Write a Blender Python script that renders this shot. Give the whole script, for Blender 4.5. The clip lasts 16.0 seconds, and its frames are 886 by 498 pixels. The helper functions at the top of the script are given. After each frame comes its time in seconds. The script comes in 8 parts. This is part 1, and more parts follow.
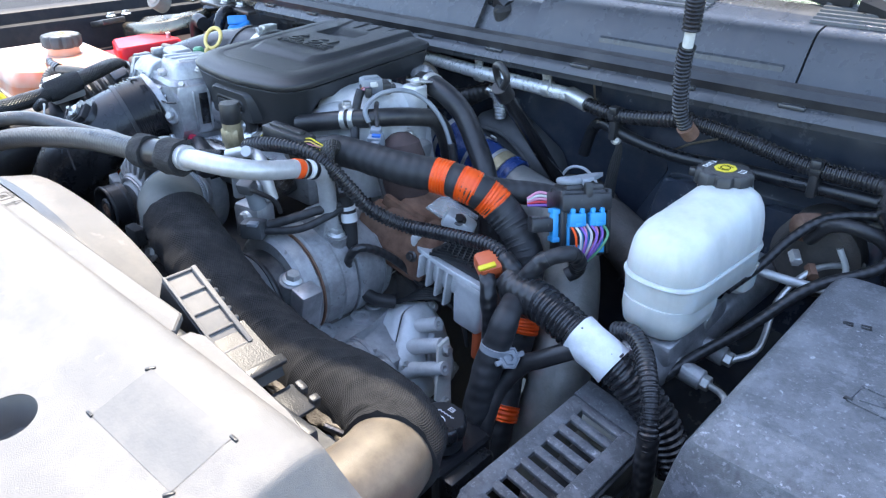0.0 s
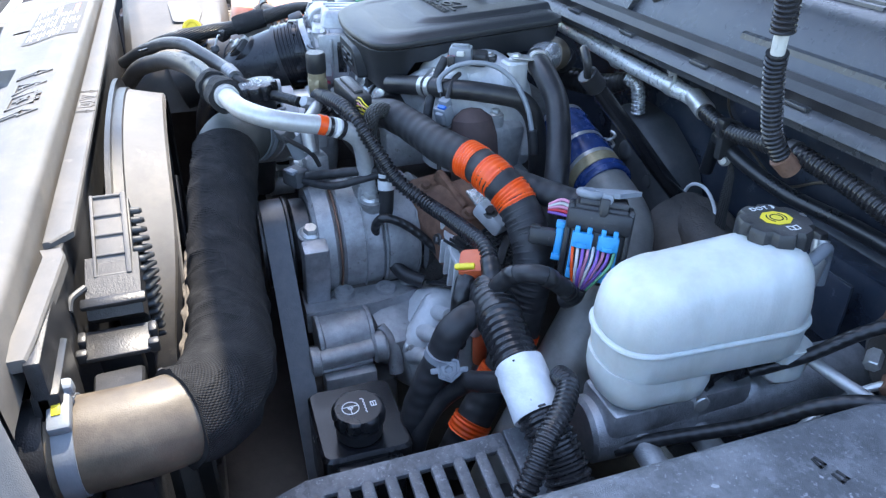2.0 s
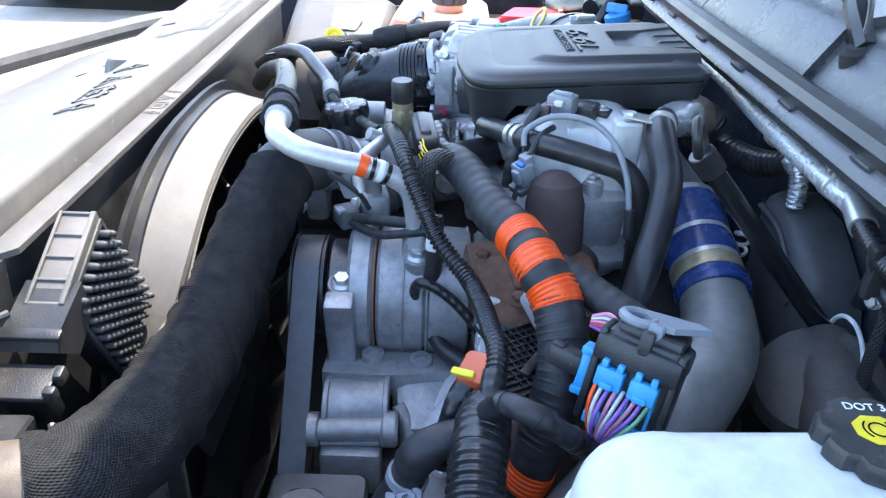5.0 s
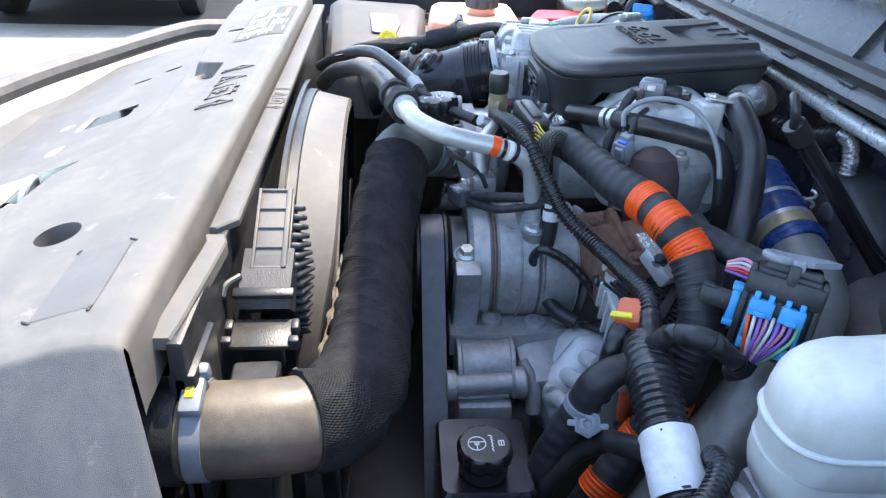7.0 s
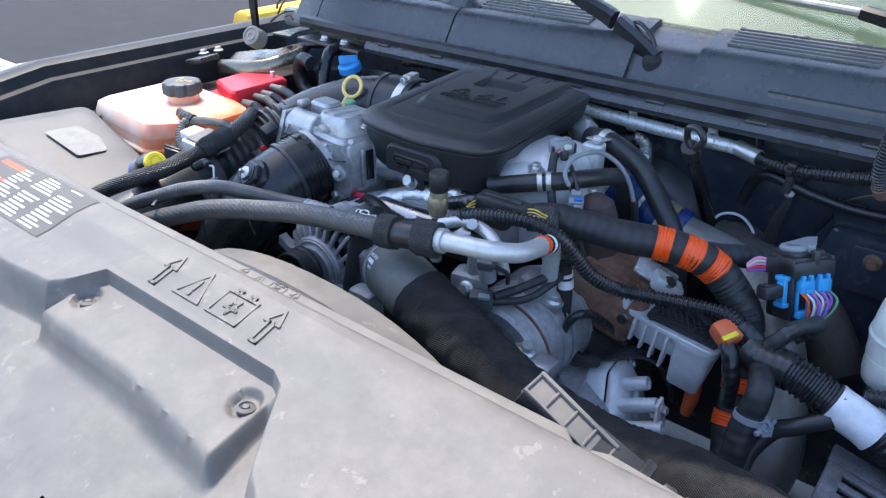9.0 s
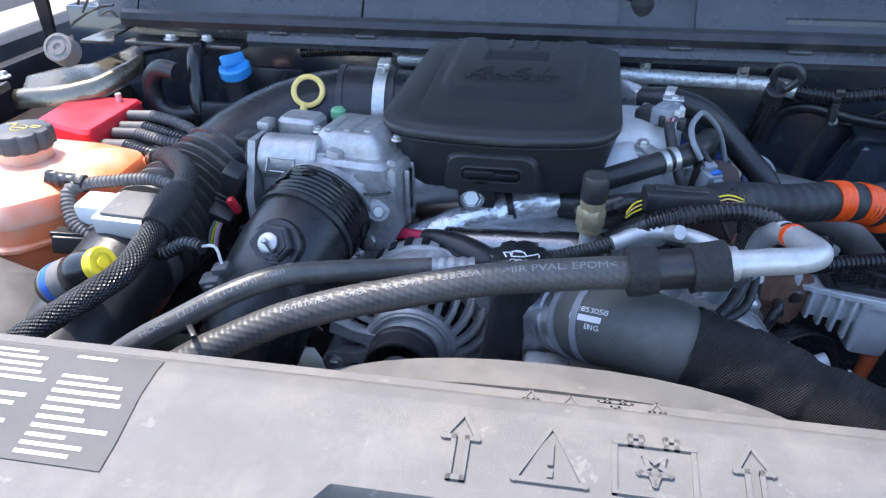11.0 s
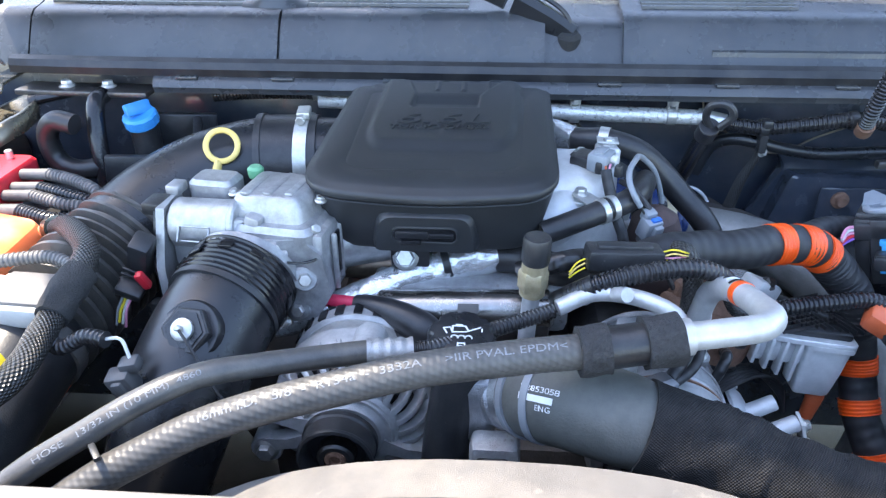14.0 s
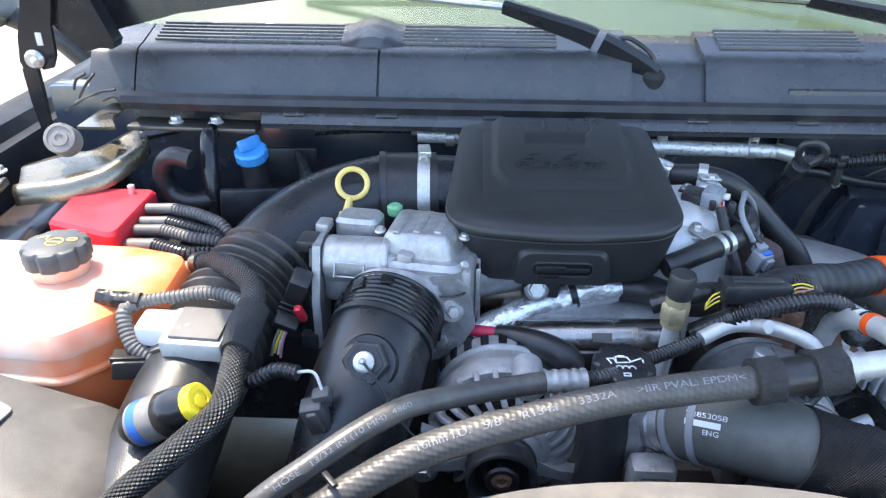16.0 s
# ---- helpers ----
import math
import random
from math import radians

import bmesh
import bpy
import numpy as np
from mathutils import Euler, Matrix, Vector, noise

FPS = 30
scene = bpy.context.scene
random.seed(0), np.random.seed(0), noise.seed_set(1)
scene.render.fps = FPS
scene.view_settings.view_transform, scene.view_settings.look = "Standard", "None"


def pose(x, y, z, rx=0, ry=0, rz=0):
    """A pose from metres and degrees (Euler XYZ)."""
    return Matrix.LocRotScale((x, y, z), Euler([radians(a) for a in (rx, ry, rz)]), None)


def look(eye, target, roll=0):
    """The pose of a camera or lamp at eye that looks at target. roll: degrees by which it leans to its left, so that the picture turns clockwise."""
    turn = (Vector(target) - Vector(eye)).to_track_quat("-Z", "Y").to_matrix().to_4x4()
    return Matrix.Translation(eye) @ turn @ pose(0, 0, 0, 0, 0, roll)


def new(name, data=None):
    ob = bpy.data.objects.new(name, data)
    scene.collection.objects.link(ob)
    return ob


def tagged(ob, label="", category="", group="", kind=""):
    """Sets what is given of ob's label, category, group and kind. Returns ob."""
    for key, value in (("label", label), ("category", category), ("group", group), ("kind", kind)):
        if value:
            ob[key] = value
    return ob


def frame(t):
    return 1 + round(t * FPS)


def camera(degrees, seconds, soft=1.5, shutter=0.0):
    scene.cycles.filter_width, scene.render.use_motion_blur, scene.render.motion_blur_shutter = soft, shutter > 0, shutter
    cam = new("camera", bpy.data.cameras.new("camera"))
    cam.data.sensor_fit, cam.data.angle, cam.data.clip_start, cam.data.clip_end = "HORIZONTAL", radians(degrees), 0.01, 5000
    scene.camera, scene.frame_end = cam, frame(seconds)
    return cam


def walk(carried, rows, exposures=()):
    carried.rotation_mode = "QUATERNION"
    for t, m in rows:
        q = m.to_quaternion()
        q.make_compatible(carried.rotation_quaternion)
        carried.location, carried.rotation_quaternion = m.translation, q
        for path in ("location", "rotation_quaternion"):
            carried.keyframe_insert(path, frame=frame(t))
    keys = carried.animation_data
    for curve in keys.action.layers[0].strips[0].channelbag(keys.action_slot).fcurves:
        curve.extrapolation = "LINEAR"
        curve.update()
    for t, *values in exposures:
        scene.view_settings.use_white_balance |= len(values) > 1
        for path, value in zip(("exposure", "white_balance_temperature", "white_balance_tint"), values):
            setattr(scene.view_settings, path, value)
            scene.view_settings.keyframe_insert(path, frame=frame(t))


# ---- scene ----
cam = camera(62.34, 16.0, shutter=0.0, soft=1.3)
PATH = [
    (0.0, (0.9157, -0.4365, 1.4338), (0.3149, 0.2160, 0.9719), 0.29),
    (0.5, (0.9707, -0.3936, 1.4146), (0.3602, 0.2494, 0.9522), 0.52),
    (1.0, (1.0632, -0.3254, 1.4249), (0.3779, 0.2311, 0.9551), 0.32),
    (1.5, (1.0977, -0.2454, 1.4350), (0.3236, 0.1572, 0.9463), 0.48),
    (2.0, (1.0598, -0.0977, 1.4222), (0.2426, 0.1917, 0.9237), 0.50),
    (2.5, (1.0298, 0.0382, 1.3982), (0.1835, 0.1968, 0.8896), 0.70),
    (3.0, (1.0283, 0.1732, 1.3818), (0.1700, 0.1333, 0.8701), 1.23),
    (3.5, (1.0063, 0.2258, 1.3761), (0.1622, 0.0893, 0.8576), 1.87),
    (3.7, (0.9894, 0.2276, 1.3760), (0.1419, 0.1091, 0.8586), 1.89),
    (5.8, (0.9267, 0.0507, 1.4256), (0.0471, 0.0843, 0.9511), 2.42),
    (6.0, (0.9295, 0.0459, 1.4208), (0.0494, 0.0766, 0.9470), 2.29),
    (6.5, (0.9498, -0.0041, 1.4113), (0.0708, 0.0369, 0.9362), 2.05),
    (7.0, (1.0266, -0.0832, 1.4094), (0.1493, -0.0063, 0.9358), 2.14),
    (7.5, (1.1095, -0.2077, 1.4164), (0.2542, 0.0167, 0.9494), 1.70),
    (8.0, (1.0595, -0.3421, 1.4138), (0.2685, 0.0584, 0.9514), 1.23),
    (8.5, (0.8709, -0.4945, 1.4629), (0.1941, 0.0747, 0.9960), 0.52),
    (9.0, (0.6320, -0.6355, 1.5293), (0.0842, 0.0529, 1.0538), 0.67),
    (9.5, (0.3329, -0.6848, 1.5235), (-0.0501, 0.1069, 1.0475), 0.71),
    (9.7, (0.2456, -0.7082, 1.5066), (-0.0704, 0.1127, 1.0309), 0.73),
    (11.8, (0.0197, -0.5411, 1.4466), (-0.1145, 0.3106, 0.9400), -0.54),
    (12.0, (0.0221, -0.5387, 1.4605), (-0.1049, 0.3127, 0.9516), -0.54),
    (12.5, (0.0220, -0.5458, 1.4629), (-0.0880, 0.3080, 0.9541), -0.54),
    (13.0, (0.0217, -0.5583, 1.4683), (-0.0755, 0.2987, 0.9621), -0.56),
    (13.5, (0.0216, -0.5574, 1.4740), (-0.0552, 0.3068, 0.9768), -0.41),
    (14.0, (0.0190, -0.5289, 1.4752), (-0.0425, 0.3422, 0.9881), -0.29),
    (14.5, (0.0286, -0.4961, 1.4939), (-0.0190, 0.3775, 1.0096), -0.26),
    (15.0, (-0.0785, -0.4841, 1.5104), (-0.1123, 0.3920, 1.0294), 0.07),
    (15.5, (-0.2512, -0.5211, 1.5049), (-0.2786, 0.3605, 1.0337), 0.36),
    (16.0, (-0.1505, -0.5752, 1.5259), (-0.1872, 0.3041, 1.0510), 0.22),
]
SKY, SUN = 0.17, 2.3
HOOD_DY, HOOD_DZ = 0.405, 1.15
EXPOSURES = [(0.0, 2.45, 6650, 10), (1.0, 2.5, 6500, 10), (2.0, 2.35, 6500, 10), (3.5, 2.6, 6500, 10), (6.0, 2.4, 6650, 10), (7.0, 2.2, 6800, 10), (8.0, 2.05, 6750, 10), (8.5, 1.85, 6400, 12), (9.5, 1.7, 6400, 12), (12.0, 2.15, 6200, 14), (13.0, 2.4, 6200, 14), (13.5, 2.5, 6300, 13), (14.5, 2.75, 7300, 10), (15.0, 2.65, 7600, 10), (15.5, 2.5, 7100, 10), (16.0, 2.3, 6900, 10)]
walk(cam, [(t, look(eye, target, roll)) for t, eye, target, roll in PATH], EXPOSURES)

# ---- daylight: a high sun over the passenger side, the raised bonnet shades the engine ----
SUN_FROM = Vector((-0.37, 0.217, 1.0)).normalized()
world = bpy.data.worlds.new("daylight")
scene.world = world
world.use_nodes = True
wt = world.node_tree
sky = wt.nodes.new("ShaderNodeTexSky")
sky.sky_type, sky.sun_disc = "NISHITA", False
sky.sun_elevation = math.asin(SUN_FROM.z)
sky.sun_rotation = math.atan2(SUN_FROM.x, SUN_FROM.y)
back = wt.nodes["Background"]
back.inputs["Strength"].default_value = SKY
wt.links.new(sky.outputs["Color"], back.inputs["Color"])
sun = new("sun", bpy.data.lights.new("sun", "SUN"))
sun.data.energy, sun.data.angle, sun.data.color = SUN, radians(0.5), (1.0, 0.92, 0.80)
sun.matrix_basis = look(SUN_FROM * 10, (0, 0, 0))


# ---- materials ----
def nodes_of(name):
    m = bpy.data.materials.new(name)
    m.use_nodes = True
    nt = m.node_tree
    return m, nt, nt.nodes["Principled BSDF"]


def surf(name, a, b, rough=0.5, metal=0.0, scale=40.0, fine=500.0, bump=0.15, dust=None, dust_amount=0.35, rough_var=0.15, spec=0.5, coat=0.0):
    """Two tones mixed by a broad noise, a fine grain as relief, and patchy dust."""
    m, nt, p = nodes_of(name)
    tc = nt.nodes.new("ShaderNodeTexCoord")
    n1 = nt.nodes.new("ShaderNodeTexNoise")
    n1.inputs["Scale"].default_value, n1.inputs["Detail"].default_value, n1.inputs["Roughness"].default_value = scale, 6, 0.65
    n2 = nt.nodes.new("ShaderNodeTexNoise")
    n2.inputs["Scale"].default_value, n2.inputs["Detail"].default_value = fine, 3
    mix = nt.nodes.new("ShaderNodeMix")
    mix.data_type = "RGBA"
    mix.inputs["A"].default_value, mix.inputs["B"].default_value = (*a, 1), (*b, 1)
    ramp = nt.nodes.new("ShaderNodeMapRange")
    ramp.inputs["From Min"].default_value, ramp.inputs["From Max"].default_value = 0.35, 0.68
    for n in (n1, n2):
        nt.links.new(tc.outputs["Object"], n.inputs["Vector"])
    nt.links.new(n1.outputs["Fac"], ramp.inputs["Value"])
    nt.links.new(ramp.outputs["Result"], mix.inputs["Factor"])
    colour = mix.outputs["Result"]
    if dust:
        n3 = nt.nodes.new("ShaderNodeTexNoise")
        n3.inputs["Scale"].default_value, n3.inputs["Detail"].default_value, n3.inputs["Roughness"].default_value = 14, 9, 0.72
        nt.links.new(tc.outputs["Object"], n3.inputs["Vector"])
        r3 = nt.nodes.new("ShaderNodeMapRange")
        r3.inputs["From Min"].default_value, r3.inputs["From Max"].default_value = 0.47, 0.75
        r3.inputs["To Max"].default_value = dust_amount
        nt.links.new(n3.outputs["Fac"], r3.inputs["Value"])
        m3 = nt.nodes.new("ShaderNodeMix")
        m3.data_type = "RGBA"
        m3.inputs["B"].default_value = (*dust, 1)
        nt.links.new(colour, m3.inputs["A"])
        nt.links.new(r3.outputs["Result"], m3.inputs["Factor"])
        colour = m3.outputs["Result"]
    nt.links.new(colour, p.inputs["Base Color"])
    rr = nt.nodes.new("ShaderNodeMapRange")
    rr.inputs["To Min"].default_value, rr.inputs["To Max"].default_value = max(rough - rough_var, 0.03), min(rough + rough_var, 1)
    nt.links.new(n1.outputs["Fac"], rr.inputs["Value"])
    nt.links.new(rr.outputs["Result"], p.inputs["Roughness"])
    bp = nt.nodes.new("ShaderNodeBump")
    bp.inputs["Strength"].default_value, bp.inputs["Distance"].default_value = bump, 0.002
    nt.links.new(n2.outputs["Fac"], bp.inputs["Height"])
    nt.links.new(bp.outputs["Normal"], p.inputs["Normal"])
    p.inputs["Metallic"].default_value = metal
    p.inputs["Specular IOR Level"].default_value = spec
    p.inputs["Coat Weight"].default_value = coat
    return m


def weave(name, a, b, pitch_u, pitch_v, rough=0.8, bump=0.6, slant=0.0, spec=0.4, sharp=1.0):
    """Woven or wrapped stuff on a hose: two crossing waves in the hose's own lengths."""
    m, nt, p = nodes_of(name)
    uv = nt.nodes.new("ShaderNodeUVMap")
    sep = nt.nodes.new("ShaderNodeSeparateXYZ")
    nt.links.new(uv.outputs["UV"], sep.inputs["Vector"])

    def calc(op, x, y):
        n = nt.nodes.new("ShaderNodeMath")
        n.operation = op
        for k, v in enumerate((x, y)):
            if v is None:
                continue
            if isinstance(v, (int, float)):
                n.inputs[k].default_value = v
            else:
                nt.links.new(v, n.inputs[k])
        return n.outputs[0]
    u = calc("ADD", sep.outputs["X"], calc("MULTIPLY", sep.outputs["Y"], slant))
    v = calc("SUBTRACT", sep.outputs["Y"], calc("MULTIPLY", sep.outputs["X"], slant)) if slant else sep.outputs["Y"]
    su = calc("SINE", calc("MULTIPLY", u, 2 * math.pi / pitch_u), None)
    h = su
    if pitch_v:
        h = calc("MULTIPLY", su, calc("SINE", calc("MULTIPLY", v, 2 * math.pi / pitch_v), None))
    tc = nt.nodes.new("ShaderNodeTexCoord")
    n1 = nt.nodes.new("ShaderNodeTexNoise")
    n1.inputs["Scale"].default_value, n1.inputs["Detail"].default_value, n1.inputs["Roughness"].default_value = 45, 8, 0.7
    nt.links.new(tc.outputs["Object"], n1.inputs["Vector"])
    fac = calc("ADD", calc("MULTIPLY", h, 0.28 * sharp), n1.outputs["Fac"])
    rg = nt.nodes.new("ShaderNodeMapRange")
    rg.inputs["From Min"].default_value, rg.inputs["From Max"].default_value = 0.25, 0.85
    nt.links.new(fac, rg.inputs["Value"])
    mix = nt.nodes.new("ShaderNodeMix")
    mix.data_type = "RGBA"
    mix.inputs["A"].default_value, mix.inputs["B"].default_value = (*a, 1), (*b, 1)
    nt.links.new(rg.outputs["Result"], mix.inputs["Factor"])
    nt.links.new(mix.outputs["Result"], p.inputs["Base Color"])
    bp = nt.nodes.new("ShaderNodeBump")
    bp.inputs["Strength"].default_value, bp.inputs["Distance"].default_value = bump, 0.0012
    nt.links.new(h, bp.inputs["Height"])
    nt.links.new(bp.outputs["Normal"], p.inputs["Normal"])
    p.inputs["Roughness"].default_value = rough
    p.inputs["Specular IOR Level"].default_value = spec
    return m


DUST = (0.22, 0.19, 0.16)
M = {
    "cover": surf("moulded grey plastic", (0.118, 0.112, 0.107), (0.150, 0.143, 0.136), 0.55, scale=26, fine=1500, bump=0.30, dust=(0.30, 0.265, 0.22), dust_amount=0.38),
    "black": surf("black plastic", (0.017, 0.018, 0.020), (0.032, 0.033, 0.036), 0.36, fine=700, bump=0.18, dust=DUST, dust_amount=0.14),
    "satin": surf("satin black plastic", (0.012, 0.013, 0.015), (0.018, 0.019, 0.022), 0.29, scale=20, fine=1100, bump=0.12),
    # darker copy of the cover plastic; its tone holds the battery cover's shade
    "shadedcover": surf("grey cover plastic toned for shade", (0.080, 0.075, 0.070), (0.112, 0.105, 0.098), 0.5, scale=26, fine=1200, bump=0.25, dust=DUST, dust_amount=0.3),
    # tan that paints sunlight on the fuzzy edge of the black sleeve
    "sunfuzz": surf("tan fuzz toned as sunlit sleeve", (0.13, 0.108, 0.085), (0.22, 0.19, 0.15), 0.9, scale=300, fine=900, bump=0.8),
    "castpanel": surf("smooth cast plastic panel", (0.092, 0.090, 0.088), (0.112, 0.109, 0.106), 0.5, scale=60, bump=0.08, dust=(0.26, 0.23, 0.19), dust_amount=0.25),
    "railfoil": surf("crinkled bright tube foil", (0.56, 0.57, 0.57), (0.74, 0.75, 0.75), 0.30, 0.45, scale=160, fine=260, bump=0.8),
    "domeblack": surf("polished black plastic", (0.020, 0.021, 0.024), (0.030, 0.031, 0.035), 0.16, scale=30, bump=0.03, dust=DUST, dust_amount=0.25, spec=0.9, coat=0.5),
    "gloss": surf("gloss black plastic", (0.010, 0.010, 0.012), (0.015, 0.015, 0.017), 0.22, bump=0.05),
    "lid": surf("weathered black plastic lid", (0.078, 0.083, 0.090), (0.120, 0.126, 0.136), 0.36, scale=200, fine=900, bump=0.35, dust=(0.40, 0.41, 0.43), dust_amount=0.40),
    "cowl": surf("dark grey cowl plastic", (0.040, 0.043, 0.048), (0.056, 0.060, 0.066), 0.28, scale=12, fine=900, bump=0.2, dust=DUST, dust_amount=0.12, spec=0.6),
    "rubber": surf("black rubber", (0.013, 0.013, 0.015), (0.028, 0.028, 0.030), 0.36, fine=400, bump=0.16, dust=DUST, dust_amount=0.12),
    "bootr": surf("grey silicone rubber", (0.075, 0.078, 0.072), (0.105, 0.108, 0.100), 0.6, scale=60, bump=0.2),
    "loom": surf("split loom plastic", (0.016, 0.016, 0.018), (0.024, 0.024, 0.027), 0.26, bump=0.06, dust=DUST, dust_amount=0.10),
    "wire": surf("black wire sheath", (0.018, 0.018, 0.020), (0.030, 0.030, 0.032), 0.45, bump=0.1, dust=DUST, dust_amount=0.1),
    "alu": surf("cast aluminium", (0.40, 0.41, 0.43), (0.58, 0.59, 0.61), 0.34, 0.80, scale=70, fine=700, bump=0.45, dust=(0.15, 0.135, 0.12), dust_amount=0.5),
    "aludark": surf("dull cast aluminium", (0.32, 0.325, 0.33), (0.47, 0.475, 0.48), 0.42, 0.5, scale=60, fine=700, bump=0.45, dust=(0.12, 0.095, 0.075), dust_amount=0.6),
    "altcast": surf("sand-cast alternator aluminium", (0.36, 0.365, 0.37), (0.49, 0.495, 0.50), 0.48, 0.35, scale=90, fine=900, bump=0.3, dust=(0.16, 0.14, 0.12), dust_amount=0.4),
    "throttlecast": surf("machined cast aluminium", (0.34, 0.345, 0.355), (0.50, 0.505, 0.515), 0.36, 0.6, scale=70, fine=800, bump=0.35, dust=(0.10, 0.09, 0.08), dust_amount=0.55),
    "railsteel": surf("polished rail steel", (0.26, 0.245, 0.23), (0.40, 0.385, 0.365), 0.24, 0.95, scale=50, bump=0.06, dust=(0.14, 0.09, 0.06), dust_amount=0.3),
    "manicast": surf("pale cast aluminium", (0.58, 0.59, 0.595), (0.70, 0.71, 0.715), 0.38, 0.2, scale=60, fine=900, bump=0.25, dust=(0.22, 0.20, 0.17), dust_amount=0.35),
    "alutube": surf("drawn aluminium", (0.50, 0.505, 0.51), (0.60, 0.605, 0.61), 0.44, 0.5, scale=120, fine=700, bump=0.12, dust=(0.3, 0.28, 0.25), dust_amount=0.3),
    "steel": surf("zinc plated steel", (0.50, 0.50, 0.49), (0.64, 0.64, 0.62), 0.36, 0.7, scale=160, bump=0.1, dust=(0.2, 0.17, 0.13), dust_amount=0.35),
    "bright": surf("brushed formed steel", (0.20, 0.175, 0.13), (0.29, 0.26, 0.20), 0.27, 0.85, scale=14, bump=0.05, dust=(0.22, 0.19, 0.14), dust_amount=0.25),
    "darksteel": surf("dark steel", (0.10, 0.10, 0.105), (0.16, 0.155, 0.15), 0.42, 0.9, scale=80, bump=0.2, dust=(0.16, 0.10, 0.06), dust_amount=0.4),
    "heatsteel": surf("heat-tinted steel", (0.16, 0.115, 0.085), (0.27, 0.22, 0.17), 0.36, 0.75, scale=60, bump=0.15, dust=(0.14, 0.08, 0.05), dust_amount=0.5),
    "fender": surf("dusty dark fender paint", (0.012, 0.014, 0.019), (0.020, 0.022, 0.028), 0.5, scale=20, bump=0.1, dust=DUST, dust_amount=0.12, spec=0.25),
    "hoserub": surf("dusty hose rubber", (0.055, 0.053, 0.051), (0.085, 0.081, 0.076), 0.34, fine=300, bump=0.2, dust=(0.30, 0.26, 0.20), dust_amount=0.3),
    "coverblk": surf("matt black engine cover plastic", (0.019, 0.020, 0.022), (0.026, 0.028, 0.030), 0.44, scale=14, fine=1500, bump=0.16, rough_var=0.06, spec=0.48),
    "greypipe": surf("grey coated pipe", (0.20, 0.20, 0.195), (0.29, 0.29, 0.28), 0.42, 0.35, scale=40, fine=300, bump=0.25, dust=(0.34, 0.31, 0.25), dust_amount=0.4),
    "rust": surf("heat-stained iron", (0.15, 0.075, 0.048), (0.27, 0.15, 0.10), 0.7, 0.1, scale=70, fine=500, bump=0.5, dust=(0.28, 0.20, 0.15), dust_amount=0.4),
    "heat": surf("brown heat wrap", (0.055, 0.035, 0.033), (0.085, 0.055, 0.05), 0.75, 0, scale=50, bump=0.3),
    "orange": surf("orange tape", (0.80, 0.070, 0.006), (0.92, 0.115, 0.012), 0.36, scale=60, bump=0.2),
    "orangeplug": surf("orange plastic", (0.52, 0.10, 0.035), (0.62, 0.13, 0.05), 0.42, bump=0.1),
    "red": surf("red plastic", (0.55, 0.018, 0.03), (0.66, 0.03, 0.05), 0.38, scale=30, bump=0.08),
    "pinkcable": surf("red cable", (0.50, 0.02, 0.06), (0.60, 0.03, 0.09), 0.4, bump=0.05),
    "bluecap": surf("blue plastic", (0.03, 0.25, 0.62), (0.05, 0.32, 0.72), 0.35, bump=0.05),
    "blueclip": surf("light blue plastic", (0.03, 0.30, 0.62), (0.06, 0.40, 0.72), 0.4, bump=0.05),
    "bluesil": surf("blue silicone", (0.011, 0.034, 0.14), (0.021, 0.058, 0.22), 0.26, scale=50, bump=0.15, dust=(0.08, 0.10, 0.16), dust_amount=0.3),
    "greyplast": surf("grey plastic", (0.20, 0.22, 0.245), (0.25, 0.27, 0.295), 0.45, bump=0.1),
    "paleplast": surf("pale plastic", (0.52, 0.52, 0.49), (0.66, 0.66, 0.62), 0.45, bump=0.1),
    "yellow": surf("yellow plastic", (0.72, 0.56, 0.02), (0.84, 0.67, 0.04), 0.45, bump=0.08),
    "cream": surf("faded yellow plastic", (0.70, 0.50, 0.13), (0.80, 0.60, 0.20), 0.45, bump=0.08),
    "brass": surf("dull brass", (0.40, 0.33, 0.20), (0.54, 0.46, 0.30), 0.42, 0.6, scale=120, bump=0.15),
    "foil": surf("crinkled foil wrap", (0.70, 0.71, 0.72), (0.84, 0.85, 0.86), 0.22, 0.75, scale=60, fine=160, bump=1.0),
    "white": surf("white print", (0.72, 0.73, 0.74), (0.80, 0.81, 0.82), 0.5, bump=0.04),
    "labelw": surf("white paper label", (0.62, 0.64, 0.66), (0.76, 0.78, 0.80), 0.45, scale=50, fine=120, bump=0.5, dust=(0.3, 0.3, 0.3), dust_amount=0.35),
    "print": surf("dark grey print", (0.045, 0.050, 0.058), (0.065, 0.07, 0.078), 0.5, bump=0.04),
    "navy": surf("dark painted steel", (0.026, 0.034, 0.050), (0.042, 0.052, 0.072), 0.24, scale=20, bump=0.05, dust=DUST, dust_amount=0.14, spec=0.7, coat=0.6),
    "apron": surf("black painted apron", (0.022, 0.014, 0.014), (0.034, 0.024, 0.022), 0.38, scale=15, bump=0.1, dust=DUST, dust_amount=0.12, coat=0.3),
    "iron": surf("oily cast iron", (0.065, 0.060, 0.056), (0.11, 0.10, 0.093), 0.6, 0.2, scale=30, fine=300, bump=0.5, dust=(0.15, 0.11, 0.08), dust_amount=0.5),
    "asphalt": surf("asphalt", (0.022, 0.023, 0.026), (0.036, 0.037, 0.040), 0.9, scale=3, fine=220, bump=0.5, spec=0.2),
    "linepaint": surf("road paint", (0.62, 0.62, 0.60), (0.74, 0.74, 0.72), 0.7, scale=8, bump=0.3),
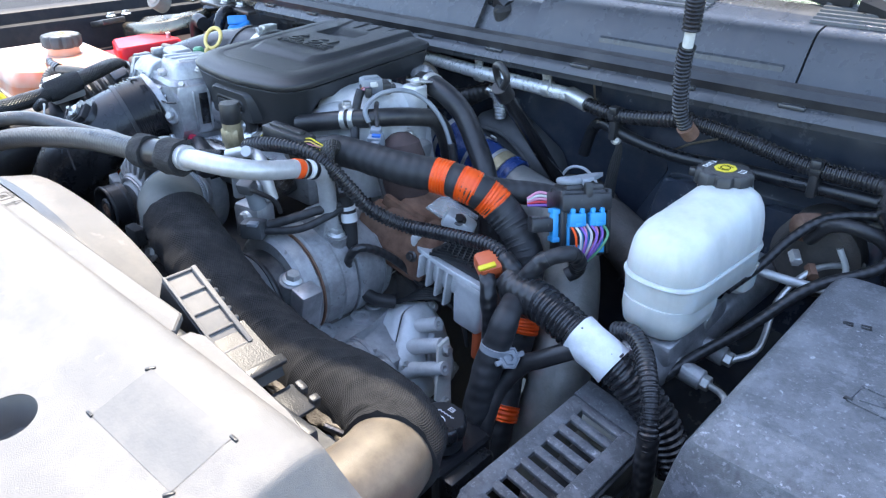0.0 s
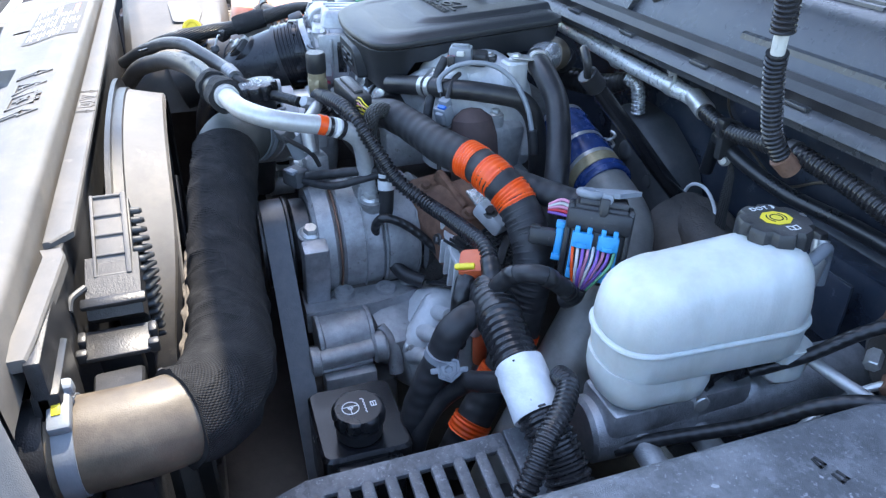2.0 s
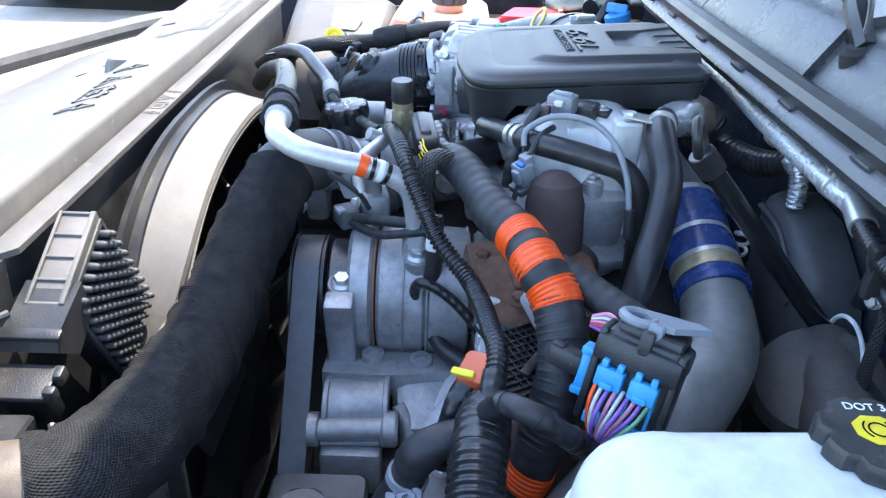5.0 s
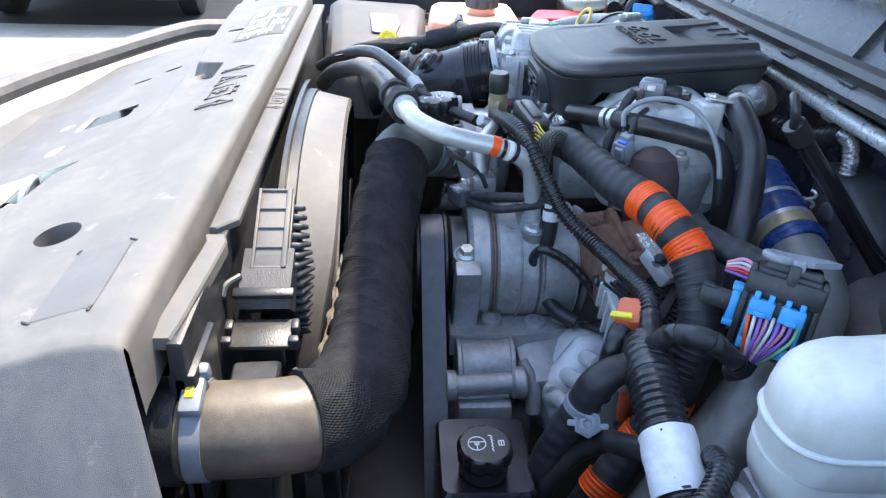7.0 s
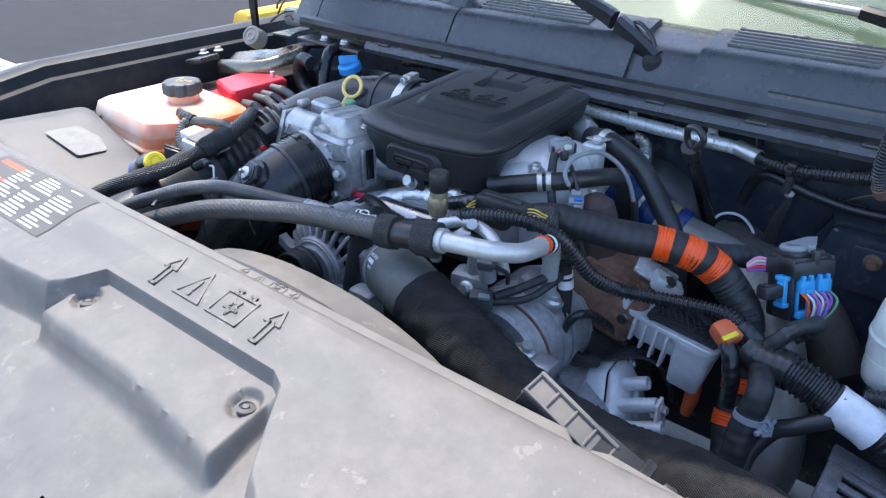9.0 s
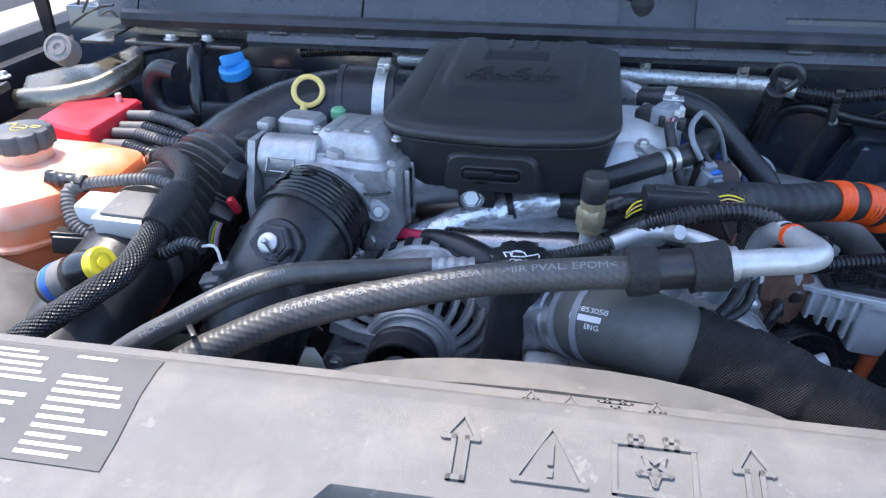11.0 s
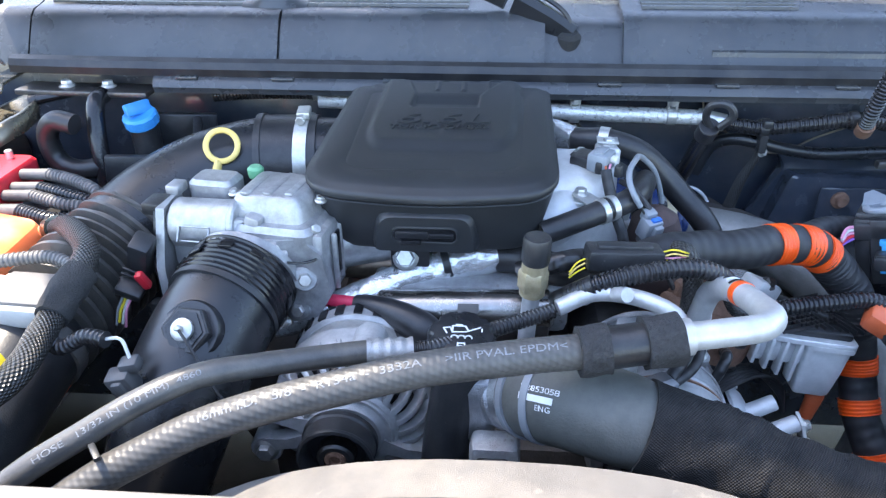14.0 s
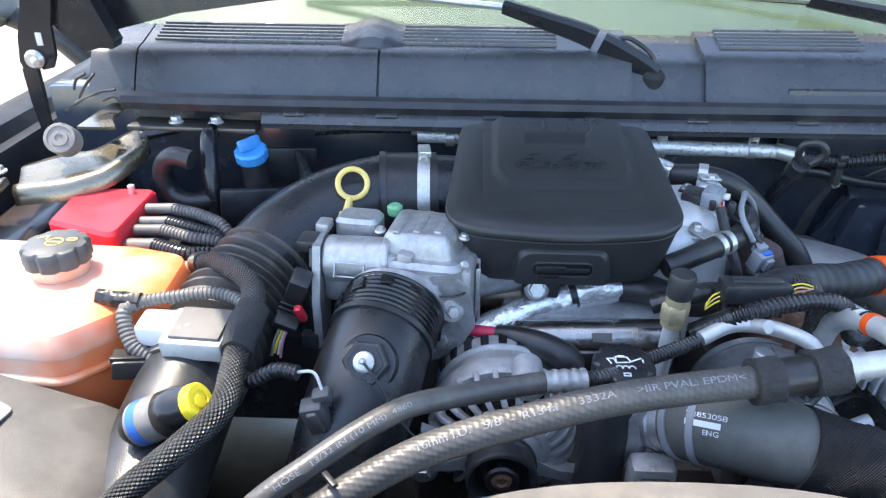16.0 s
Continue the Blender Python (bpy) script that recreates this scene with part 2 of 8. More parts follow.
    "concrete": surf("pale concrete", (0.30, 0.27, 0.23), (0.40, 0.36, 0.31), 0.85, scale=2, fine=90, bump=0.4, dust=(0.2, 0.18, 0.16), dust_amount=0.4),
    "dash": surf("grey-green dashboard", (0.046, 0.056, 0.043), (0.066, 0.077, 0.059), 0.7, scale=6, bump=0.1),
    "worn": surf("worn pale sticker", (0.15, 0.146, 0.14), (0.23, 0.225, 0.215), 0.6, scale=40, bump=0.2),
    "decal": surf("smooth grey panel", (0.095, 0.093, 0.09), (0.12, 0.117, 0.113), 0.62, scale=30, fine=1500, bump=0.2, spec=0.25),
    "stop": surf("yellow painted concrete", (0.62, 0.36, 0.03), (0.72, 0.45, 0.06), 0.7, scale=10, bump=0.3),
    "carpaint": surf("silver car paint", (0.45, 0.46, 0.48), (0.50, 0.51, 0.53), 0.3, 0.3, scale=5, bump=0.02, coat=0.8),
    "greencap": surf("green plastic", (0.10, 0.30, 0.16), (0.14, 0.36, 0.20), 0.45, bump=0.08),
    "print2": surf("faded white print", (0.12, 0.128, 0.14), (0.24, 0.25, 0.27), 0.55, scale=500, bump=0.04),
    "castpipe": surf("tan cast pipe", (0.090, 0.070, 0.050), (0.145, 0.115, 0.080), 0.45, scale=50, fine=900, bump=0.12, dust=(0.26, 0.215, 0.15), dust_amount=0.35),
    "greydark": surf("dark grey plastic", (0.055, 0.058, 0.062), (0.080, 0.083, 0.088), 0.5, bump=0.1, dust=DUST, dust_amount=0.2),
    "loomgrey": surf("dusty grey loom plastic", (0.10, 0.095, 0.09), (0.17, 0.16, 0.15), 0.5, bump=0.1),
    "pinkwire": surf("pink wire", (0.65, 0.25, 0.38), (0.70, 0.30, 0.42), 0.5, bump=0.05),
    "violet": surf("violet wire", (0.22, 0.10, 0.42), (0.28, 0.13, 0.48), 0.5, bump=0.05),
    "bluelabel": surf("blue printed label", (0.02, 0.10, 0.45), (0.04, 0.18, 0.55), 0.4, bump=0.05),
    "rim": surf("foam edge trim", (0.02, 0.02, 0.021), (0.045, 0.045, 0.046), 0.95, scale=500, fine=700, bump=1.0),
    "belt": surf("drive belt rubber", (0.060, 0.063, 0.070), (0.085, 0.089, 0.097), 0.34, scale=90, bump=0.1),
    "knit": weave("knitted black sleeve", (0.012, 0.012, 0.013), (0.046, 0.045, 0.045), 0.0030, 0.0026, 0.9, 0.6, slant=0.35, spec=0.15),
    "foam": surf("open-cell black foam", (0.012, 0.012, 0.013), (0.034, 0.034, 0.036), 0.85, scale=260, fine=420, bump=1.0),
    "braidhose": weave("ribbed rubber hose", (0.050, 0.049, 0.048), (0.110, 0.105, 0.098), 0.0066, 0.0120, 0.42, 0.20, slant=0.5, sharp=0.40),
    "braid": weave("braided sheath", (0.010, 0.010, 0.010), (0.080, 0.078, 0.075), 0.0052, 0.0040, 0.30, 0.8, slant=0.0),
    "tape": weave("wrapped cloth tape", (0.018, 0.018, 0.020), (0.036, 0.037, 0.040), 0.0140, 0, 0.5, 0.22, slant=0.12, sharp=0.5),
    "vinyl": weave("wrapped vinyl tape", (0.013, 0.013, 0.014), (0.026, 0.026, 0.028), 0.011, 0, 0.30, 0.25, slant=0.2, spec=0.5),
}


def tank_plastic(name, base, deep, sss):
    m = surf(name, base, deep, 0.36, scale=40, bump=0.12, dust=(0.74, 0.77, 0.77), dust_amount=0.45) if base[2] > 0.5 else surf(name, base, deep, 0.38, scale=18, bump=0.08)
    p = m.node_tree.nodes["Principled BSDF"]
    p.inputs["Subsurface Weight"].default_value = sss
    p.inputs["Subsurface Radius"].default_value = (0.02, 0.015, 0.012)
    p.inputs["Subsurface Scale"].default_value = 1.0
    return m


def specks(m, colour, scale, low, amount):
    """Sparse specks of dried dirt over a finished surface."""
    nt = m.node_tree
    p = nt.nodes["Principled BSDF"]
    old = p.inputs["Base Color"].links[0].from_socket
    tc, no, mr, mx = nt.nodes.new("ShaderNodeTexCoord"), nt.nodes.new("ShaderNodeTexNoise"), nt.nodes.new("ShaderNodeMapRange"), nt.nodes.new("ShaderNodeMix")
    nt.links.new(tc.outputs["Object"], no.inputs["Vector"])
    no.inputs["Scale"].default_value, no.inputs["Detail"].default_value, no.inputs["Roughness"].default_value = scale, 4, 0.65
    mr.inputs["From Min"].default_value, mr.inputs["From Max"].default_value, mr.inputs["To Max"].default_value = low, low + 0.04, amount
    nt.links.new(no.outputs["Fac"], mr.inputs["Value"])
    mx.data_type = "RGBA"
    mx.inputs["B"].default_value = (*colour, 1)
    nt.links.new(mr.outputs["Result"], mx.inputs["Factor"])
    nt.links.new(old, mx.inputs["A"])
    nt.links.new(mx.outputs["Result"], p.inputs["Base Color"])


specks(M["lid"], (0.24, 0.25, 0.27), 55, 0.56, 0.35)
specks(M["lid"], (0.30, 0.31, 0.33), 240, 0.60, 0.55)
specks(M["lid"], (0.42, 0.43, 0.45), 90, 0.66, 0.75)
specks(M["lid"], (0.030, 0.032, 0.036), 38, 0.685, 0.8)
specks(M["cover"], (0.26, 0.24, 0.21), 45, 0.64, 0.45)
specks(M["black"], (0.12, 0.11, 0.10), 120, 0.66, 0.6)
specks(M["cowl"], (0.11, 0.11, 0.115), 70, 0.66, 0.6)
specks(M["aludark"], (0.13, 0.11, 0.09), 75, 0.64, 0.45)
specks(M["alu"], (0.18, 0.16, 0.14), 90, 0.66, 0.4)
M["tank"] = tank_plastic("milky tank plastic", (0.57, 0.575, 0.535), (0.64, 0.645, 0.605), 0.6)


def streaks(m, colour, amount):
    """Upright streaks of fluid and moulding marks seen through the wall of a tank."""
    nt = m.node_tree
    p = nt.nodes["Principled BSDF"]
    old = p.inputs["Base Color"].links[0].from_socket
    ge, vm, no, mr, mx = nt.nodes.new("ShaderNodeNewGeometry"), nt.nodes.new("ShaderNodeVectorMath"), nt.nodes.new("ShaderNodeTexNoise"), nt.nodes.new("ShaderNodeMapRange"), nt.nodes.new("ShaderNodeMix")
    vm.operation = "MULTIPLY"
    vm.inputs[1].default_value = (1, 1, 0.12)
    nt.links.new(ge.outputs["Position"], vm.inputs[0])
    nt.links.new(vm.outputs["Vector"], no.inputs["Vector"])
    no.inputs["Scale"].default_value, no.inputs["Detail"].default_value = 55, 3
    mr.inputs["From Min"].default_value, mr.inputs["From Max"].default_value, mr.inputs["To Max"].default_value = 0.45, 0.68, amount
    nt.links.new(no.outputs["Fac"], mr.inputs["Value"])
    mx.data_type = "RGBA"
    mx.inputs["B"].default_value = (*colour, 1)
    nt.links.new(mr.outputs["Result"], mx.inputs["Factor"])
    nt.links.new(old, mx.inputs["A"])
    nt.links.new(mx.outputs["Result"], p.inputs["Base Color"])


streaks(M["tank"], (0.46, 0.475, 0.445), 0.45)
M["coolanttop"] = tank_plastic("milky coolant tank plastic", (0.80, 0.62, 0.50), (0.86, 0.74, 0.64), 0.5)


def tint_tank(m, start=-0.62, colour=(0.84, 0.20, 0.05)):
    """Blends orange into the tank's colour over noise, more of it towards +x."""
    nt = m.node_tree
    p = nt.nodes["Principled BSDF"]
    old = p.inputs["Base Color"].links[0].from_socket
    ge, sx, no = nt.nodes.new("ShaderNodeNewGeometry"), nt.nodes.new("ShaderNodeSeparateXYZ"), nt.nodes.new("ShaderNodeTexNoise")
    nt.links.new(ge.outputs["Position"], sx.inputs["Vector"])
    nt.links.new(ge.outputs["Position"], no.inputs["Vector"])
    no.inputs["Scale"].default_value, no.inputs["Detail"].default_value = 11, 3
    ad = nt.nodes.new("ShaderNodeMath")
    ad.operation = "MULTIPLY_ADD"
    ad.inputs[1].default_value = 0.34
    nt.links.new(no.outputs["Fac"], ad.inputs[0])
    nt.links.new(sx.outputs["X"], ad.inputs[2])
    mr = nt.nodes.new("ShaderNodeMapRange")
    mr.inputs["From Min"].default_value, mr.inputs["From Max"].default_value, mr.inputs["To Max"].default_value = start, start + 0.15, 0.94
    nt.links.new(ad.outputs[0], mr.inputs["Value"])
    mx = nt.nodes.new("ShaderNodeMix")
    mx.data_type = "RGBA"
    mx.inputs["B"].default_value = (*colour, 1)
    nt.links.new(mr.outputs["Result"], mx.inputs["Factor"])
    nt.links.new(old, mx.inputs["A"])
    nt.links.new(mx.outputs["Result"], p.inputs["Base Color"])


tint_tank(M["coolanttop"], -0.50)
M["coolantside"] = tank_plastic("coolant tank wall", (0.74, 0.58, 0.46), (0.82, 0.68, 0.56), 0.4)
tint_tank(M["coolantside"], -0.53, (0.84, 0.20, 0.06))
m_glass, nt_, p_ = nodes_of("windscreen glass")
p_.inputs["Base Color"].default_value, p_.inputs["Roughness"].default_value = (0.62, 0.80, 0.70, 1), 0.02
p_.inputs["Transmission Weight"].default_value, p_.inputs["IOR"].default_value = 1.0, 1.45
M["glass"] = m_glass


# ---- shapes ----
def arc_points(pts, step):
    """A smooth line through pts, cut into even steps; with the share of the way at each step."""
    p = [Vector(q) for q in pts]
    if len(p) > 2:
        p = [p[0] * 2 - p[1]] + p + [p[-1] * 2 - p[-2]]
        dense, mark = [], []
        for i in range(1, len(p) - 2):
            a, b, c, d = p[i - 1:i + 3]
            for k in range(24):
                t = k / 24
                dense.append(0.5 * (2 * b + (c - a) * t + (2 * a - 5 * b + 4 * c - d) * t * t + (3 * b - a - 3 * c + d) * t ** 3))
                mark.append(i - 1 + t)
        dense.append(p[-2].copy())
        mark.append(len(p) - 3)
    else:
        dense, mark = [p[0].lerp(p[1], k / 24) for k in range(25)], [k / 24 for k in range(25)]
    run = [0.0]
    for a, b in zip(dense, dense[1:]):
        run.append(run[-1] + (b - a).length)
    n = max(int(round(run[-1] / step)), 2)
    want = np.linspace(0, run[-1], n + 1)
    xyz = np.array(dense)
    out = np.stack([np.interp(want, run, xyz[:, k]) for k in range(3)], 1)
    return [Vector(q) for q in out], want, np.interp(want, run, mark)


def frames_along(line):
    tang = [(line[min(i + 1, len(line) - 1)] - line[max(i - 1, 0)]).normalized() for i in range(len(line))]
    up = Vector((0, 0, 1)) if abs(tang[0].z) < 0.9 else Vector((1, 0, 0))
    side = tang[0].cross(up).normalized()
    res = []
    for t in tang:
        side = (side - t * side.dot(t)).normalized()
        res.append((t, side, side.cross(t).normalized()))
    return res


def sweep(pts, r, step=0.006, seg=16, rib=None, bumps=0.0, flat=1.0, hollow=False, folds=0.0):
    """A hose along pts. r: one radius, or one for each of pts. rib: pitch and depth of its corrugation. bumps: unevenness. folds: cloth wrinkles."""
    if rib:
        step = rib[0] / 4
    line, run, mark = arc_points(pts, step)
    fr = frames_along(line)
    bm = bmesh.new()
    uvl = bm.loops.layers.uv.new("UVMap")
    rings = []
    for i, (c, (t, s, u)) in enumerate(zip(line, fr)):
        rr = float(np.interp(mark[i], range(len(pts)), r)) if isinstance(r, (list, tuple)) else r
        if rib and i % 4 >= 2:
            rr -= rib[1]
        ring = []
        for k in range(seg):
            a = 2 * math.pi * k / seg
            q = rr
            if bumps:
                q += bumps * noise.noise(c * 45 + Vector((math.cos(a), math.sin(a), 0)) * 1.3)
            if folds:
                w = noise.noise(Vector((run[i] * 34 + 1.6 * math.sin(a + 1.0), math.cos(a) * .8, math.sin(a) * .8)))
                q += folds * max(0.0, 1 - abs(w) * 5)
            ring.append(bm.verts.new(c + s * (math.cos(a) * q) + u * (math.sin(a) * q * flat)))
        rings.append((ring, run[i], rr))
    for (a, sa, ra), (b, sb, rb) in zip(rings, rings[1:]):
        for k in range(seg):
            k2 = (k + 1) % seg
            f = bm.faces.new((a[k], a[k2], b[k2], b[k]))
            w = 2 * math.pi * ra
            for lp, uv in zip(f.loops, ((sa, w * k / seg), (sa, w * (k + 1) / seg), (sb, w * (k + 1) / seg), (sb, w * k / seg))):
                lp[uvl].uv = uv
    if not hollow:
        bm.faces.new(list(reversed(rings[0][0])))
        bm.faces.new(rings[-1][0])
    return bm


def box(c, size, bevel=0.003, turn=(0, 0, 0), seg=2, taper=1.0):
    bm = bmesh.new()
    bmesh.ops.create_cube(bm, size=1)
    for v in bm.verts:
        k = taper if v.co.z > 0 else 1.0
        v.co = Vector((v.co.x * size[0] * k, v.co.y * size[1] * k, v.co.z * size[2]))
    if bevel:
        bmesh.ops.bevel(bm, geom=bm.edges[:], offset=min(bevel, min(size) * 0.45), segments=seg, affect="EDGES", profile=0.5)
    bmesh.ops.transform(bm, matrix=pose(*c, *turn), verts=bm.verts)
    return bm


def lathe(profile, p0, axis, seg=32, lobes=None):
    """Turned shape: profile of (radius, height) along axis from p0. lobes: number and depth of scallops round it."""
    axis = Vector(axis).normalized()
    q = axis.to_track_quat("Z", "Y").to_matrix()
    bm = bmesh.new()
    rings = []
    for r, h in profile:
        ring = []
        for k in range(seg):
            a = 2 * math.pi * k / seg
            rr = r
            if lobes and r > lobes[2]:
                rr = r - lobes[1] * max(0.0, math.cos(a * lobes[0])) ** 2
            ring.append(bm.verts.new(Vector(p0) + q @ Vector((rr * math.cos(a), rr * math.sin(a), h))))
        rings.append(ring)
    for a, b in zip(rings, rings[1:]):
        for k in range(seg):
            bm.faces.new((a[k], a[(k + 1) % seg], b[(k + 1) % seg], b[k]))
    bm.faces.new(list(reversed(rings[0])))
    bm.faces.new(rings[-1])
    return bm


def rod(p0, p1, r, r1=None, seg=20, edge=0.001):
    a, b = Vector(p0), Vector(p1)
    h, r1 = (b - a).length, r if r1 is None else r1
    e = min(edge, h * 0.3, r * 0.4, r1 * 0.4)
    return lathe([(r - e, 0), (r, e), (r1, h - e), (r1 - e, h)], a, b - a, seg)


def hexbolt(p, axis, r=0.007, flange=True):
    axis = Vector(axis).normalized()
    p = Vector(p)
    parts = [lathe([(r * 0.92, 0), (r, r * 0.12), (r, r * 0.75), (r * 0.85, r * 0.95)], p, axis, 6)]
    if flange:
        parts.append(lathe([(r * 1.35, -r * 0.3), (r * 1.4, 0), (r * 1.05, r * 0.25)], p, axis, 20))
    return merge(*parts)


def merge(*bms):
    out = bms[0]
    for b in bms[1:]:
        me = bpy.data.meshes.new("tmp")
        b.to_mesh(me)
        out.from_mesh(me)
        bpy.data.meshes.remove(me)
        b.free()
    return out


def stack(sections):
    """Skin over closed outlines of equal count, closed at both ends."""
    bm = bmesh.new()
    rings = [[bm.verts.new(q) for q in s] for s in sections]
    n = len(rings[0])
    for a, b in zip(rings, rings[1:]):
        for k in range(n):
            bm.faces.new((a[k], a[(k + 1) % n], b[(k + 1) % n], b[k]))
    bm.faces.new(list(reversed(rings[0])))
    bm.faces.new(rings[-1])
    bmesh.ops.recalc_face_normals(bm, faces=bm.faces[:])
    return bm


def rounded(corners, r, n=5):
    """A polygon with rounded corners, as plan points. r: one radius, or one for each corner."""
    out = []
    m = len(corners)
    for i in range(m):
        a, b, c = (Vector(corners[(i + k) % m]).to_2d() for k in (-1, 0, 1))
        q = r[i] if isinstance(r, (list, tuple)) else r
        u, v = (a - b).normalized(), (c - b).normalized()
        half = math.acos(max(-1, min(1, u.dot(v)))) / 2
        d = min(q / math.tan(half), (a - b).length * 0.49, (c - b).length * 0.49)
        s, e = b + u * d, b + v * d
        for k in range(n + 1):
            t = k / n
            out.append(s * (1 - t) ** 2 + b * 2 * t * (1 - t) + e * t * t)
    return out


def inset(outline, d):
    """Shrinks a plan outline towards its middle by d."""
    c = sum(outline, Vector((0, 0))) / len(outline)
    return [p + (c - p).normalized() * d for p in outline]


def plate(corners, z0, z1, r=0.01, edge=0.002, n=5):
    """Upright prism on a rounded plan, with softened edges."""
    o = rounded(corners, r, n)
    i = inset(o, edge)
    return stack([[(*p, z0) for p in i], [(*p, z0 + edge) for p in o], [(*p, z1 - edge) for p in o], [(*p, z1) for p in i]])


def placed(bm, m):
    bmesh.ops.transform(bm, matrix=m, verts=bm.verts)
    return bm


def words(text, size, thick=0.0004):
    cu = bpy.data.curves.new("words", "FONT")
    cu.body, cu.size, cu.extrude, cu.align_x, cu.align_y = text, size, thick, "CENTER", "CENTER"
    ob = bpy.data.objects.new("words", cu)
    me = bpy.data.meshes.new_from_object(ob)
    bm = bmesh.new()
    bm.from_mesh(me)
    bpy.data.objects.remove(ob)
    bpy.data.curves.remove(cu)
    bpy.data.meshes.remove(me)
    return bm


def on_hose(bm, pts, r, at, spin):
    """Lays flat work (x along the hose, y round it) on a hose: at metres from its start, spin degrees round it."""
    line, run, mark = arc_points(pts, 0.004)
    fr = frames_along(line)
    for v in bm.verts:
        s = at + v.co.x
        i = int(np.clip(np.searchsorted(run, s), 1, len(run) - 1))
        k = (s - run[i - 1]) / (run[i] - run[i - 1])
        c = line[i - 1].lerp(line[i], k)
        t, sd, u = fr[i]
        a = radians(spin) + v.co.y / r
        v.co = c + (sd * math.cos(a) + u * math.sin(a)) * (r + 0.0003 + v.co.z)
    return bm


def strokes(lines, w=0.0016, h=0.001):
    """Raised strokes along plan lines, for moulded symbols. Lies on z = 0."""
    out = bmesh.new()
    for ln in lines:
        for a, b in zip(ln, ln[1:]):
            a, b = Vector((*a, 0)), Vector((*b, 0))
            d = (b - a)
            if d.length < 1e-6:
                continue
            s = Vector((-d.y, d.x, 0)).normalized() * w / 2
            e = d.normalized() * w / 2
            q = [a - e - s, b + e - s, b + e + s, a - e + s]
            lo = [out.verts.new(p) for p in q]
            hi = [out.verts.new(p + Vector((0, 0, h))) for p in q]
            out.faces.new(hi)
            for k in range(4):
                out.faces.new((lo[k], lo[(k + 1) % 4], hi[(k + 1) % 4], hi[k]))
    return out


def circle(cx, cy, r, n=20, a0=0, a1=360):
    return [(cx + r * math.cos(radians(a0 + (a1 - a0) * k / n)), cy + r * math.sin(radians(a0 + (a1 - a0) * k / n))) for k in range(n + 1)]


def on_axis(p, axis, up=(0, 1, 0)):
    """The pose at p whose z is axis and whose y leans to up."""
    z = Vector(axis).normalized()
    x = Vector(up).cross(z).normalized()
    y = z.cross(x)
    return Matrix(((x.x, y.x, z.x, p[0]), (x.y, y.y, z.y, p[1]), (x.z, y.z, z.z, p[2]), (0, 0, 0, 1)))


def part(name, bm, material, parent=None, label="", sharp=35, tri=False):
    me = bpy.data.meshes.new(name)
    bm.normal_update()
    bm.to_mesh(me)
    bm.free()
    me.materials.append(M[material])
    me.shade_smooth()
    me.set_sharp_from_angle(angle=radians(sharp))
    ob = new(name, me)
    if parent:
        ob.parent = parent
        if parent.type == "EMPTY":
            ob.matrix_parent_inverse = parent.matrix_basis.inverted()
    if label:
        ob["label"] = label
    return ob


def thing(name, at, label, category, group="", kind=""):
    ob = new(name)
    ob.empty_display_size = 0.02
    ob.matrix_basis = Matrix.Translation(at)
    return tagged(ob, label, category, group, kind)


def solo(name, bm, material, label, category, group="", kind="", sharp=35):
    return tagged(part(name, bm, material, sharp=sharp), label, category, group, kind)


# ---- setting: ground, neighbouring ground marks ----
gbm = bmesh.new()
bmesh.ops.create_grid(gbm, x_segments=8, y_segments=8, size=300)
solo("ground", gbm, "asphalt", "dark grey asphalt of a car park", "ground", kind="structure")
solo("pavement", box((-3.6, -1.6, .004), (4.2, 7.4, .008), .002), "concrete", "pale sunlit concrete strip beside the truck", "pavement", kind="structure")
solo("pavement", box((-3.85, 6.3, .004), (2.8, 4.4, .008), .002), "concrete", "pale sunlit concrete bay behind the wheel stop", "pavement", kind="structure")
for k, y in enumerate((-4.2, -1.5, 1.75)):
    solo("parking_line", box((-6.2, y, 0.003), (4.6, 0.1, 0.006), 0.001), "linepaint", "white painted parking line on the asphalt", "parking line", "parking lines", "structure")
for y in (4.37,):
    st = thing("wheel_stop", (-5.6, y, 0), "yellow painted concrete wheel stop on the asphalt", "wheel stop")
    part("block", stack([[(-5.72, y - .45, 0), (-5.48, y - .45, 0), (-5.48, y + .45, 0), (-5.72, y + .45, 0)], [(-5.70, y - .43, .10), (-5.50, y - .43, .10), (-5.50, y + .43, .10), (-5.70, y + .43, .10)], [(-5.66, y - .40, .13), (-5.54, y - .40, .13), (-5.54, y + .40, .13), (-5.66, y + .40, .13)]]), "stop", st)


def parked_car(at, turn, label):
    car = thing("parked_car", (0, 0, 0), label, "car")
    side = rounded([(-2.2, .25), (2.2, .25), (2.25, .75), (1.3, .92), (.6, 1.42), (-1.2, 1.45), (-2.1, .95), (-2.25, .7)], [.1, .1, .15, .2, .3, .3, .2, .15])
    secs = []
    for y, k in ((-.88, .96), (-.82, 1.0), (.82, 1.0), (.88, .96)):
        secs.append([(p.x * k, y, .25 + (p.y - .25) * k) for p in side])
    part("body", stack(secs), "carpaint", car)
    for x in (-1.35, 1.35):
        for y in (-.8, .8):
            w = part("wheel", lathe([(.30, -.1), (.33, -.08), (.33, .08), (.30, .1)], (x, y, .33), (0, 1, 0)), "rubber", car)
            part("rim", lathe([(.2, -.102), (.21, -.09), (.21, .09), (.2, .102)], (x, y, .33), (0, 1, 0)), "steel", w)
    for y in (-.885, .885):
        part("side_window", box((-.25, y * .985, 1.17), (1.6, .03, .34), .05), "gloss", car)
    car.matrix_basis = pose(*at, 0, 0, turn)
    for o in car.children:
        o.matrix_parent_inverse = Matrix.Identity(4)
    return car


parked_car((-7.65, -2.8, 0), 4, "silver parked car standing on the asphalt beside the truck")
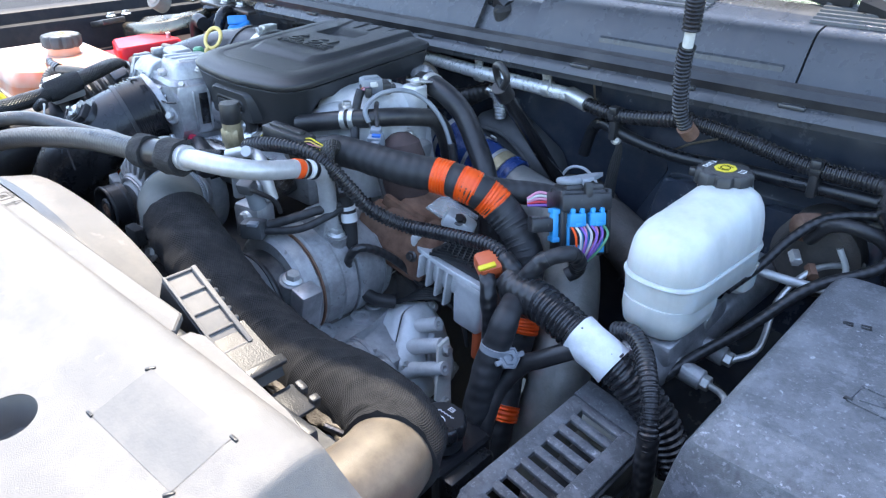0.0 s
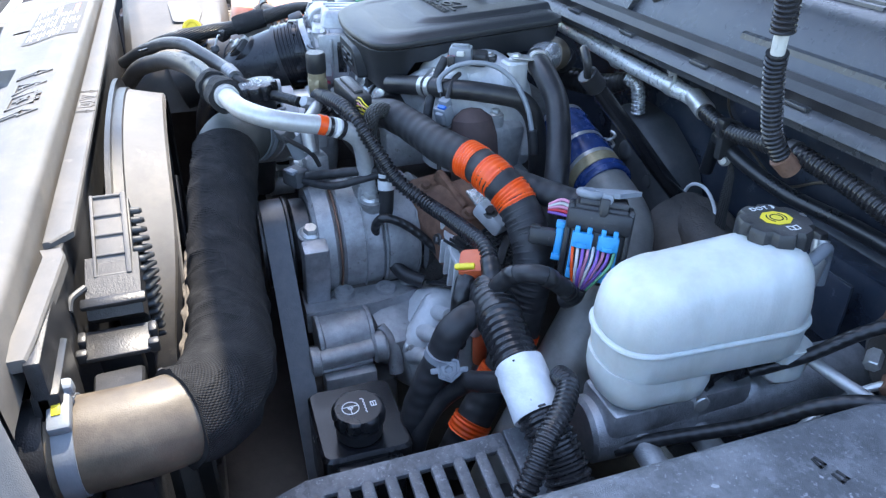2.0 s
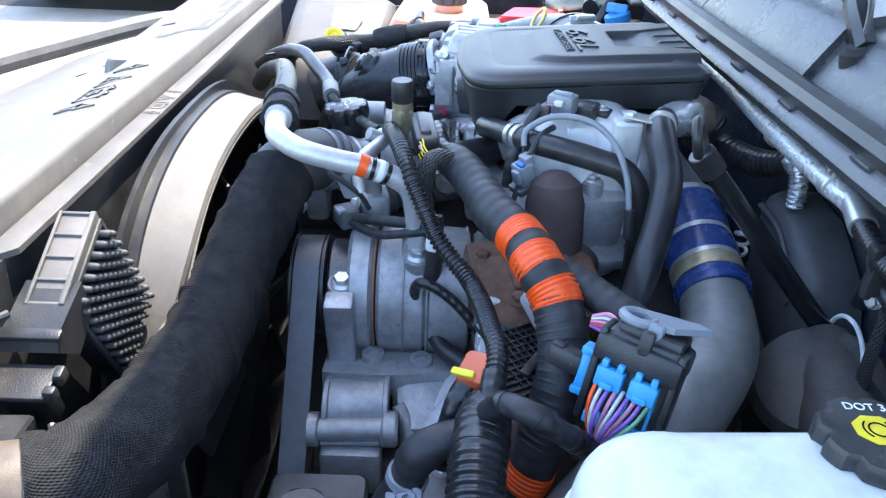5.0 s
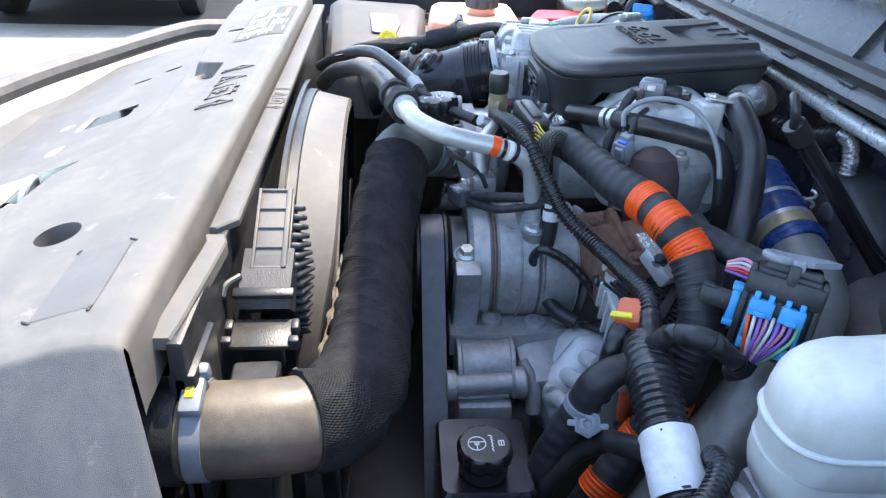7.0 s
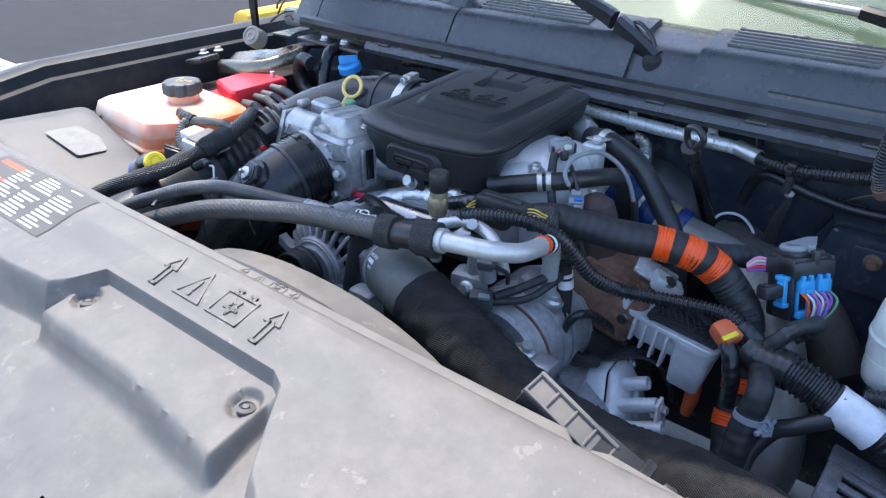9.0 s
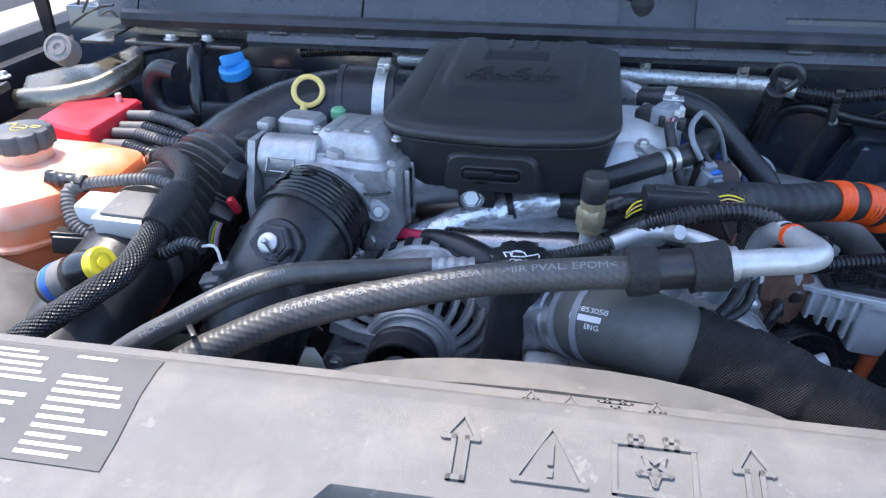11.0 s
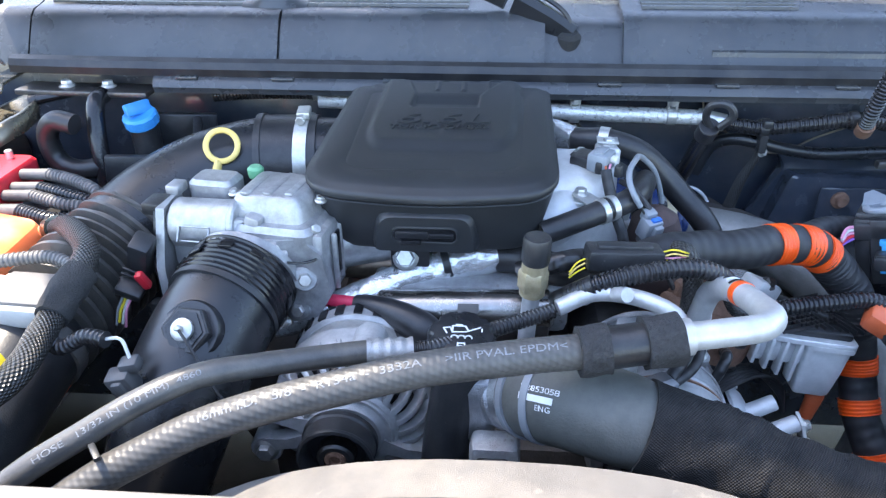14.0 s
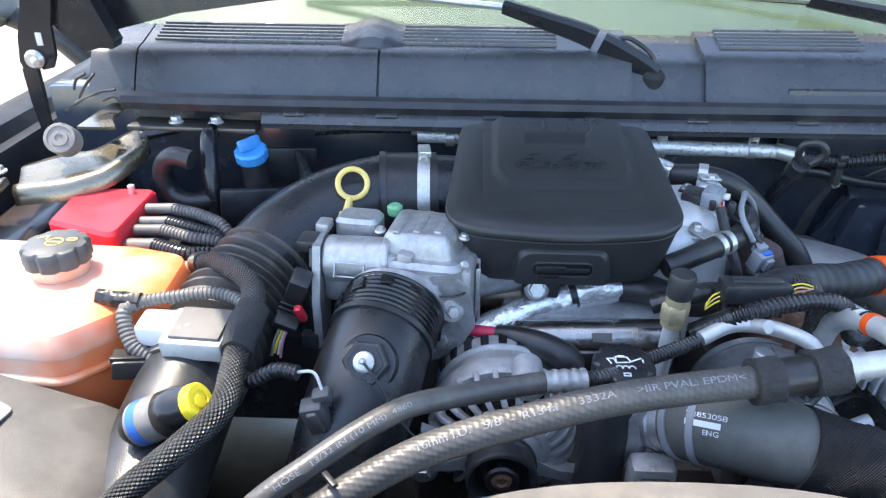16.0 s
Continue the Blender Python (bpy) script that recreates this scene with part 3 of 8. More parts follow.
parked_car((-4.9, 11.2, 0), 82, "silver parked car standing on the asphalt behind the wheel stop")

# ---- setting: truck body round the engine bay ----
solo("firewall", box((.04, .60, .84), (1.78, .04, .70), .006), "navy", "dark painted steel firewall of the engine bay", "firewall", kind="structure")
fwp = thing("wall_firewall_panel", (.7, .55, 1.0), "dark blue painted firewall panel beside the open recess", "firewall", kind="structure")
FWO = rounded([(.338, 1.185), (.338, 1.118), (.395, 1.078), (.452, 1.062), (.466, 1.036), (.425, .955), (.41, .84), (.985, .84), (.985, 1.185)], [.002, .02, .02, .012, .012, .02, .01, .01, .002], 5)
part("panel", stack([[(p.x, y, p.y) for p in inset(FWO, d)] for d, y in ((0, .562), (0, .549), (.003, .546))]), "navy", fwp)
part("pressed_step", stack([[(p.x, y, p.y) for p in inset(rounded([(.470, 1.034), (.985, 1.034), (.985, .85), (.420, .85)], [.012, .01, .01, .02], 5), d)] for d, y in ((0, .548), (.004, .524), (.010, .520))]), "navy", fwp)
part("edge_bead", sweep([(.04, .543, 1.150), (.20, .543, 1.148), (.310, .543, 1.146), (.328, .543, 1.138), (.333, .543, 1.118), (.352, .541, 1.103), (.395, .541, 1.078), (.450, .541, 1.060), (.500, .541, 1.085), (.54, .541, 1.102)], .0016, .006, 8), "castpipe", fwp)
for sx, nm in ((-1, "fender_passenger"), (1, "fender_driver")):
    x0 = -.86 if sx < 0 else .96
    prof = [(0, .60), (0, 1.115), (-.004, 1.125), (-.02, 1.128), (-.028, 1.150), (-.045, 1.157), (-.09, 1.150), (-.15, 1.10), (-.18, 1.0), (-.18, .60)]
    secs = []
    for y in (-.62, -.55, -.3, 0, .3, .6, .9, 1.3):
        inward = .12 * max(0, -y - .15)
        secs.append([(x0 - sx * (a + inward), y, z - .06 * max(0, -y - .1) - .95 * max(0, -y - .27) * (z - .6) / .55) for a, z in prof])
    solo(nm, stack(secs), "fender", "dark glossy painted truck fender with a folded edge", "fender", kind="structure")
solo("inner_apron", box((-.80, .18, .84), (.10, .82, .44), .02), "apron", "black painted inner apron beside the coolant tank", "inner apron", kind="structure")
solo("apron_driver", box((.93, .18, .72), (.06, .82, .36), .02), "apron", "black painted inner apron under the fuse box", "inner apron", kind="structure")
solo("wall_inner_fender", box((-.87, .10, .70), (.02, 1.36, .52), .005), "gloss", "black plastic inner fender wall", "inner fender", kind="structure")
solo("under_tray", box((.05, .1, .45), (1.8, 1.5, .04), .01), "rubber", "dark oily tray under the engine", "under tray", kind="structure")

hood = thing("bonnet", (0, .62, 1.32), "raised dark truck bonnet standing open on its hinges", "bonnet")
hs = []
for k in range(9):
    t = k / 8
    y, z = .60 - HOOD_DY * t, 1.33 + HOOD_DZ * t
    w = .80 + .055 * t
    row = []
    for j in range(13):
        u = -1 + j / 6
        row.append(Vector((w * u + .03, y + .05 * (1 - u * u) * (1 - t) + (.016 * (1 - u * u) - .012) * t, z + .03 * (1 - u * u) * (1 - t))))
    hs.append(row)
hb = bmesh.new()
for off in (0, 1):
    g = [[hb.verts.new(p + Vector((0, .022 * off, .022 * off))) for p in row] for row in hs]
    for a, b in zip(g, g[1:]):
        for j in range(12):
            hb.faces.new((a[j], a[j + 1], b[j + 1], b[j]) if off else (a[j], b[j], b[j + 1], a[j + 1]))
    hs_edge = [g[0][j] for j in range(13)] + [r[12] for r in g[1:]] + [g[8][j] for j in range(11, -1, -1)] + [r[0] for r in g[7:0:-1]]
    if off == 0:
        first = hs_edge
n = len(first)
for k in range(n):
    hb.faces.new((first[k], first[(k + 1) % n], hs_edge[(k + 1) % n], hs_edge[k]))
part("panel", hb, "navy", hood)
for x in (-.5, -.17, .17, .5):
    part("inner_rib", sweep([(x + .03, .60 - HOOD_DY * .1 - .01, 1.33 + HOOD_DZ * .1 - .01), (x + .03, .60 - HOOD_DY * .9 - .01, 1.33 + HOOD_DZ * .9 - .01)], .02, .05, 8), "navy", hood)

# ---- cowl: front lip, rubber seal, panels with louvres ----
cowl = thing("cowl_panel", (0, .53, 1.19), "dark grey plastic cowl panel below the windscreen with raised louvres", "cowl panel", kind="structure")


def bow(x):
    return .012 * (x - .05) ** 2 + .10 * max(0, abs(x - .04) - .60) ** 1.5


def along(profile, x0, x1, closed=True, n=None):
    n = n or max(int(abs(x1 - x0) / .06), 2)
    return stack([[(x, y + bow(x), z) for y, z in profile] for x in np.linspace(x0, x1, n + 1)])


FACE = [(.528, 1.180), (.533, 1.192), (.552, 1.222), (.566, 1.243), (.578, 1.252), (.60, 1.256), (.63, 1.264), (.66, 1.272), (.672, 1.270), (.672, 1.255), (.60, 1.236), (.585, 1.23), (.545, 1.18)]
for x0, x1 in ((-.765, -.690), (-.687, -.302), (-.298, .092), (.205, .62), (.623, .93)):
    part("panel", along(FACE, x0, x1), "cowl", cowl)
part("underlay", along([(y + .004, z - .010) for y, z in FACE], -.69, .93, n=24), "cowl", cowl)
part("wiper_well", along([(.545, 1.170), (.575, 1.205), (.64, 1.235), (.672, 1.262), (.672, 1.24), (.60, 1.19), (.56, 1.16)], .086, .212), "cowl", cowl)
for x0, x1 in ((-.67, -.365), (-.265, -.02), (.235, .46), (.60, .9)):
    for k in range(6):
        y = .604 + k * .0105
        z = 1.2575 + k * .0031
        part("slat", along([(y, z - .002), (y + .001, z + .0032), (y + .005, z + .0042), (y + .0065, z - .002)], x0, x1, n=6), "cowl", cowl)
bx = []
for k in range(9):
    t = k / 8
    x = -.365 + .10 * t
    h = .012 * math.sin(math.pi * t) ** 2
    bx.append([(x, y + bow(x), z + (h if 0 < j < 5 else 0)) for j, (y, z) in enumerate([(.59, 1.25), (.60, 1.2585), (.62, 1.265), (.645, 1.272), (.662, 1.2765), (.672, 1.272), (.66, 1.26)])])
part("washer_mount", stack(bx), "cowl", cowl)
part("step", along([(.540, 1.2035), (.5415, 1.210), (.547, 1.213), (.549, 1.214)], .33, .60), "cowl", cowl)
seal = solo("cowl_seal", along([(.483, 1.180), (.481, 1.191), (.486, 1.200), (.496, 1.204), (.506, 1.201), (.515, 1.190), (.526, 1.186), (.526, 1.178)], -.69, .93, n=40), "rubber", "black rubber weather seal along the cowl edge", "seal", kind="structure")
lip = thing("cowl_lip", (0, .47, 1.16), "dark grey lip with clips under the cowl seal", "trim", kind="structure")
part("lip", along([(.474, 1.1625), (.471, 1.167), (.475, 1.175), (.483, 1.1805), (.500, 1.181), (.55, 1.180), (.56, 1.165), (.50, 1.160), (.475, 1.158)], -.47, .93, n=40), "cowl", lip)
for x in (-.42, -.28, -.12, .03, .18, .34, .50, .64):
    part("clip", box((x, .4815 + bow(x), 1.1795), (.032, .012, .005), .0015), "cowl", lip)
wind = thing("window_1", (0, .67, 1.27), "greenish windscreen glass rising behind the cowl", "windscreen", kind="structure")
wb = []
for z0 in (0, .006):
    wb.append([[(x, .665 + .62 * t + bow(x) * 1.3, 1.262 + .42 * t + z0 - .05 * x * x) for x in np.linspace(-.85, .9, 15)] for t in (0, .5, 1)])
gb = bmesh.new()
for off, rows in enumerate(wb):
    g = [[gb.verts.new(p) for p in r] for r in rows]
    for a, b in zip(g, g[1:]):
        for j in range(14):
            gb.faces.new((a[j], a[j + 1], b[j + 1], b[j]))
part("pane", gb, "glass", wind).visible_shadow = False
solo("dashboard", box((.0, 1.20, 1.10), (1.6, .9, .12), .04), "dash", "grey-green dashboard top seen through the windscreen", "dashboard", kind="structure")


def wiper(pts, blade, name="wiper"):
    w = thing(name, pts[0], "black windscreen wiper arm with its blade lying on the glass", "wiper", "wipers")
    rows = []
    line = arc_points(pts, .012)[0]
    for k, p in enumerate(line):
        d = (line[min(k + 1, len(line) - 1)] - line[max(k - 1, 0)]).normalized()
        up = Vector((0, 0, 1)) - d * d.z
        up.normalize()
        out = d.cross(up)
        if out.y > 0:
            out = -out
        f = 1 - .45 * k / len(line)
        rows.append([p + up * (a * f) + out * b for a, b in ((-.022, -.004), (-.017, .006), (.010, .010), (.020, .004), (.020, -.008), (-.018, -.008))])
    cut = max(2, len(rows) * 2 // 5)
    part("arm_head", stack(rows[:cut]), "satin", w)
    part("arm", stack(rows[cut:]), "satin", w)
    part("pivot", lathe([(.014, 0), (.017, .004), (.017, .022), (.012, .028)], Vector(pts[0]) - Vector((0, 0, .018)), (0, -.25, 1)), "rim", w)
    part("blade", sweep(blade, .006, .02, 8), "rubber", w)
    part("arm_rail", sweep([pts[-1], blade[-1]], .006, .02, 8), "steel", w)
    return w


wp = wiper([(.128, .570, 1.222), (.088, .575, 1.248), (.026, .592, 1.277), (-.043, .612, 1.296), (-.105, .640, 1.311)], [(-.15, .72, 1.318), (-.45, .735, 1.325)])
part("hose", sweep([(.06, .60, 1.27), (.09, .585, 1.275), (.125, .57, 1.25), (.125, .565, 1.215), (.105, .56, 1.195)], .0035, .006, 8), "rubber", wp)
wiper([(.78, .60, 1.225), (.70, .64, 1.262), (.60, .67, 1.285), (.50, .69, 1.30), (.40, .71, 1.315)], [(.45, .735, 1.305), (.12, .745, 1.325)])

# ---- radiator cover ----
rc = thing("radiator_cover", (0, -.25, 1.14), "dusty grey moulded plastic cover over the radiator support with stamped symbols", "radiator cover")


def smooth(t):
    t = min(1.0, max(0.0, t))
    return t * t * (3 - 2 * t)


def cover_z(x, y):
    return float(np.interp(y, [-.64, -.60, -.40, -.317, -.285, -.262, -.250, -.245], [1.045, 1.070, 1.112, 1.128, 1.138, 1.1410, 1.1400, 1.1370]))


def shelf_z(x, y):
    return max(1.036 + (y + .485) * .34, .955) + .02 * smooth((x - .1) / .3)


def brow(x):
    """Where the high rear part of the cover ends towards the front."""
    return float(np.interp(x, [-.66, -.45, -.20, -.125, -.105, -.085, .195, .215, .240, .262, .30, .36, .50, .62, .66], [-.400, -.392, -.376, -.368, -.352, -.323, -.323, -.332, -.370, -.402, -.425, -.432, -.425, -.405, -.385]))


def panel_z(x, y):
    z, s = cover_z(x, y), shelf_z(x, y)
    d = brow(x) - y
    if -.110 < x < .216:
        k = smooth((x + .112) / .010) * smooth((.216 - x) / .012)
        step = .016 * smooth(d / .0045)
        slope = smooth((-.390 - .10 * max(0, x - .06) - y) / .015)
        isl = (z - step) * (1 - slope) + s * slope
        plain = z * (1 - smooth(d / .022)) + s * smooth(d / .022)
        return isl * k + plain * (1 - k)
    t = smooth(d / .022)
    return z * (1 - t) + s * t


def screw_dip(x, y):
    return max(.008 * min(1, max(0, .5 - (math.hypot(x - a, y + .352) - .0145) / .004)) for a in (-.083, .187))


def rect_d(x, y, x0, x1, y0, y1, r=.008):
    dx, dy = max(x0 + r - x, x - x1 + r), max(y0 + r - y, y - y1 + r)
    return math.hypot(max(dx, 0), max(dy, 0)) + min(max(dx, dy), 0) - r


def front_y(x):
    return float(np.interp(x, [-.93, -.885, -.65, -.375, 0, .4, .66], [-.505, -.575, -.68, -.77, -.82, -.79, -.70])) + .01


PORTS = ((.4625, -.3565, .0215, .0185), (-.021, -.567, .019, .013), (-.159, -.601, .013, .012), (-.333, -.346, .007, .018), (-.381, -.482, .007, .018), (-.360, -.535, .007, .018))


def is_hole(x, y):
    return (rect_d(x, y, -.165, -.105, -.572, -.483, .006) < 0 or rect_d(x, y, .075, .205, -.61, -.492, .006) < 0 or any(((x - a) / c) ** 2 + ((y - b) / d) ** 2 < 1 for a, b, c, d in PORTS) or y < front_y(x))


xs = np.unique(np.concatenate([np.linspace(-.655, .645, 380), np.linspace(-.132, -.078, 36), np.linspace(.190, .268, 48)]))
xs = xs[np.concatenate([[True], np.diff(xs) > .0006])]


def rows_at(x):
    """Rows of the cover's grid, closer together over the step below the brow."""
    b = brow(x)
    return np.concatenate([np.linspace(-.82, b - .025, 105), np.linspace(b - .025, b + .003, 27)[1:], np.linspace(b + .003, -.245, 50)[1:]])


ys = np.array([rows_at(x) for x in xs]).T
cb_ = bmesh.new()
vv = [[cb_.verts.new((x, y, panel_z(x, y) - screw_dip(x, y) - .006 * max(0, abs(x) - .64) / .015)) for x, y in zip(xs, row)] for row in ys]
for j in range(len(ys) - 1):
    for i in range(len(xs) - 1):
        if not is_hole((xs[i] + xs[i + 1]) / 2, (ys[j][i] + ys[j + 1][i + 1]) / 2):
            cb_.faces.new((vv[j][i], vv[j][i + 1], vv[j + 1][i + 1], vv[j + 1][i]))
for a, b, c, d in PORTS:
    for v in [v for v in cb_.verts if 0 < len(v.link_faces) < 4]:
        k = math.hypot((v.co.x - a) / c, (v.co.y - b) / d)
        if .6 < k < 1.6:
            v.co.x, v.co.y = a + (v.co.x - a) / k, b + (v.co.y - b) / k
            v.co.z = panel_z(v.co.x, v.co.y)
for i in range(len(xs) - 1):
    p, q = vv[-1][i], vv[-1][i + 1]
    for dy, dz in ((.002, -.004), (.003, -.05)):
        p2, q2 = cb_.verts.new(p.co + Vector((0, dy, dz))), cb_.verts.new(q.co + Vector((0, dy, dz)))
        cb_.faces.new((p, q, q2, p2))
        p, q = p2, q2
for j in range(len(ys) - 1):
    if ys[j][0] < -.70:
        continue
    for (p, q), sx in (((vv[j + 1][-1], vv[j][-1]), 1), ((vv[j][0], vv[j + 1][0]), -1)):
        for dx, dy, dz in ((.002, 0, -.0008), (.002, .001, -.003), (.006, .003, -.011), (.036, .019, -.060), (.063, .033, -.107)) if sx > 0 else ((.006, 0, -.003), (.003, 0, -.004), (.002, 0, -.012), (.012, 0, -.18)):
            p2, q2 = cb_.verts.new(p.co + Vector((sx * dx, dy, dz))), cb_.verts.new(q.co + Vector((sx * dx, dy, dz)))
            cb_.faces.new((p, q, q2, p2))
            p, q = p2, q2
for v in [v for v in cb_.verts if not v.link_faces]:
    cb_.verts.remove(v)
bmesh.ops.remove_doubles(cb_, verts=cb_.verts[:], dist=.0004)
bmesh.ops.recalc_face_normals(cb_, faces=cb_.faces[:])
part("panel", cb_, "cover", rc, sharp=48)
well = bmesh.new()
a, b, c, d = PORTS[0]
rings = []
for dz, k in ((-.0005, 1.005), (-.022, .96), (-.026, .90), (-.026, .02)):
    rings.append([well.verts.new((a + c * k * math.cos(t), b + d * k * math.sin(t), panel_z(a, b + d * k * math.sin(t)) + dz)) for t in np.linspace(0, 2 * math.pi, 37)[:-1]])
for lo, hi in zip(rings, rings[1:]):
    for k in range(36):
        well.faces.new((lo[k], lo[(k + 1) % 36], hi[(k + 1) % 36], hi[k]))
well.faces.new(rings[-1])
part("port_well", well, "cover", rc)
for a in (-.083, .187):
    zs = panel_z(a, -.352) - .0090
    part("screw", merge(lathe([(.0085, 0), (.009, .003), (.006, .005), (.006, .004), (.004, .002)], (a, -.352, zs), (0, .1, 1)), lathe([(.004, 0), (.0035, .004), (.002, .0045)], (a, -.352, zs + .0005), (0, .1, 1), 6)), "cover", rc)
hk = thing("bonnet_latch", (.14, -.55, 1.0), "silver bonnet latch in the cover opening", "latch")
part("base", box((.14, -.55, .955), (.16, .13, .02), .004), "gloss", hk)
part("hook", sweep([(.10, -.55, .99), (.10, -.545, 1.015), (.125, -.54, 1.022), (.15, -.54, 1.012), (.155, -.54, .99)], .006, .005, 10), "steel", hk)
part("spring", sweep([(.17 + .010 * math.cos(a), -.55 + .004 * a - .03, 1.0 + .010 * math.sin(a)) for a in np.linspace(0, 18, 60)], .0022, .004, 6), "steel", hk)


def symbols(cx, cy, s=1.0):
    arrow = [(-.004, -.020), (-.004, .004), (-.010, .004), (0, .022), (.010, .004), (.004, .004), (.004, -.020), (-.004, -.020)]
    tri_ = [(-.020, -.016), (0, .020), (.020, -.016), (-.020, -.016)]
    bang = [[(0, .006), (0, -.005)], [(0, -.010), (0, -.012)]]
    bat = [(-.022, -.016), (-.022, .014), (.022, .014), (.022, -.016), (-.022, -.016)]
    star = [(.009 * (1 if k % 2 else .45) * math.cos(radians(90 + 36 * k)), .009 * (1 if k % 2 else .45) * math.sin(radians(90 + 36 * k)) - .001) for k in range(11)]
    out = []
    for ox, grp in ((-.075, [arrow]), (-.022, [tri_] + bang), (.036, [bat, star, [(-.013, .014), (-.013, .019), (-.007, .019), (-.007, .014)], [(.007, .014), (.007, .019), (.013, .019), (.013, .014)]]), (.090, [arrow])):
        out.append([[(cx + s * (ox + x), cy + s * y) for x, y in ln] for ln in grp])
    return out


def stamp(groups, w, h, lift, parent):
    for grp in groups:
        sym = strokes(grp, w, h)
        for v in sym.verts:
            v.co.z += lift(v.co.y) + .0002
        part("stamped_symbol", sym, "cover", parent)


stamp(symbols(.060, -.291), .0030, .0018, lambda y: cover_z(0, y), rc)
pp = bmesh.new()
grid_ = [[pp.verts.new((.509 + .096 * i / 12, -.3215 + .043 * j / 8 + .0012 * i / 12, cover_z(0, -.3215 + .043 * j / 8) + .0006)) for i in range(13)] for j in range(9)]
for j in range(8):
    for i in range(12):
        pp.faces.new((grid_[j][i], grid_[j][i + 1], grid_[j + 1][i + 1], grid_[j + 1][i]))
part("cast_panel", pp, "castpanel", rc)
for x, y, a in ((.508, -.3215, 0), (.508, -.2785, 60), (.606, -.3215, 60), (.606, -.2785, 0)):
    part("corner_mark", box((x, y, cover_z(0, y) + .0004), (.0070, .0022, .0022), .0006, (0, 0, a)), "black", rc)
stk = thing("warning_sticker", (-.33, -.29, 1.141), "dark warning sticker with white lines on the radiator cover", "sticker")
sb = bmesh.new()
for x0, x1 in ((-.47, -.222),):
    cols = [[sb.verts.new((x, y, cover_z(0, y) + .0009)) for x in (x0, x1)] for y in np.linspace(-.336, -.252, 12)]
    for a, b in zip(cols, cols[1:]):
        sb.faces.new((a[0], a[1], b[1], b[0]))
part("backing", sb, "decal", stk)
rnd = random.Random(4)
for col, (x0, x1) in enumerate(((-.462, -.405), (-.395, -.350), (-.342, -.290), (-.282, -.230))):
    for k in range(13):
        y = -.258 - k * .0060
        if (col == 0 and k < 6) or rnd.random() < .12:
            continue
        e = x1 - rnd.random() * .026
        bars = bmesh.new()
        z0_, z1_ = cover_z(0, y - .0013) + .0012, cover_z(0, y + .0013) + .0012
        bars.faces.new([bars.verts.new(p) for p in ((x0, y - .0013, z0_), (e, y - .0013, z0_), (e, y + .0013, z1_), (x0, y + .0013, z1_))])
        part("text_bar", bars, "white", stk)
ob_ = bmesh.new()
q = [ob_.verts.new((x, y, cover_z(0, y) + .0014)) for x, y in ((-.455, -.296), (-.395, -.296), (-.395, -.262), (-.455, -.262))]
ob_.faces.new(q)
part("orange_block", ob_, "orange", stk)

fb = thing("front_grille_bar", (-.4, -.7, .98), "dusty dark bar along the truck's front edge", "grille bar", kind="structure")
part("bar", sweep([(-.98, -.40, .985), (-.93, -.505, 1.0), (-.885, -.585, 1.0), (-.65, -.69, 1.0), (-.375, -.785, 1.0), (0, -.84, 1.0), (.4, -.80, 1.0), (.85, -.62, 1.0), (.95, -.45, 1.0)], .022, .03, 10), "cover", fb)

tie = thing("upper_tie_bar", (0, -.215, 1.1), "grey dusty upper tie bar behind the radiator cover", "tie bar", kind="structure")
part("rail", stack([[(x, -.2365, z - .010), (x, -.2365, z - .001), (x, -.2350, z), (x, -.2160 + d, z), (x, -.2140 + d, z - .0015), (x, -.2140 + d, z - .007), (x, -.2165 + d, z - .006)] for x, z, d in ((-.62, 1.1185, 0), (.428, 1.1185, 0), (.446, 1.1185, -.016))]), "cover", tie)
stamp(symbols(.06, -.2255, .50), .0016, .0005, lambda y: 1.1185, tie)
part("rail_extension", stack([[(x, -.2385 + d, z - .010), (x, -.2385 + d, z), (x, -.2235 + d, z), (x, -.2220 + d, z - .002), (x, -.2220 + d, z - .012), (x, -.2245 + d, z - .010)] for x, z, d in ((.4555, 1.1165, .001), (.470, 1.1175, .005), (.585, 1.1165, -.004), (.606, 1.1145, -.008))]), "cover", tie)
part("apron", box((-.01, -.2275, .905), (1.24, .012, .415), .003), "black", tie)
part("apron_step", box((.575, -.226, 1.02), (.07, .020, .13), .004), "black", tie)
rdc = thing("radiator", (0, -.45, .75), "black radiator and condenser stack under the cover", "radiator")
part("core", box((0, -.40, .70), (1.20, .30, .46), .01), "gloss", rdc)
part("front_tray", box((0, -.62, .80), (1.10, .14, .22), .02), "gloss", rdc)

# ---- radiator fan shroud ----
fs = thing("fan_shroud", (.03, -.16, .8), "sunlit grey plastic fan shroud rim", "fan shroud")


def sup(a, b, e, n=72):
    return [(a * math.copysign(abs(math.cos(t)) ** (2 / e), math.cos(t)), b * math.copysign(abs(math.sin(t)) ** (2 / e), math.sin(t))) for t in (2 * math.pi * k / n for k in range(n))]


def rim_band(rings):
    """Rings of the rim; each is (half width, half height, y at the crown, y at the flanks)."""
    sb = bmesh.new()
    rv = []
    for a, b, y_top, y_side in rings:
        out = sup(a, b, 2.35)
        rv.append([sb.verts.new((.035 + x, y_side + (y_top - y_side) * smooth((z / b - .30) / .6), .797 + z)) for x, z in out])
    for a, b in zip(rv, rv[1:]):
        for k in range(72):
            sb.faces.new((a[k], a[(k + 1) % 72], b[(k + 1) % 72], b[k]))
    return sb


part("front_ring", rim_band([(.352, .302, -.205, -.205), (.352, .301, -.188, -.182), (.348, .296, -.186, -.180)]), "black", fs)
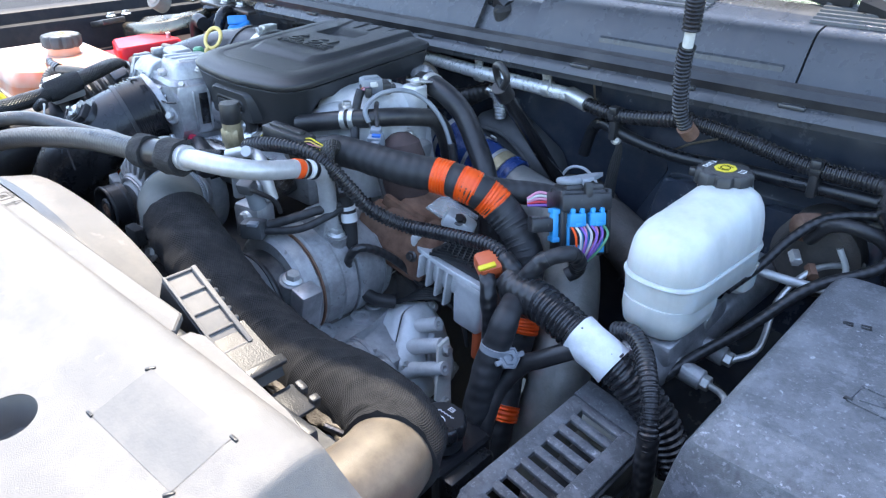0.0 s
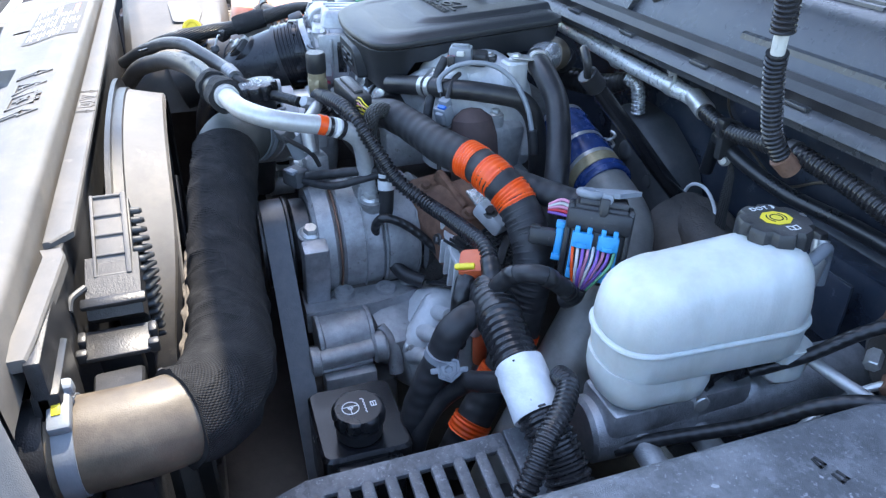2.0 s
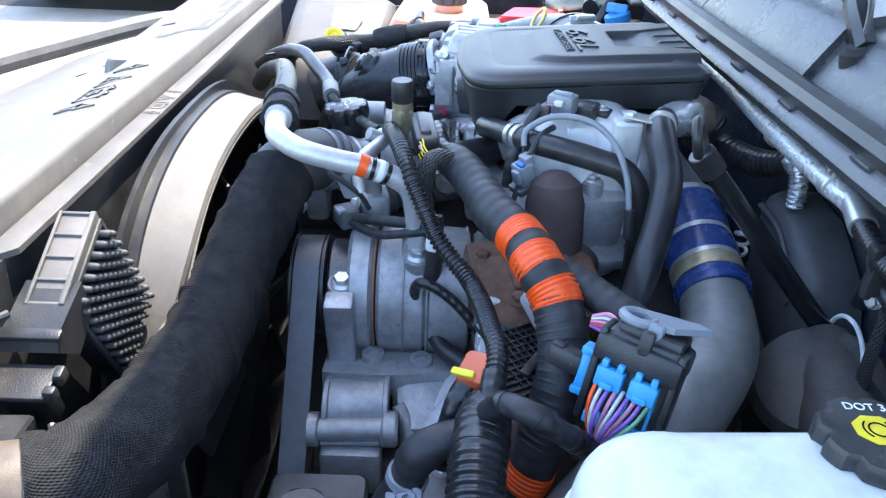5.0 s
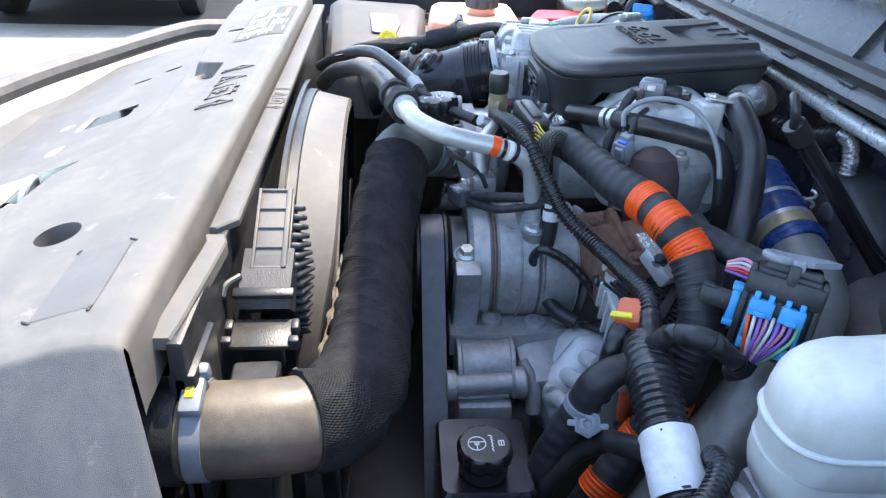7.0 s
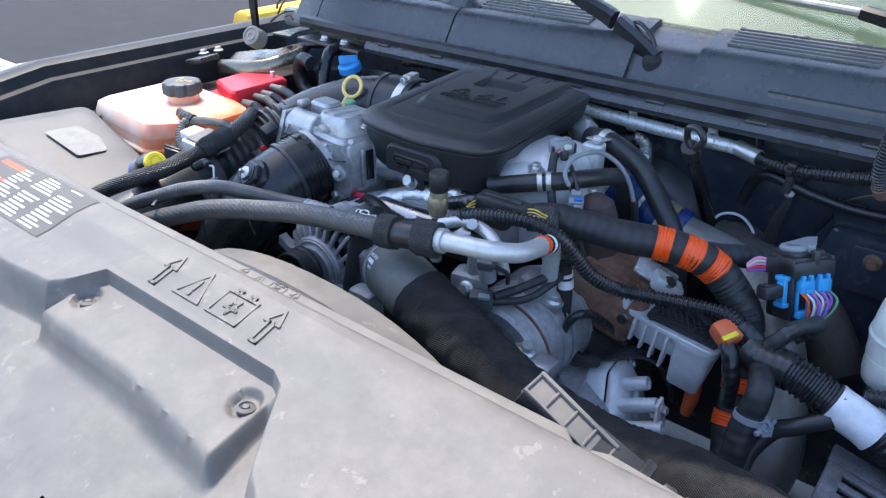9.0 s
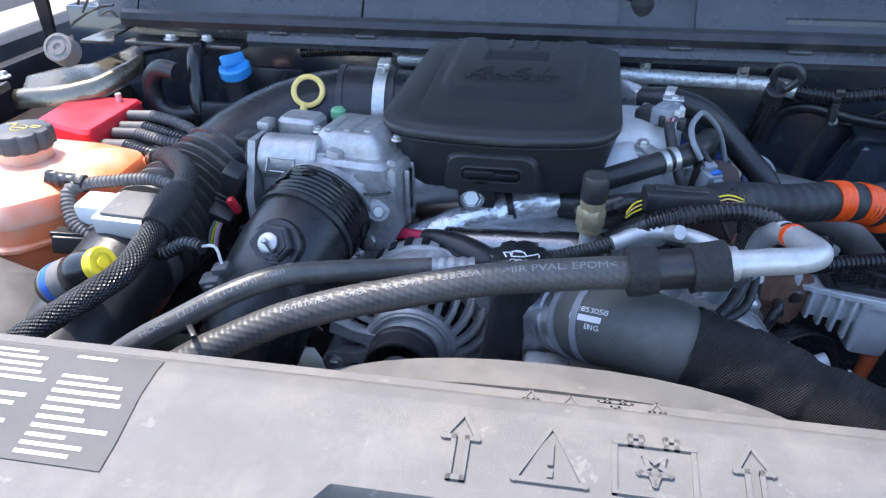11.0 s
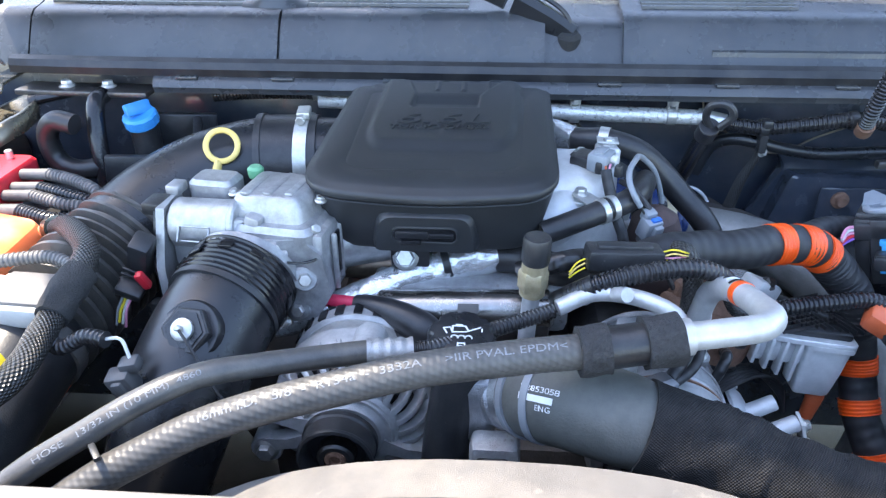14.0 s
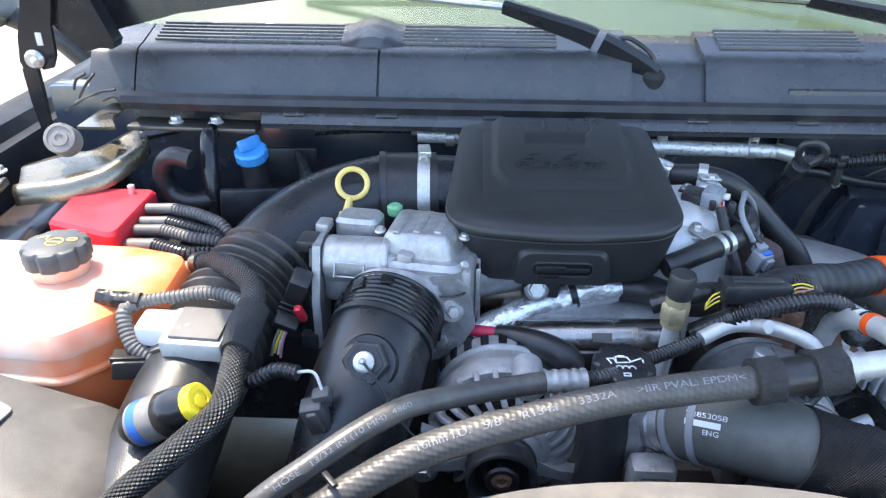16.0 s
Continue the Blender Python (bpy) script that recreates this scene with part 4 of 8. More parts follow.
part("rim", rim_band([(.350, .298, -.188, -.182), (.347, .291, -.160, -.172), (.343, .287, -.140, -.163), (.338, .282, -.137, -.162), (.336, .280, -.142, -.166)]), "cover", fs)
part("inner_ring", rim_band([(.338, .281, -.142, -.166), (.337, .280, -.141, -.155), (.334, .277, -.140, -.145), (.325, .268, -.141, -.144), (.325, .268, -.200, -.200)]), "black", fs)
# Lip of the black ring, made pale to paint its sunlit edge.
part("edge_lip", rim_band([(.3345, .2770, -.1415, -.146), (.336, .279, -.139, -.143), (.335, .278, -.137, -.141), (.333, .276, -.137, -.141)]), "cover", fs)
part("back_plate", stack([[(.035 + x, -.205, .797 + z) for x, z in sup(.36, .31, 2.6)], [(.035 + x, -.199, .797 + z) for x, z in sup(.36, .31, 2.6)]]), "black", fs)
part("hub", lathe([(.10, 0), (.10, .03), (.05, .05)], (.03, -.19, .78), (0, 1, 0)), "iron", fs)
for k in range(9):
    a = 2 * math.pi * k / 9
    part("blade", box((.03 + .17 * math.cos(a), -.165, .78 + .17 * math.sin(a)), (.17, .008, .07), .003, (35, -math.degrees(a), 0)), "black", fs)

# ---- control module with pin cooling fins ----
fm = thing("control_module", (.41, -.19, 1.0), "black finned control module with a pale ribbed top", "control module")
FM = pose(.3845, -.1865, 1.0405, 0, 27.5, 0)
part("housing", placed(box((0, 0, 0), (.088, .024, .128), .004), FM), "black", fm)
part("face_rim", placed(merge(box((0, .0135, .062), (.088, .005, .006), .001), box((-.0425, .0135, 0), (.004, .005, .128), .001), box((.0425, .0135, 0), (.004, .005, .128), .001)), FM), "greydark", fm)
part("top_cap", placed(box((0, -.001, .067), (.090, .031, .007), .002), FM), "cover", fm)
part("top_lip", placed(box((0, .0125, .0720), (.090, .005, .005), .0015), FM), "cover", fm)
part("top_lip", placed(box((0, -.0150, .0715), (.090, .003, .004), .001), FM), "cover", fm)
for k in range(5):
    part("top_rib", placed(box((-.0435 + .02175 * k, -.002, .0712), (.0026, .026, .0032), .001), FM), "cover", fm)
part("outer_skirt", placed(box((0, -.0150, .045), (.088, .005, .050), .002), FM), "black", fm)
pin = lathe([(.0037, 0), (.0034, .006), (.0030, .0115), (.0020, .0135)], (0, 0, 0), (0, 1, 0), 8)
pin_me = bpy.data.meshes.new("pin")
pin.to_mesh(pin_me)
pin.free()
pin_me.materials.append(M["greydark"])
pin_me.shade_smooth()
for r in range(16):
    for c in range(8 if r % 2 == 0 else 7):
        o = new("pin", pin_me)
        o.parent = fm
        o.matrix_parent_inverse = fm.matrix_basis.inverted()
        o.matrix_basis = FM @ Matrix.Translation((-.0385 + .0110 * c + (.0055 if r % 2 else 0), .0115, -.058 + .0077 * r))
ms = thing("module_bracket", (.47, -.19, .95), "black stepped plastic bracket below the control module", "bracket")
part("wedge", stack([[(.436, y, 1.092), (.486, y, 1.074), (.490, y, 1.062), (.462, y, 1.040), (.430, y, 1.060)] for y in (-.210, -.166)]), "black", ms)
part("wedge_lip", box((.486, -.188, 1.0755), (.010, .052, .006), .002, (0, 20, 0)), "black", ms)
part("wedge_hook", sweep([(.468, -.210, 1.082), (.480, -.220, 1.080), (.490, -.222, 1.074)], .0030, .004, 8), "greydark", ms)
part("clip_plate", box((.510, -.188, 1.0495), (.032, .050, .005), .0015, (0, 12, 0)), "black", ms)
for y in (-.2155, -.1605):
    part("clip_lug", merge(box((.503, y, 1.0515), (.012, .007, .012), .002, (0, 12, 0)), box((.520, y, 1.0480), (.008, .009, .012), .002, (0, 12, 0))), "black", ms)
part("clip_stem", box((.500, -.190, 1.028), (.018, .034, .050), .003, (0, 12, 0)), "black", ms)
part("relay_box", plate([(.5305, -.2090), (.572, -.2075), (.570, -.1705), (.5285, -.1700)], .955, 1.0375, .004, .0025), "black", ms)
part("relay_rim", plate([(.5285, -.2110), (.574, -.2095), (.572, -.1685), (.5265, -.1680)], 1.006, 1.012, .004, .0015), "black", ms)
part("post", box((.545, -.195, .88), (.09, .04, .17), .006), "black", ms)
part("hook", sweep([(.530, -.160, 1.028), (.548, -.150, 1.020), (.556, -.150, 1.008)], .0030, .004, 8), "darksteel", ms)
# ---- engine: block, valve covers, manifold ----
eng = thing("engine_block", (0, .2, .7), "oily dark iron engine block below the covers", "engine block")
part("block", box((.02, .27, .72), (.46, .46, .40), .02), "iron", eng)
part("front_cover", box((.05, .02, .72), (.40, .05, .36), .015), "iron", eng)
part("cylinder_head", box((.20, .345, .89), (.16, .31, .10), .015, (0, 28, 0)), "iron", eng)
part("cylinder_head", box((-.20, .30, .92), (.16, .40, .10), .015, (0, -28, 0)), "iron", eng)
part("crossover_pipe", sweep([(-.20, .206, 1.040), (-.13, .204, 1.044), (-.04, .202, 1.046), (.10, .20, 1.03)], .018, .01, 20, bumps=.0008), "heatsteel", eng, "heat-tinted steel crossover pipe")
part("fuel_rail", rod((-.10, .122, 1.034), (.09, .128, 1.038), .0215, seg=40, edge=.005), "railsteel", eng, "polished steel fuel rail")
part("rail_label", box((.0, .1065, 1.050), (.022, .0012, .010), .0004, (-42, 0, 2)), "decal", eng, "small grey label")
part("rail_bracket", box((.0, .125, 1.022), (.17, .045, .03), .006, (10, 0, 4)), "darksteel", eng)
part("valley_plate", box((.0, .30, 1.02), (.22, .30, .06), .01), "aludark", eng)

# intake manifold bridge
im = thing("intake_manifold", (.1, .28, 1.08), "silver cast aluminium intake manifold bridge", "intake manifold")
part("runner", sweep([(-.06, .27, 1.100), (.03, .275, 1.104), (.085, .283, 1.102), (.125, .292, 1.078), (.138, .298, 1.03), (.14, .30, .96)], [.046, .047, .045, .043, .042, .042], .008, 32, bumps=.0012), "manicast", im)
part("elbow", sweep([(.050, .212, 1.078), (.088, .226, 1.096), (.122, .254, 1.098), (.145, .288, 1.070)], [.028, .033, .038, .038], .006, 32, bumps=.0008), "manicast", im)
part("flange", box((.120, .280, 1.118), (.070, .066, .044), .014, (0, 0, 12)), "manicast", im)
DOM = rounded([(.028, .205), (.172, .200), (.178, .362), (.028, .366)], [.03, .058, .045, .03], 9)
part("plenum", stack([[(p.x, p.y, z) for p in inset(DOM, d)] for d, z in ((.004, 1.000), (.0, 1.050), (.002, 1.085), (.008, 1.108), (.017, 1.125), (.029, 1.137), (.044, 1.1445), (.062, 1.148))]), "manicast", im)
for y, w in ((.300, .006), (.335, .006)):
    part("plenum_web", stack([[(.150, y - w, 1.02), (.184, y - w, 1.02), (.170, y - w * .8, 1.100), (.140, y - w * .8, 1.132)], [(.150, y + w, 1.02), (.184, y + w, 1.02), (.170, y + w * .8, 1.100), (.140, y + w * .8, 1.132)]]), "manicast", im)
part("seam_rib", sweep([(.02, .230, 1.112), (.07, .238, 1.116), (.118, .250, 1.100), (.150, .262, 1.070), (.160, .268, 1.03)], .004, .005, 10), "manicast", im)
part("port", box((.168, .292, 1.030), (.040, .075, .085), .010, (0, 12, 8)), "altcast", im)
part("port_flange", box((.178, .290, .995), (.060, .095, .016), .005, (0, 12, 8)), "altcast", im)
part("boss", plate([(.143, .306), (.176, .306), (.172, .338), (.147, .338)], 1.03, 1.150, .008, .003), "manicast", im)
part("boss", rod((.176, .292, 1.02), (.180, .288, 1.084), .0115), "altcast", im)
part("boss", rod((.120, .226, 1.09), (.120, .223, 1.126), .013), "manicast", im)
for p in ((.161, .323, 1.153), (.180, .288, 1.085), (.120, .223, 1.131)):
    part("bolt", hexbolt(p, (0, 0, 1), .0068), "steel", im)
part("hose_bracket", box((.162, .340, 1.1525), (.026, .052, .0025), .001, (-8, 0, -6)), "steel", im)
part("hose_bracket", box((.131, .212, 1.1275), (.040, .022, .0025), .001, (0, 14, -40)), "steel", im)
part("outlet", sweep([(.128, .370, 1.138), (.105, .395, 1.135), (.078, .420, 1.128), (.055, .436, 1.122)], [.0165, .0205, .0215, .019], .005, 24, bumps=.0030), "foil", im, "crinkled foil outlet elbow")
part("outlet_wrap", sweep([(.090, .409, 1.131), (.076, .422, 1.1275), (.062, .432, 1.124)], [.0225, .0265, .0225], .003, 24, bumps=.0035), "castpipe", im, "frayed tan insulation wrap")
part("outlet_cuff", sweep([(.056, .436, 1.122), (.042, .45, 1.116), (.038, .468, 1.104)], [.019, .021, .020], .004, 20, rib=(.008, .0015)), "rubber", im)

# boost sensor on the manifold
sn = thing("pressure_sensor", (.141, .25, 1.15), "pale grey pressure sensor with a plug on the manifold", "sensor")
part("body", box((.130, .276, 1.149), (.034, .030, .018), .004, (0, 0, 62)), "black", sn)
part("fixing_ear", box((.126, .298, 1.146), (.022, .022, .008), .003, (0, 0, 62)), "black", sn)
part("fixing_bolt", hexbolt((.126, .299, 1.150), (0, 0, 1), .0055), "steel", sn)
part("plug", box((.143, .250, 1.160), (.030, .024, .021), .003, (0, 0, 62)), "greyplast", sn)
part("plug_rib", box((.143, .250, 1.1715), (.022, .010, .003), .001, (0, 0, 62)), "greyplast", sn)
part("plug_latch", box((.153, .246, 1.164), (.010, .016, .006), .0015, (0, 0, 62)), "paleplast", sn)
for s in (-1, 1):
    part("clip", box((.150 + .010 * s, .234 - .004 * s, 1.156), (.010, .008, .014), .002, (0, 0, 62)), "black", sn)
for k, m_ in enumerate(("orangeplug", "wire", "pinkwire")):
    part("wire", sweep([(.146 + .003 * k, .238, 1.160), (.146 + .002 * k, .231, 1.159), (.146 + .001 * k, .225, 1.152)], .0013, .003, 6), m_, sn)
part("lead", sweep([(.146, .228, 1.157), (.149, .218, 1.143), (.156, .206, 1.120), (.166, .196, 1.095), (.172, .192, 1.07)], .0062, .005, 12, bumps=.0006), "tape", sn)

# hoses round the manifold
def clamp_band(pts, r, at, width, parent, material="steel", screw=True):
    line, run, mark = arc_points(pts, .003)
    i = int(np.clip(np.searchsorted(run, at), 2, len(line) - 3))
    t = (line[i + 1] - line[i - 1]).normalized()
    c = line[i]
    b = lathe([(r + .0004, -width / 2), (r + .0016, -width / 2), (r + .0016, width / 2), (r + .0004, width / 2)], c, t, 28)
    if screw:
        side = t.cross(Vector((0, 0, 1))).normalized()
        up = side.cross(t)
        b = merge(b, box(c + up * (r + .005), (.014, width, .008), .002, (0, 0, math.degrees(math.atan2(side.y, side.x)))))
    return part("clamp", b, material, parent)


H1 = [(.125, .372, 1.138), (.163, .357, 1.143), (.200, .352, 1.133), (.230, .353, 1.110), (.262, .343, 1.078), (.297, .326, 1.042), (.318, .312, .99), (.33, .30, .93)]
h1 = thing("heater_hose", H1[0], "smooth black rubber heater hose bending down from the manifold", "hose", "heater hoses")
part("hose", sweep(H1, .0158, .006, 24), "rubber", h1)
clamp_band(H1, .0158, .036, .012, h1, "steel", False)
H2 = [(.075, .170, 1.106), (.110, .185, 1.114), (.144, .201, 1.121), (.170, .218, 1.124), (.190, .247, 1.124), (.203, .285, 1.118), (.208, .314, 1.108), (.212, .332, 1.080), (.217, .338, 1.03), (.22, .34, .95)]
h2 = thing("heater_hose", H2[0], "matt black rubber heater hose crossing before the manifold", "hose", "heater hoses")
part("hose", sweep(H2, .0130, .006, 22), "rubber", h2)
clamp_band(H2, .0130, .072, .007, h2, "steel", False)
clamp_band(H2, .0130, .086, .007, h2, "steel", False)

wc = thing("sensor_lead", (.2, .26, 1.15), "thin grey looped sensor lead beside the manifold", "cable")
part("lead", sweep([(.184, .207, 1.124), (.176, .208, 1.137), (.172, .219, 1.146), (.173, .235, 1.154), (.182, .256, 1.158), (.191, .279, 1.154), (.203, .296, 1.142), (.216, .306, 1.126), (.227, .314, 1.102), (.236, .318, 1.072)], .0034, .004, 10), "greyplast", wc)
part("ferrule", rod((.236, .318, 1.078), (.240, .320, 1.045), .0055), "black", wc)
part("core", sweep([(.184, .207, 1.126), (.188, .206, 1.118), (.193, .206, 1.112)], .0013, .003, 6), "wire", wc)
sp = thing("grey_plug", (.2, .205, 1.1), "grey two-pin plug hanging below the sensor lead", "plug")
part("shell", box((.197, .208, 1.098), (.021, .018, .026), .003, (18, 0, 30)), "greyplast", sp)
part("neck", box((.195, .210, 1.113), (.015, .012, .012), .002, (18, 0, 30)), "greyplast", sp)
part("lock", box((.2045, .200, 1.096), (.012, .006, .016), .0015, (18, 0, 30)), "greyplast", sp)
part("lock_tip", box((.2025, .203, 1.1095), (.012, .006, .005), .001, (18, 0, 30)), "bluelabel", sp)
part("skirt", box((.199, .207, 1.082), (.024, .021, .008), .002, (18, 0, 30)), "greydark", sp)
part("lead", sweep([(.196, .212, 1.118), (.180, .225, 1.135), (.165, .240, 1.140)], .0035, .004, 8), "wire", sp)
part("lead", sweep([(.203, .203, 1.09), (.214, .195, 1.06), (.23, .19, 1.03)], .003, .004, 8), "wire", sp)

# ---- engine cover (intake resonator) ----
ec = thing("engine_cover", (-.045, .27, 1.12), "satin black plastic engine cover with raised lettering", "engine cover")
LID = rounded([(-.166, .430), (-.183, .150), (-.045, .129), (.092, .150), (.094, .430)], [.018, .058, .5, .058, .018], 10)


def lid_z(y):
    return float(np.interp(y, [.12, .20, .42], [1.162, 1.170, 1.187]))


def lid_level(outline, dz):
    return [(p.x, p.y, lid_z(p.y) + dz) for p in outline]


part("lid", stack([lid_level(inset(LID, .006), -.0105), lid_level(inset(LID, .001), -.0095), lid_level(LID, -.0080), lid_level(LID, -.0035), lid_level(inset(LID, .0012), -.0015), lid_level(inset(LID, .004), -.0004), lid_level(inset(LID, .010), .0022), lid_level(inset(LID, .014), .0042), lid_level(inset(LID, .03), .0052), lid_level(inset(LID, .045), .0055), lid_level(inset(LID, .075), -.006)]), "coverblk", ec)
BOD = inset(LID, .003)
part("seam", stack([lid_level(inset(BOD, .0022), -.0135), lid_level(inset(BOD, .0022), -.0100)]), "gloss", ec)


def hem(p, z):
    """The lower edge of the cover's body, drawn up over the plenum."""
    return (p.x, p.y, z + (1.140 - z) * smooth((p.x + .01) / .05) * smooth((p.y - .172) / .045))


part("body", stack([[hem(p, 1.088) for p in inset(BOD, .030)], [hem(p, 1.091) for p in inset(BOD, .019)], [hem(p, 1.098) for p in inset(BOD, .014)], [hem(p, 1.120) for p in inset(BOD, .009)], lid_level(inset(BOD, .001), -.0155), lid_level(BOD, -.0135), lid_level(inset(BOD, .001), -.0125)]), "coverblk", ec)
LP = rounded([(-.054, -.022), (.054, -.022), (.047, .022), (-.047, .022)], [.006, .006, .016, .016], 6)
LM = pose(-.047, .1405, 1.119, 97, 0, 0)
lat = part("latch_plate", placed(stack([[(p.x, p.y, -.010) for p in inset(LP, -.004)], [(p.x, p.y, .002) for p in LP], [(p.x, p.y, .0035) for p in inset(LP, .002)]]), LM), "coverblk", ec)
OV = rounded([(-.034, -.009), (.034, -.009), (.034, .009), (-.034, .009)], .0088, 8)
part("slot_rim", placed(sweep([(*p, .0036) for p in OV] + [(*OV[0], .0036)], .0013, .003, 8), LM), "coverblk", lat)
# Thin black plate carries the shade within the slot; nothing is sunk.
part("latch_slot", placed(stack([[(*p, .0036) for p in inset(OV, .001)], [(*p, .0040) for p in inset(OV, .001)]]), LM), "gloss", lat)
part("latch_bar", placed(box((-.013, .001, .0052), (.034, .008, .003), .0012, (0, 0, 0)), LM), "satin", lat)
part("latch_bar", placed(box((.017, .000, .0050), (.026, .005, .0026), .0012, (0, 0, 0)), LM), "satin", lat)
part("latch_tongue", placed(box((-.015, -.008, .0060), (.022, .006, .004), .0018, (0, 0, 0)), LM), "gloss", lat)
part("tab", box((-.066, .172, 1.078), (.044, .016, .034), .004), "black", ec)
part("bolt", hexbolt((-.071, .164, 1.076), (.0, -.9, .4), .0105), "steel", ec)


def panel_relief(x, y):
    """Height of the raised panel with its finger pocket over the lid."""
    xl = float(np.interp(y, [.22, .44], [-.129, -.124]))
    xr = float(np.interp(y, [.22, .44], [.047, .058]))
    dx, dy, r = min(x - xl, xr - x), y - .219, .028
    dy *= .42
    d = r - math.hypot(max(r - dx, 0), max(r - dy, 0)) if dx < r and dy < r else min(dx, dy)
    h = .0053 + .0060 * smooth(d / .011)
    if .334 < y:
        pl = float(np.interp(y, [.336, .376, .44], [-.082, -.080, -.096]))
        pr = float(np.interp(y, [.336, .376, .44], [.004, .006, .043]))
        low = float(np.interp(y, [.334, .340, .362, .378, .384], [0, .0085, .0085, .0034, .0024]))
        tick = .0018 if y > .392 and min(abs(x - k) for k in (-.052, -.018, .014)) < .0025 else 0
        h -= max(0, low - tick) * smooth(min(x - pl, pr - x) / .005)
    return h


pb = bmesh.new()
gx_, gy_ = np.linspace(-.150, .068, 130), np.linspace(.165, .424, 140)
gv = [[pb.verts.new((x, y, lid_z(y) + panel_relief(x, y) - .006 * (1 - smooth(min(x + .150, .068 - x, y - .165) / .016)))) for x in gx_] for y in gy_]
for j in range(len(gy_) - 1):
    for i in range(len(gx_) - 1):
        pb.faces.new((gv[j][i], gv[j][i + 1], gv[j + 1][i + 1], gv[j + 1][i]))
part("raised_panel", pb, "coverblk", ec, sharp=60)


def fitted_words(text, w, h, thick, slope=0.0):
    """Words scaled to a width and height, leaning forward by slope."""
    bm = words(text, .03, thick)
    wx, wy = max(v.co.x for v in bm.verts) - min(v.co.x for v in bm.verts), max(v.co.y for v in bm.verts) - min(v.co.y for v in bm.verts)
    for v in bm.verts:
        v.co.x, v.co.y = v.co.x * w / wx + slope * v.co.y * h / wy, v.co.y * h / wy
    return bm


tilt = math.degrees(math.atan2(.017, .22))
part("lettering", placed(fitted_words("6.6L", .112, .027, .0013, .35), pose(-.037, .295, lid_z(.295) + .0122, tilt, 0, 2)), "coverblk", ec, "raised lettering 6.6L")
part("lettering", placed(fitted_words("TURBO DIESEL", .116, .0095, .0013, .3), pose(-.041, .2725, lid_z(.2725) + .0122, tilt, 0, 2)), "coverblk", ec, "raised lettering TURBO DIESEL")

# ---- intake duct with bellows ----
D = [(-.13, .334, 1.116), (-.213, .332, 1.118), (-.27, .326, 1.116), (-.335, .300, 1.102), (-.385, .258, 1.080), (-.412, .215, 1.058)]
du = thing("intake_duct", D[0], "black plastic intake duct with a ribbed bellows and a steel clamp", "intake duct")
part("pipe", sweep(D, [.054, .055, .057, .060, .062, .063], .008, 44), "satin", du)
part("collar", sweep([(-.196, .3325, 1.1178), (-.268, .3262, 1.1162)], [.0585, .0605], .012, 44), "rubber", du)
part("collar_lip", sweep([(-.262, .3268, 1.1163), (-.270, .326, 1.116)], .0625, .004, 44), "rubber", du)
part("clamp", lathe([(.0592, -.008), (.0606, -.008), (.0606, .008), (.0592, .008)], (-.213, .332, 1.118), (-1, -.04, -.01), 40), "steel", du)
part("clamp_screw", merge(box((-.213, .330, 1.1825), (.016, .030, .009), .002, (0, 0, 8)), rod((-.213, .306, 1.179), (-.213, .322, 1.181), .006, seg=6)), "steel", du)
B = [(-.406, .226, 1.063), (-.426, .175, 1.047), (-.438, .118, 1.038), (-.444, .058, 1.030)]
part("bellows", sweep(B, [.066, .067, .065, .059], .0024, 44, rib=(.0165, .0095)), "hoserub", du)
part("sensor_tube", sweep([(-.444, .064, 1.031), (-.446, .03, 1.024), (-.450, -.04, 1.005), (-.452, -.12, .98)], .054, .01, 32), "black", du)
part("strap", sweep([(-.4445, .052, 1.029), (-.4460, .036, 1.025)], .0580, .008, 32), "cover", du)
mf = thing("airflow_sensor", (-.43, .04, 1.07), "pale square airflow sensor with a plug on the intake tube", "sensor")
part("body", box((-.428, .040, 1.086), (.066, .055, .024), .004, (8, 0, -4)), "paleplast", mf)
part("cover", box((-.425, .040, 1.099), (.054, .046, .006), .002, (8, 0, -4)), "cover", mf)
part("plug", box((-.476, .050, 1.086), (.036, .034, .026), .004, (8, 0, -4)), "white", mf)

# ---- throttle and exhaust valve housing ----
def slanted_plate(outline, x0, x1):
    """A plate in the yz plane between two x."""
    return stack([[(x, y, z) for y, z in outline] for x in (x0, x1)])


th = thing("throttle_valve", (-.23, .14, 1.08), "silver cast aluminium throttle valve with its motor", "throttle valve")
part("body", plate([(-.252, .118), (-.160, .104), (-.142, .200), (-.242, .214)], 1.030, 1.134, .014, .006), "throttlecast", th)
tco = rounded([(-.252, .134), (-.172, .121), (-.149, .196), (-.238, .213)], .013, 6)
part("top_cover", stack([[(p.x, p.y, 1.120) for p in inset(tco, -.004)], [(p.x, p.y, 1.136) for p in inset(tco, -.001)], [(p.x, p.y, 1.151) for p in inset(tco, .004)], [(p.x, p.y, 1.1575) for p in inset(tco, .009)], [(p.x, p.y, 1.1595) for p in inset(tco, .014)]]), "throttlecast", th)
for x in (-.226, -.203, -.180):
    part("cover_ridge", box((x, .168, 1.1585), (.009, .062, .0045), .002, (-3, 0, -12)), "throttlecast", th)
part("dome", lathe([(.048, -.024), (.048, -.002), (.0455, .006), (.040, .0125), (.031, .0175), (.018, .0205), (.002, .0215)], (-.208, .142, 1.112), (0, -.58, .81), 44), "throttlecast", th)
part("dome_groove", lathe([(.0466, .0010), (.0476, .0018), (.0466, .0026)], (-.208, .142, 1.112), (0, -.58, .81), 44), "gloss", th)
part("actuator", rod((-.312, .146, 1.122), (-.240, .138, 1.124), .0265, seg=36, edge=.004), "throttlecast", th)
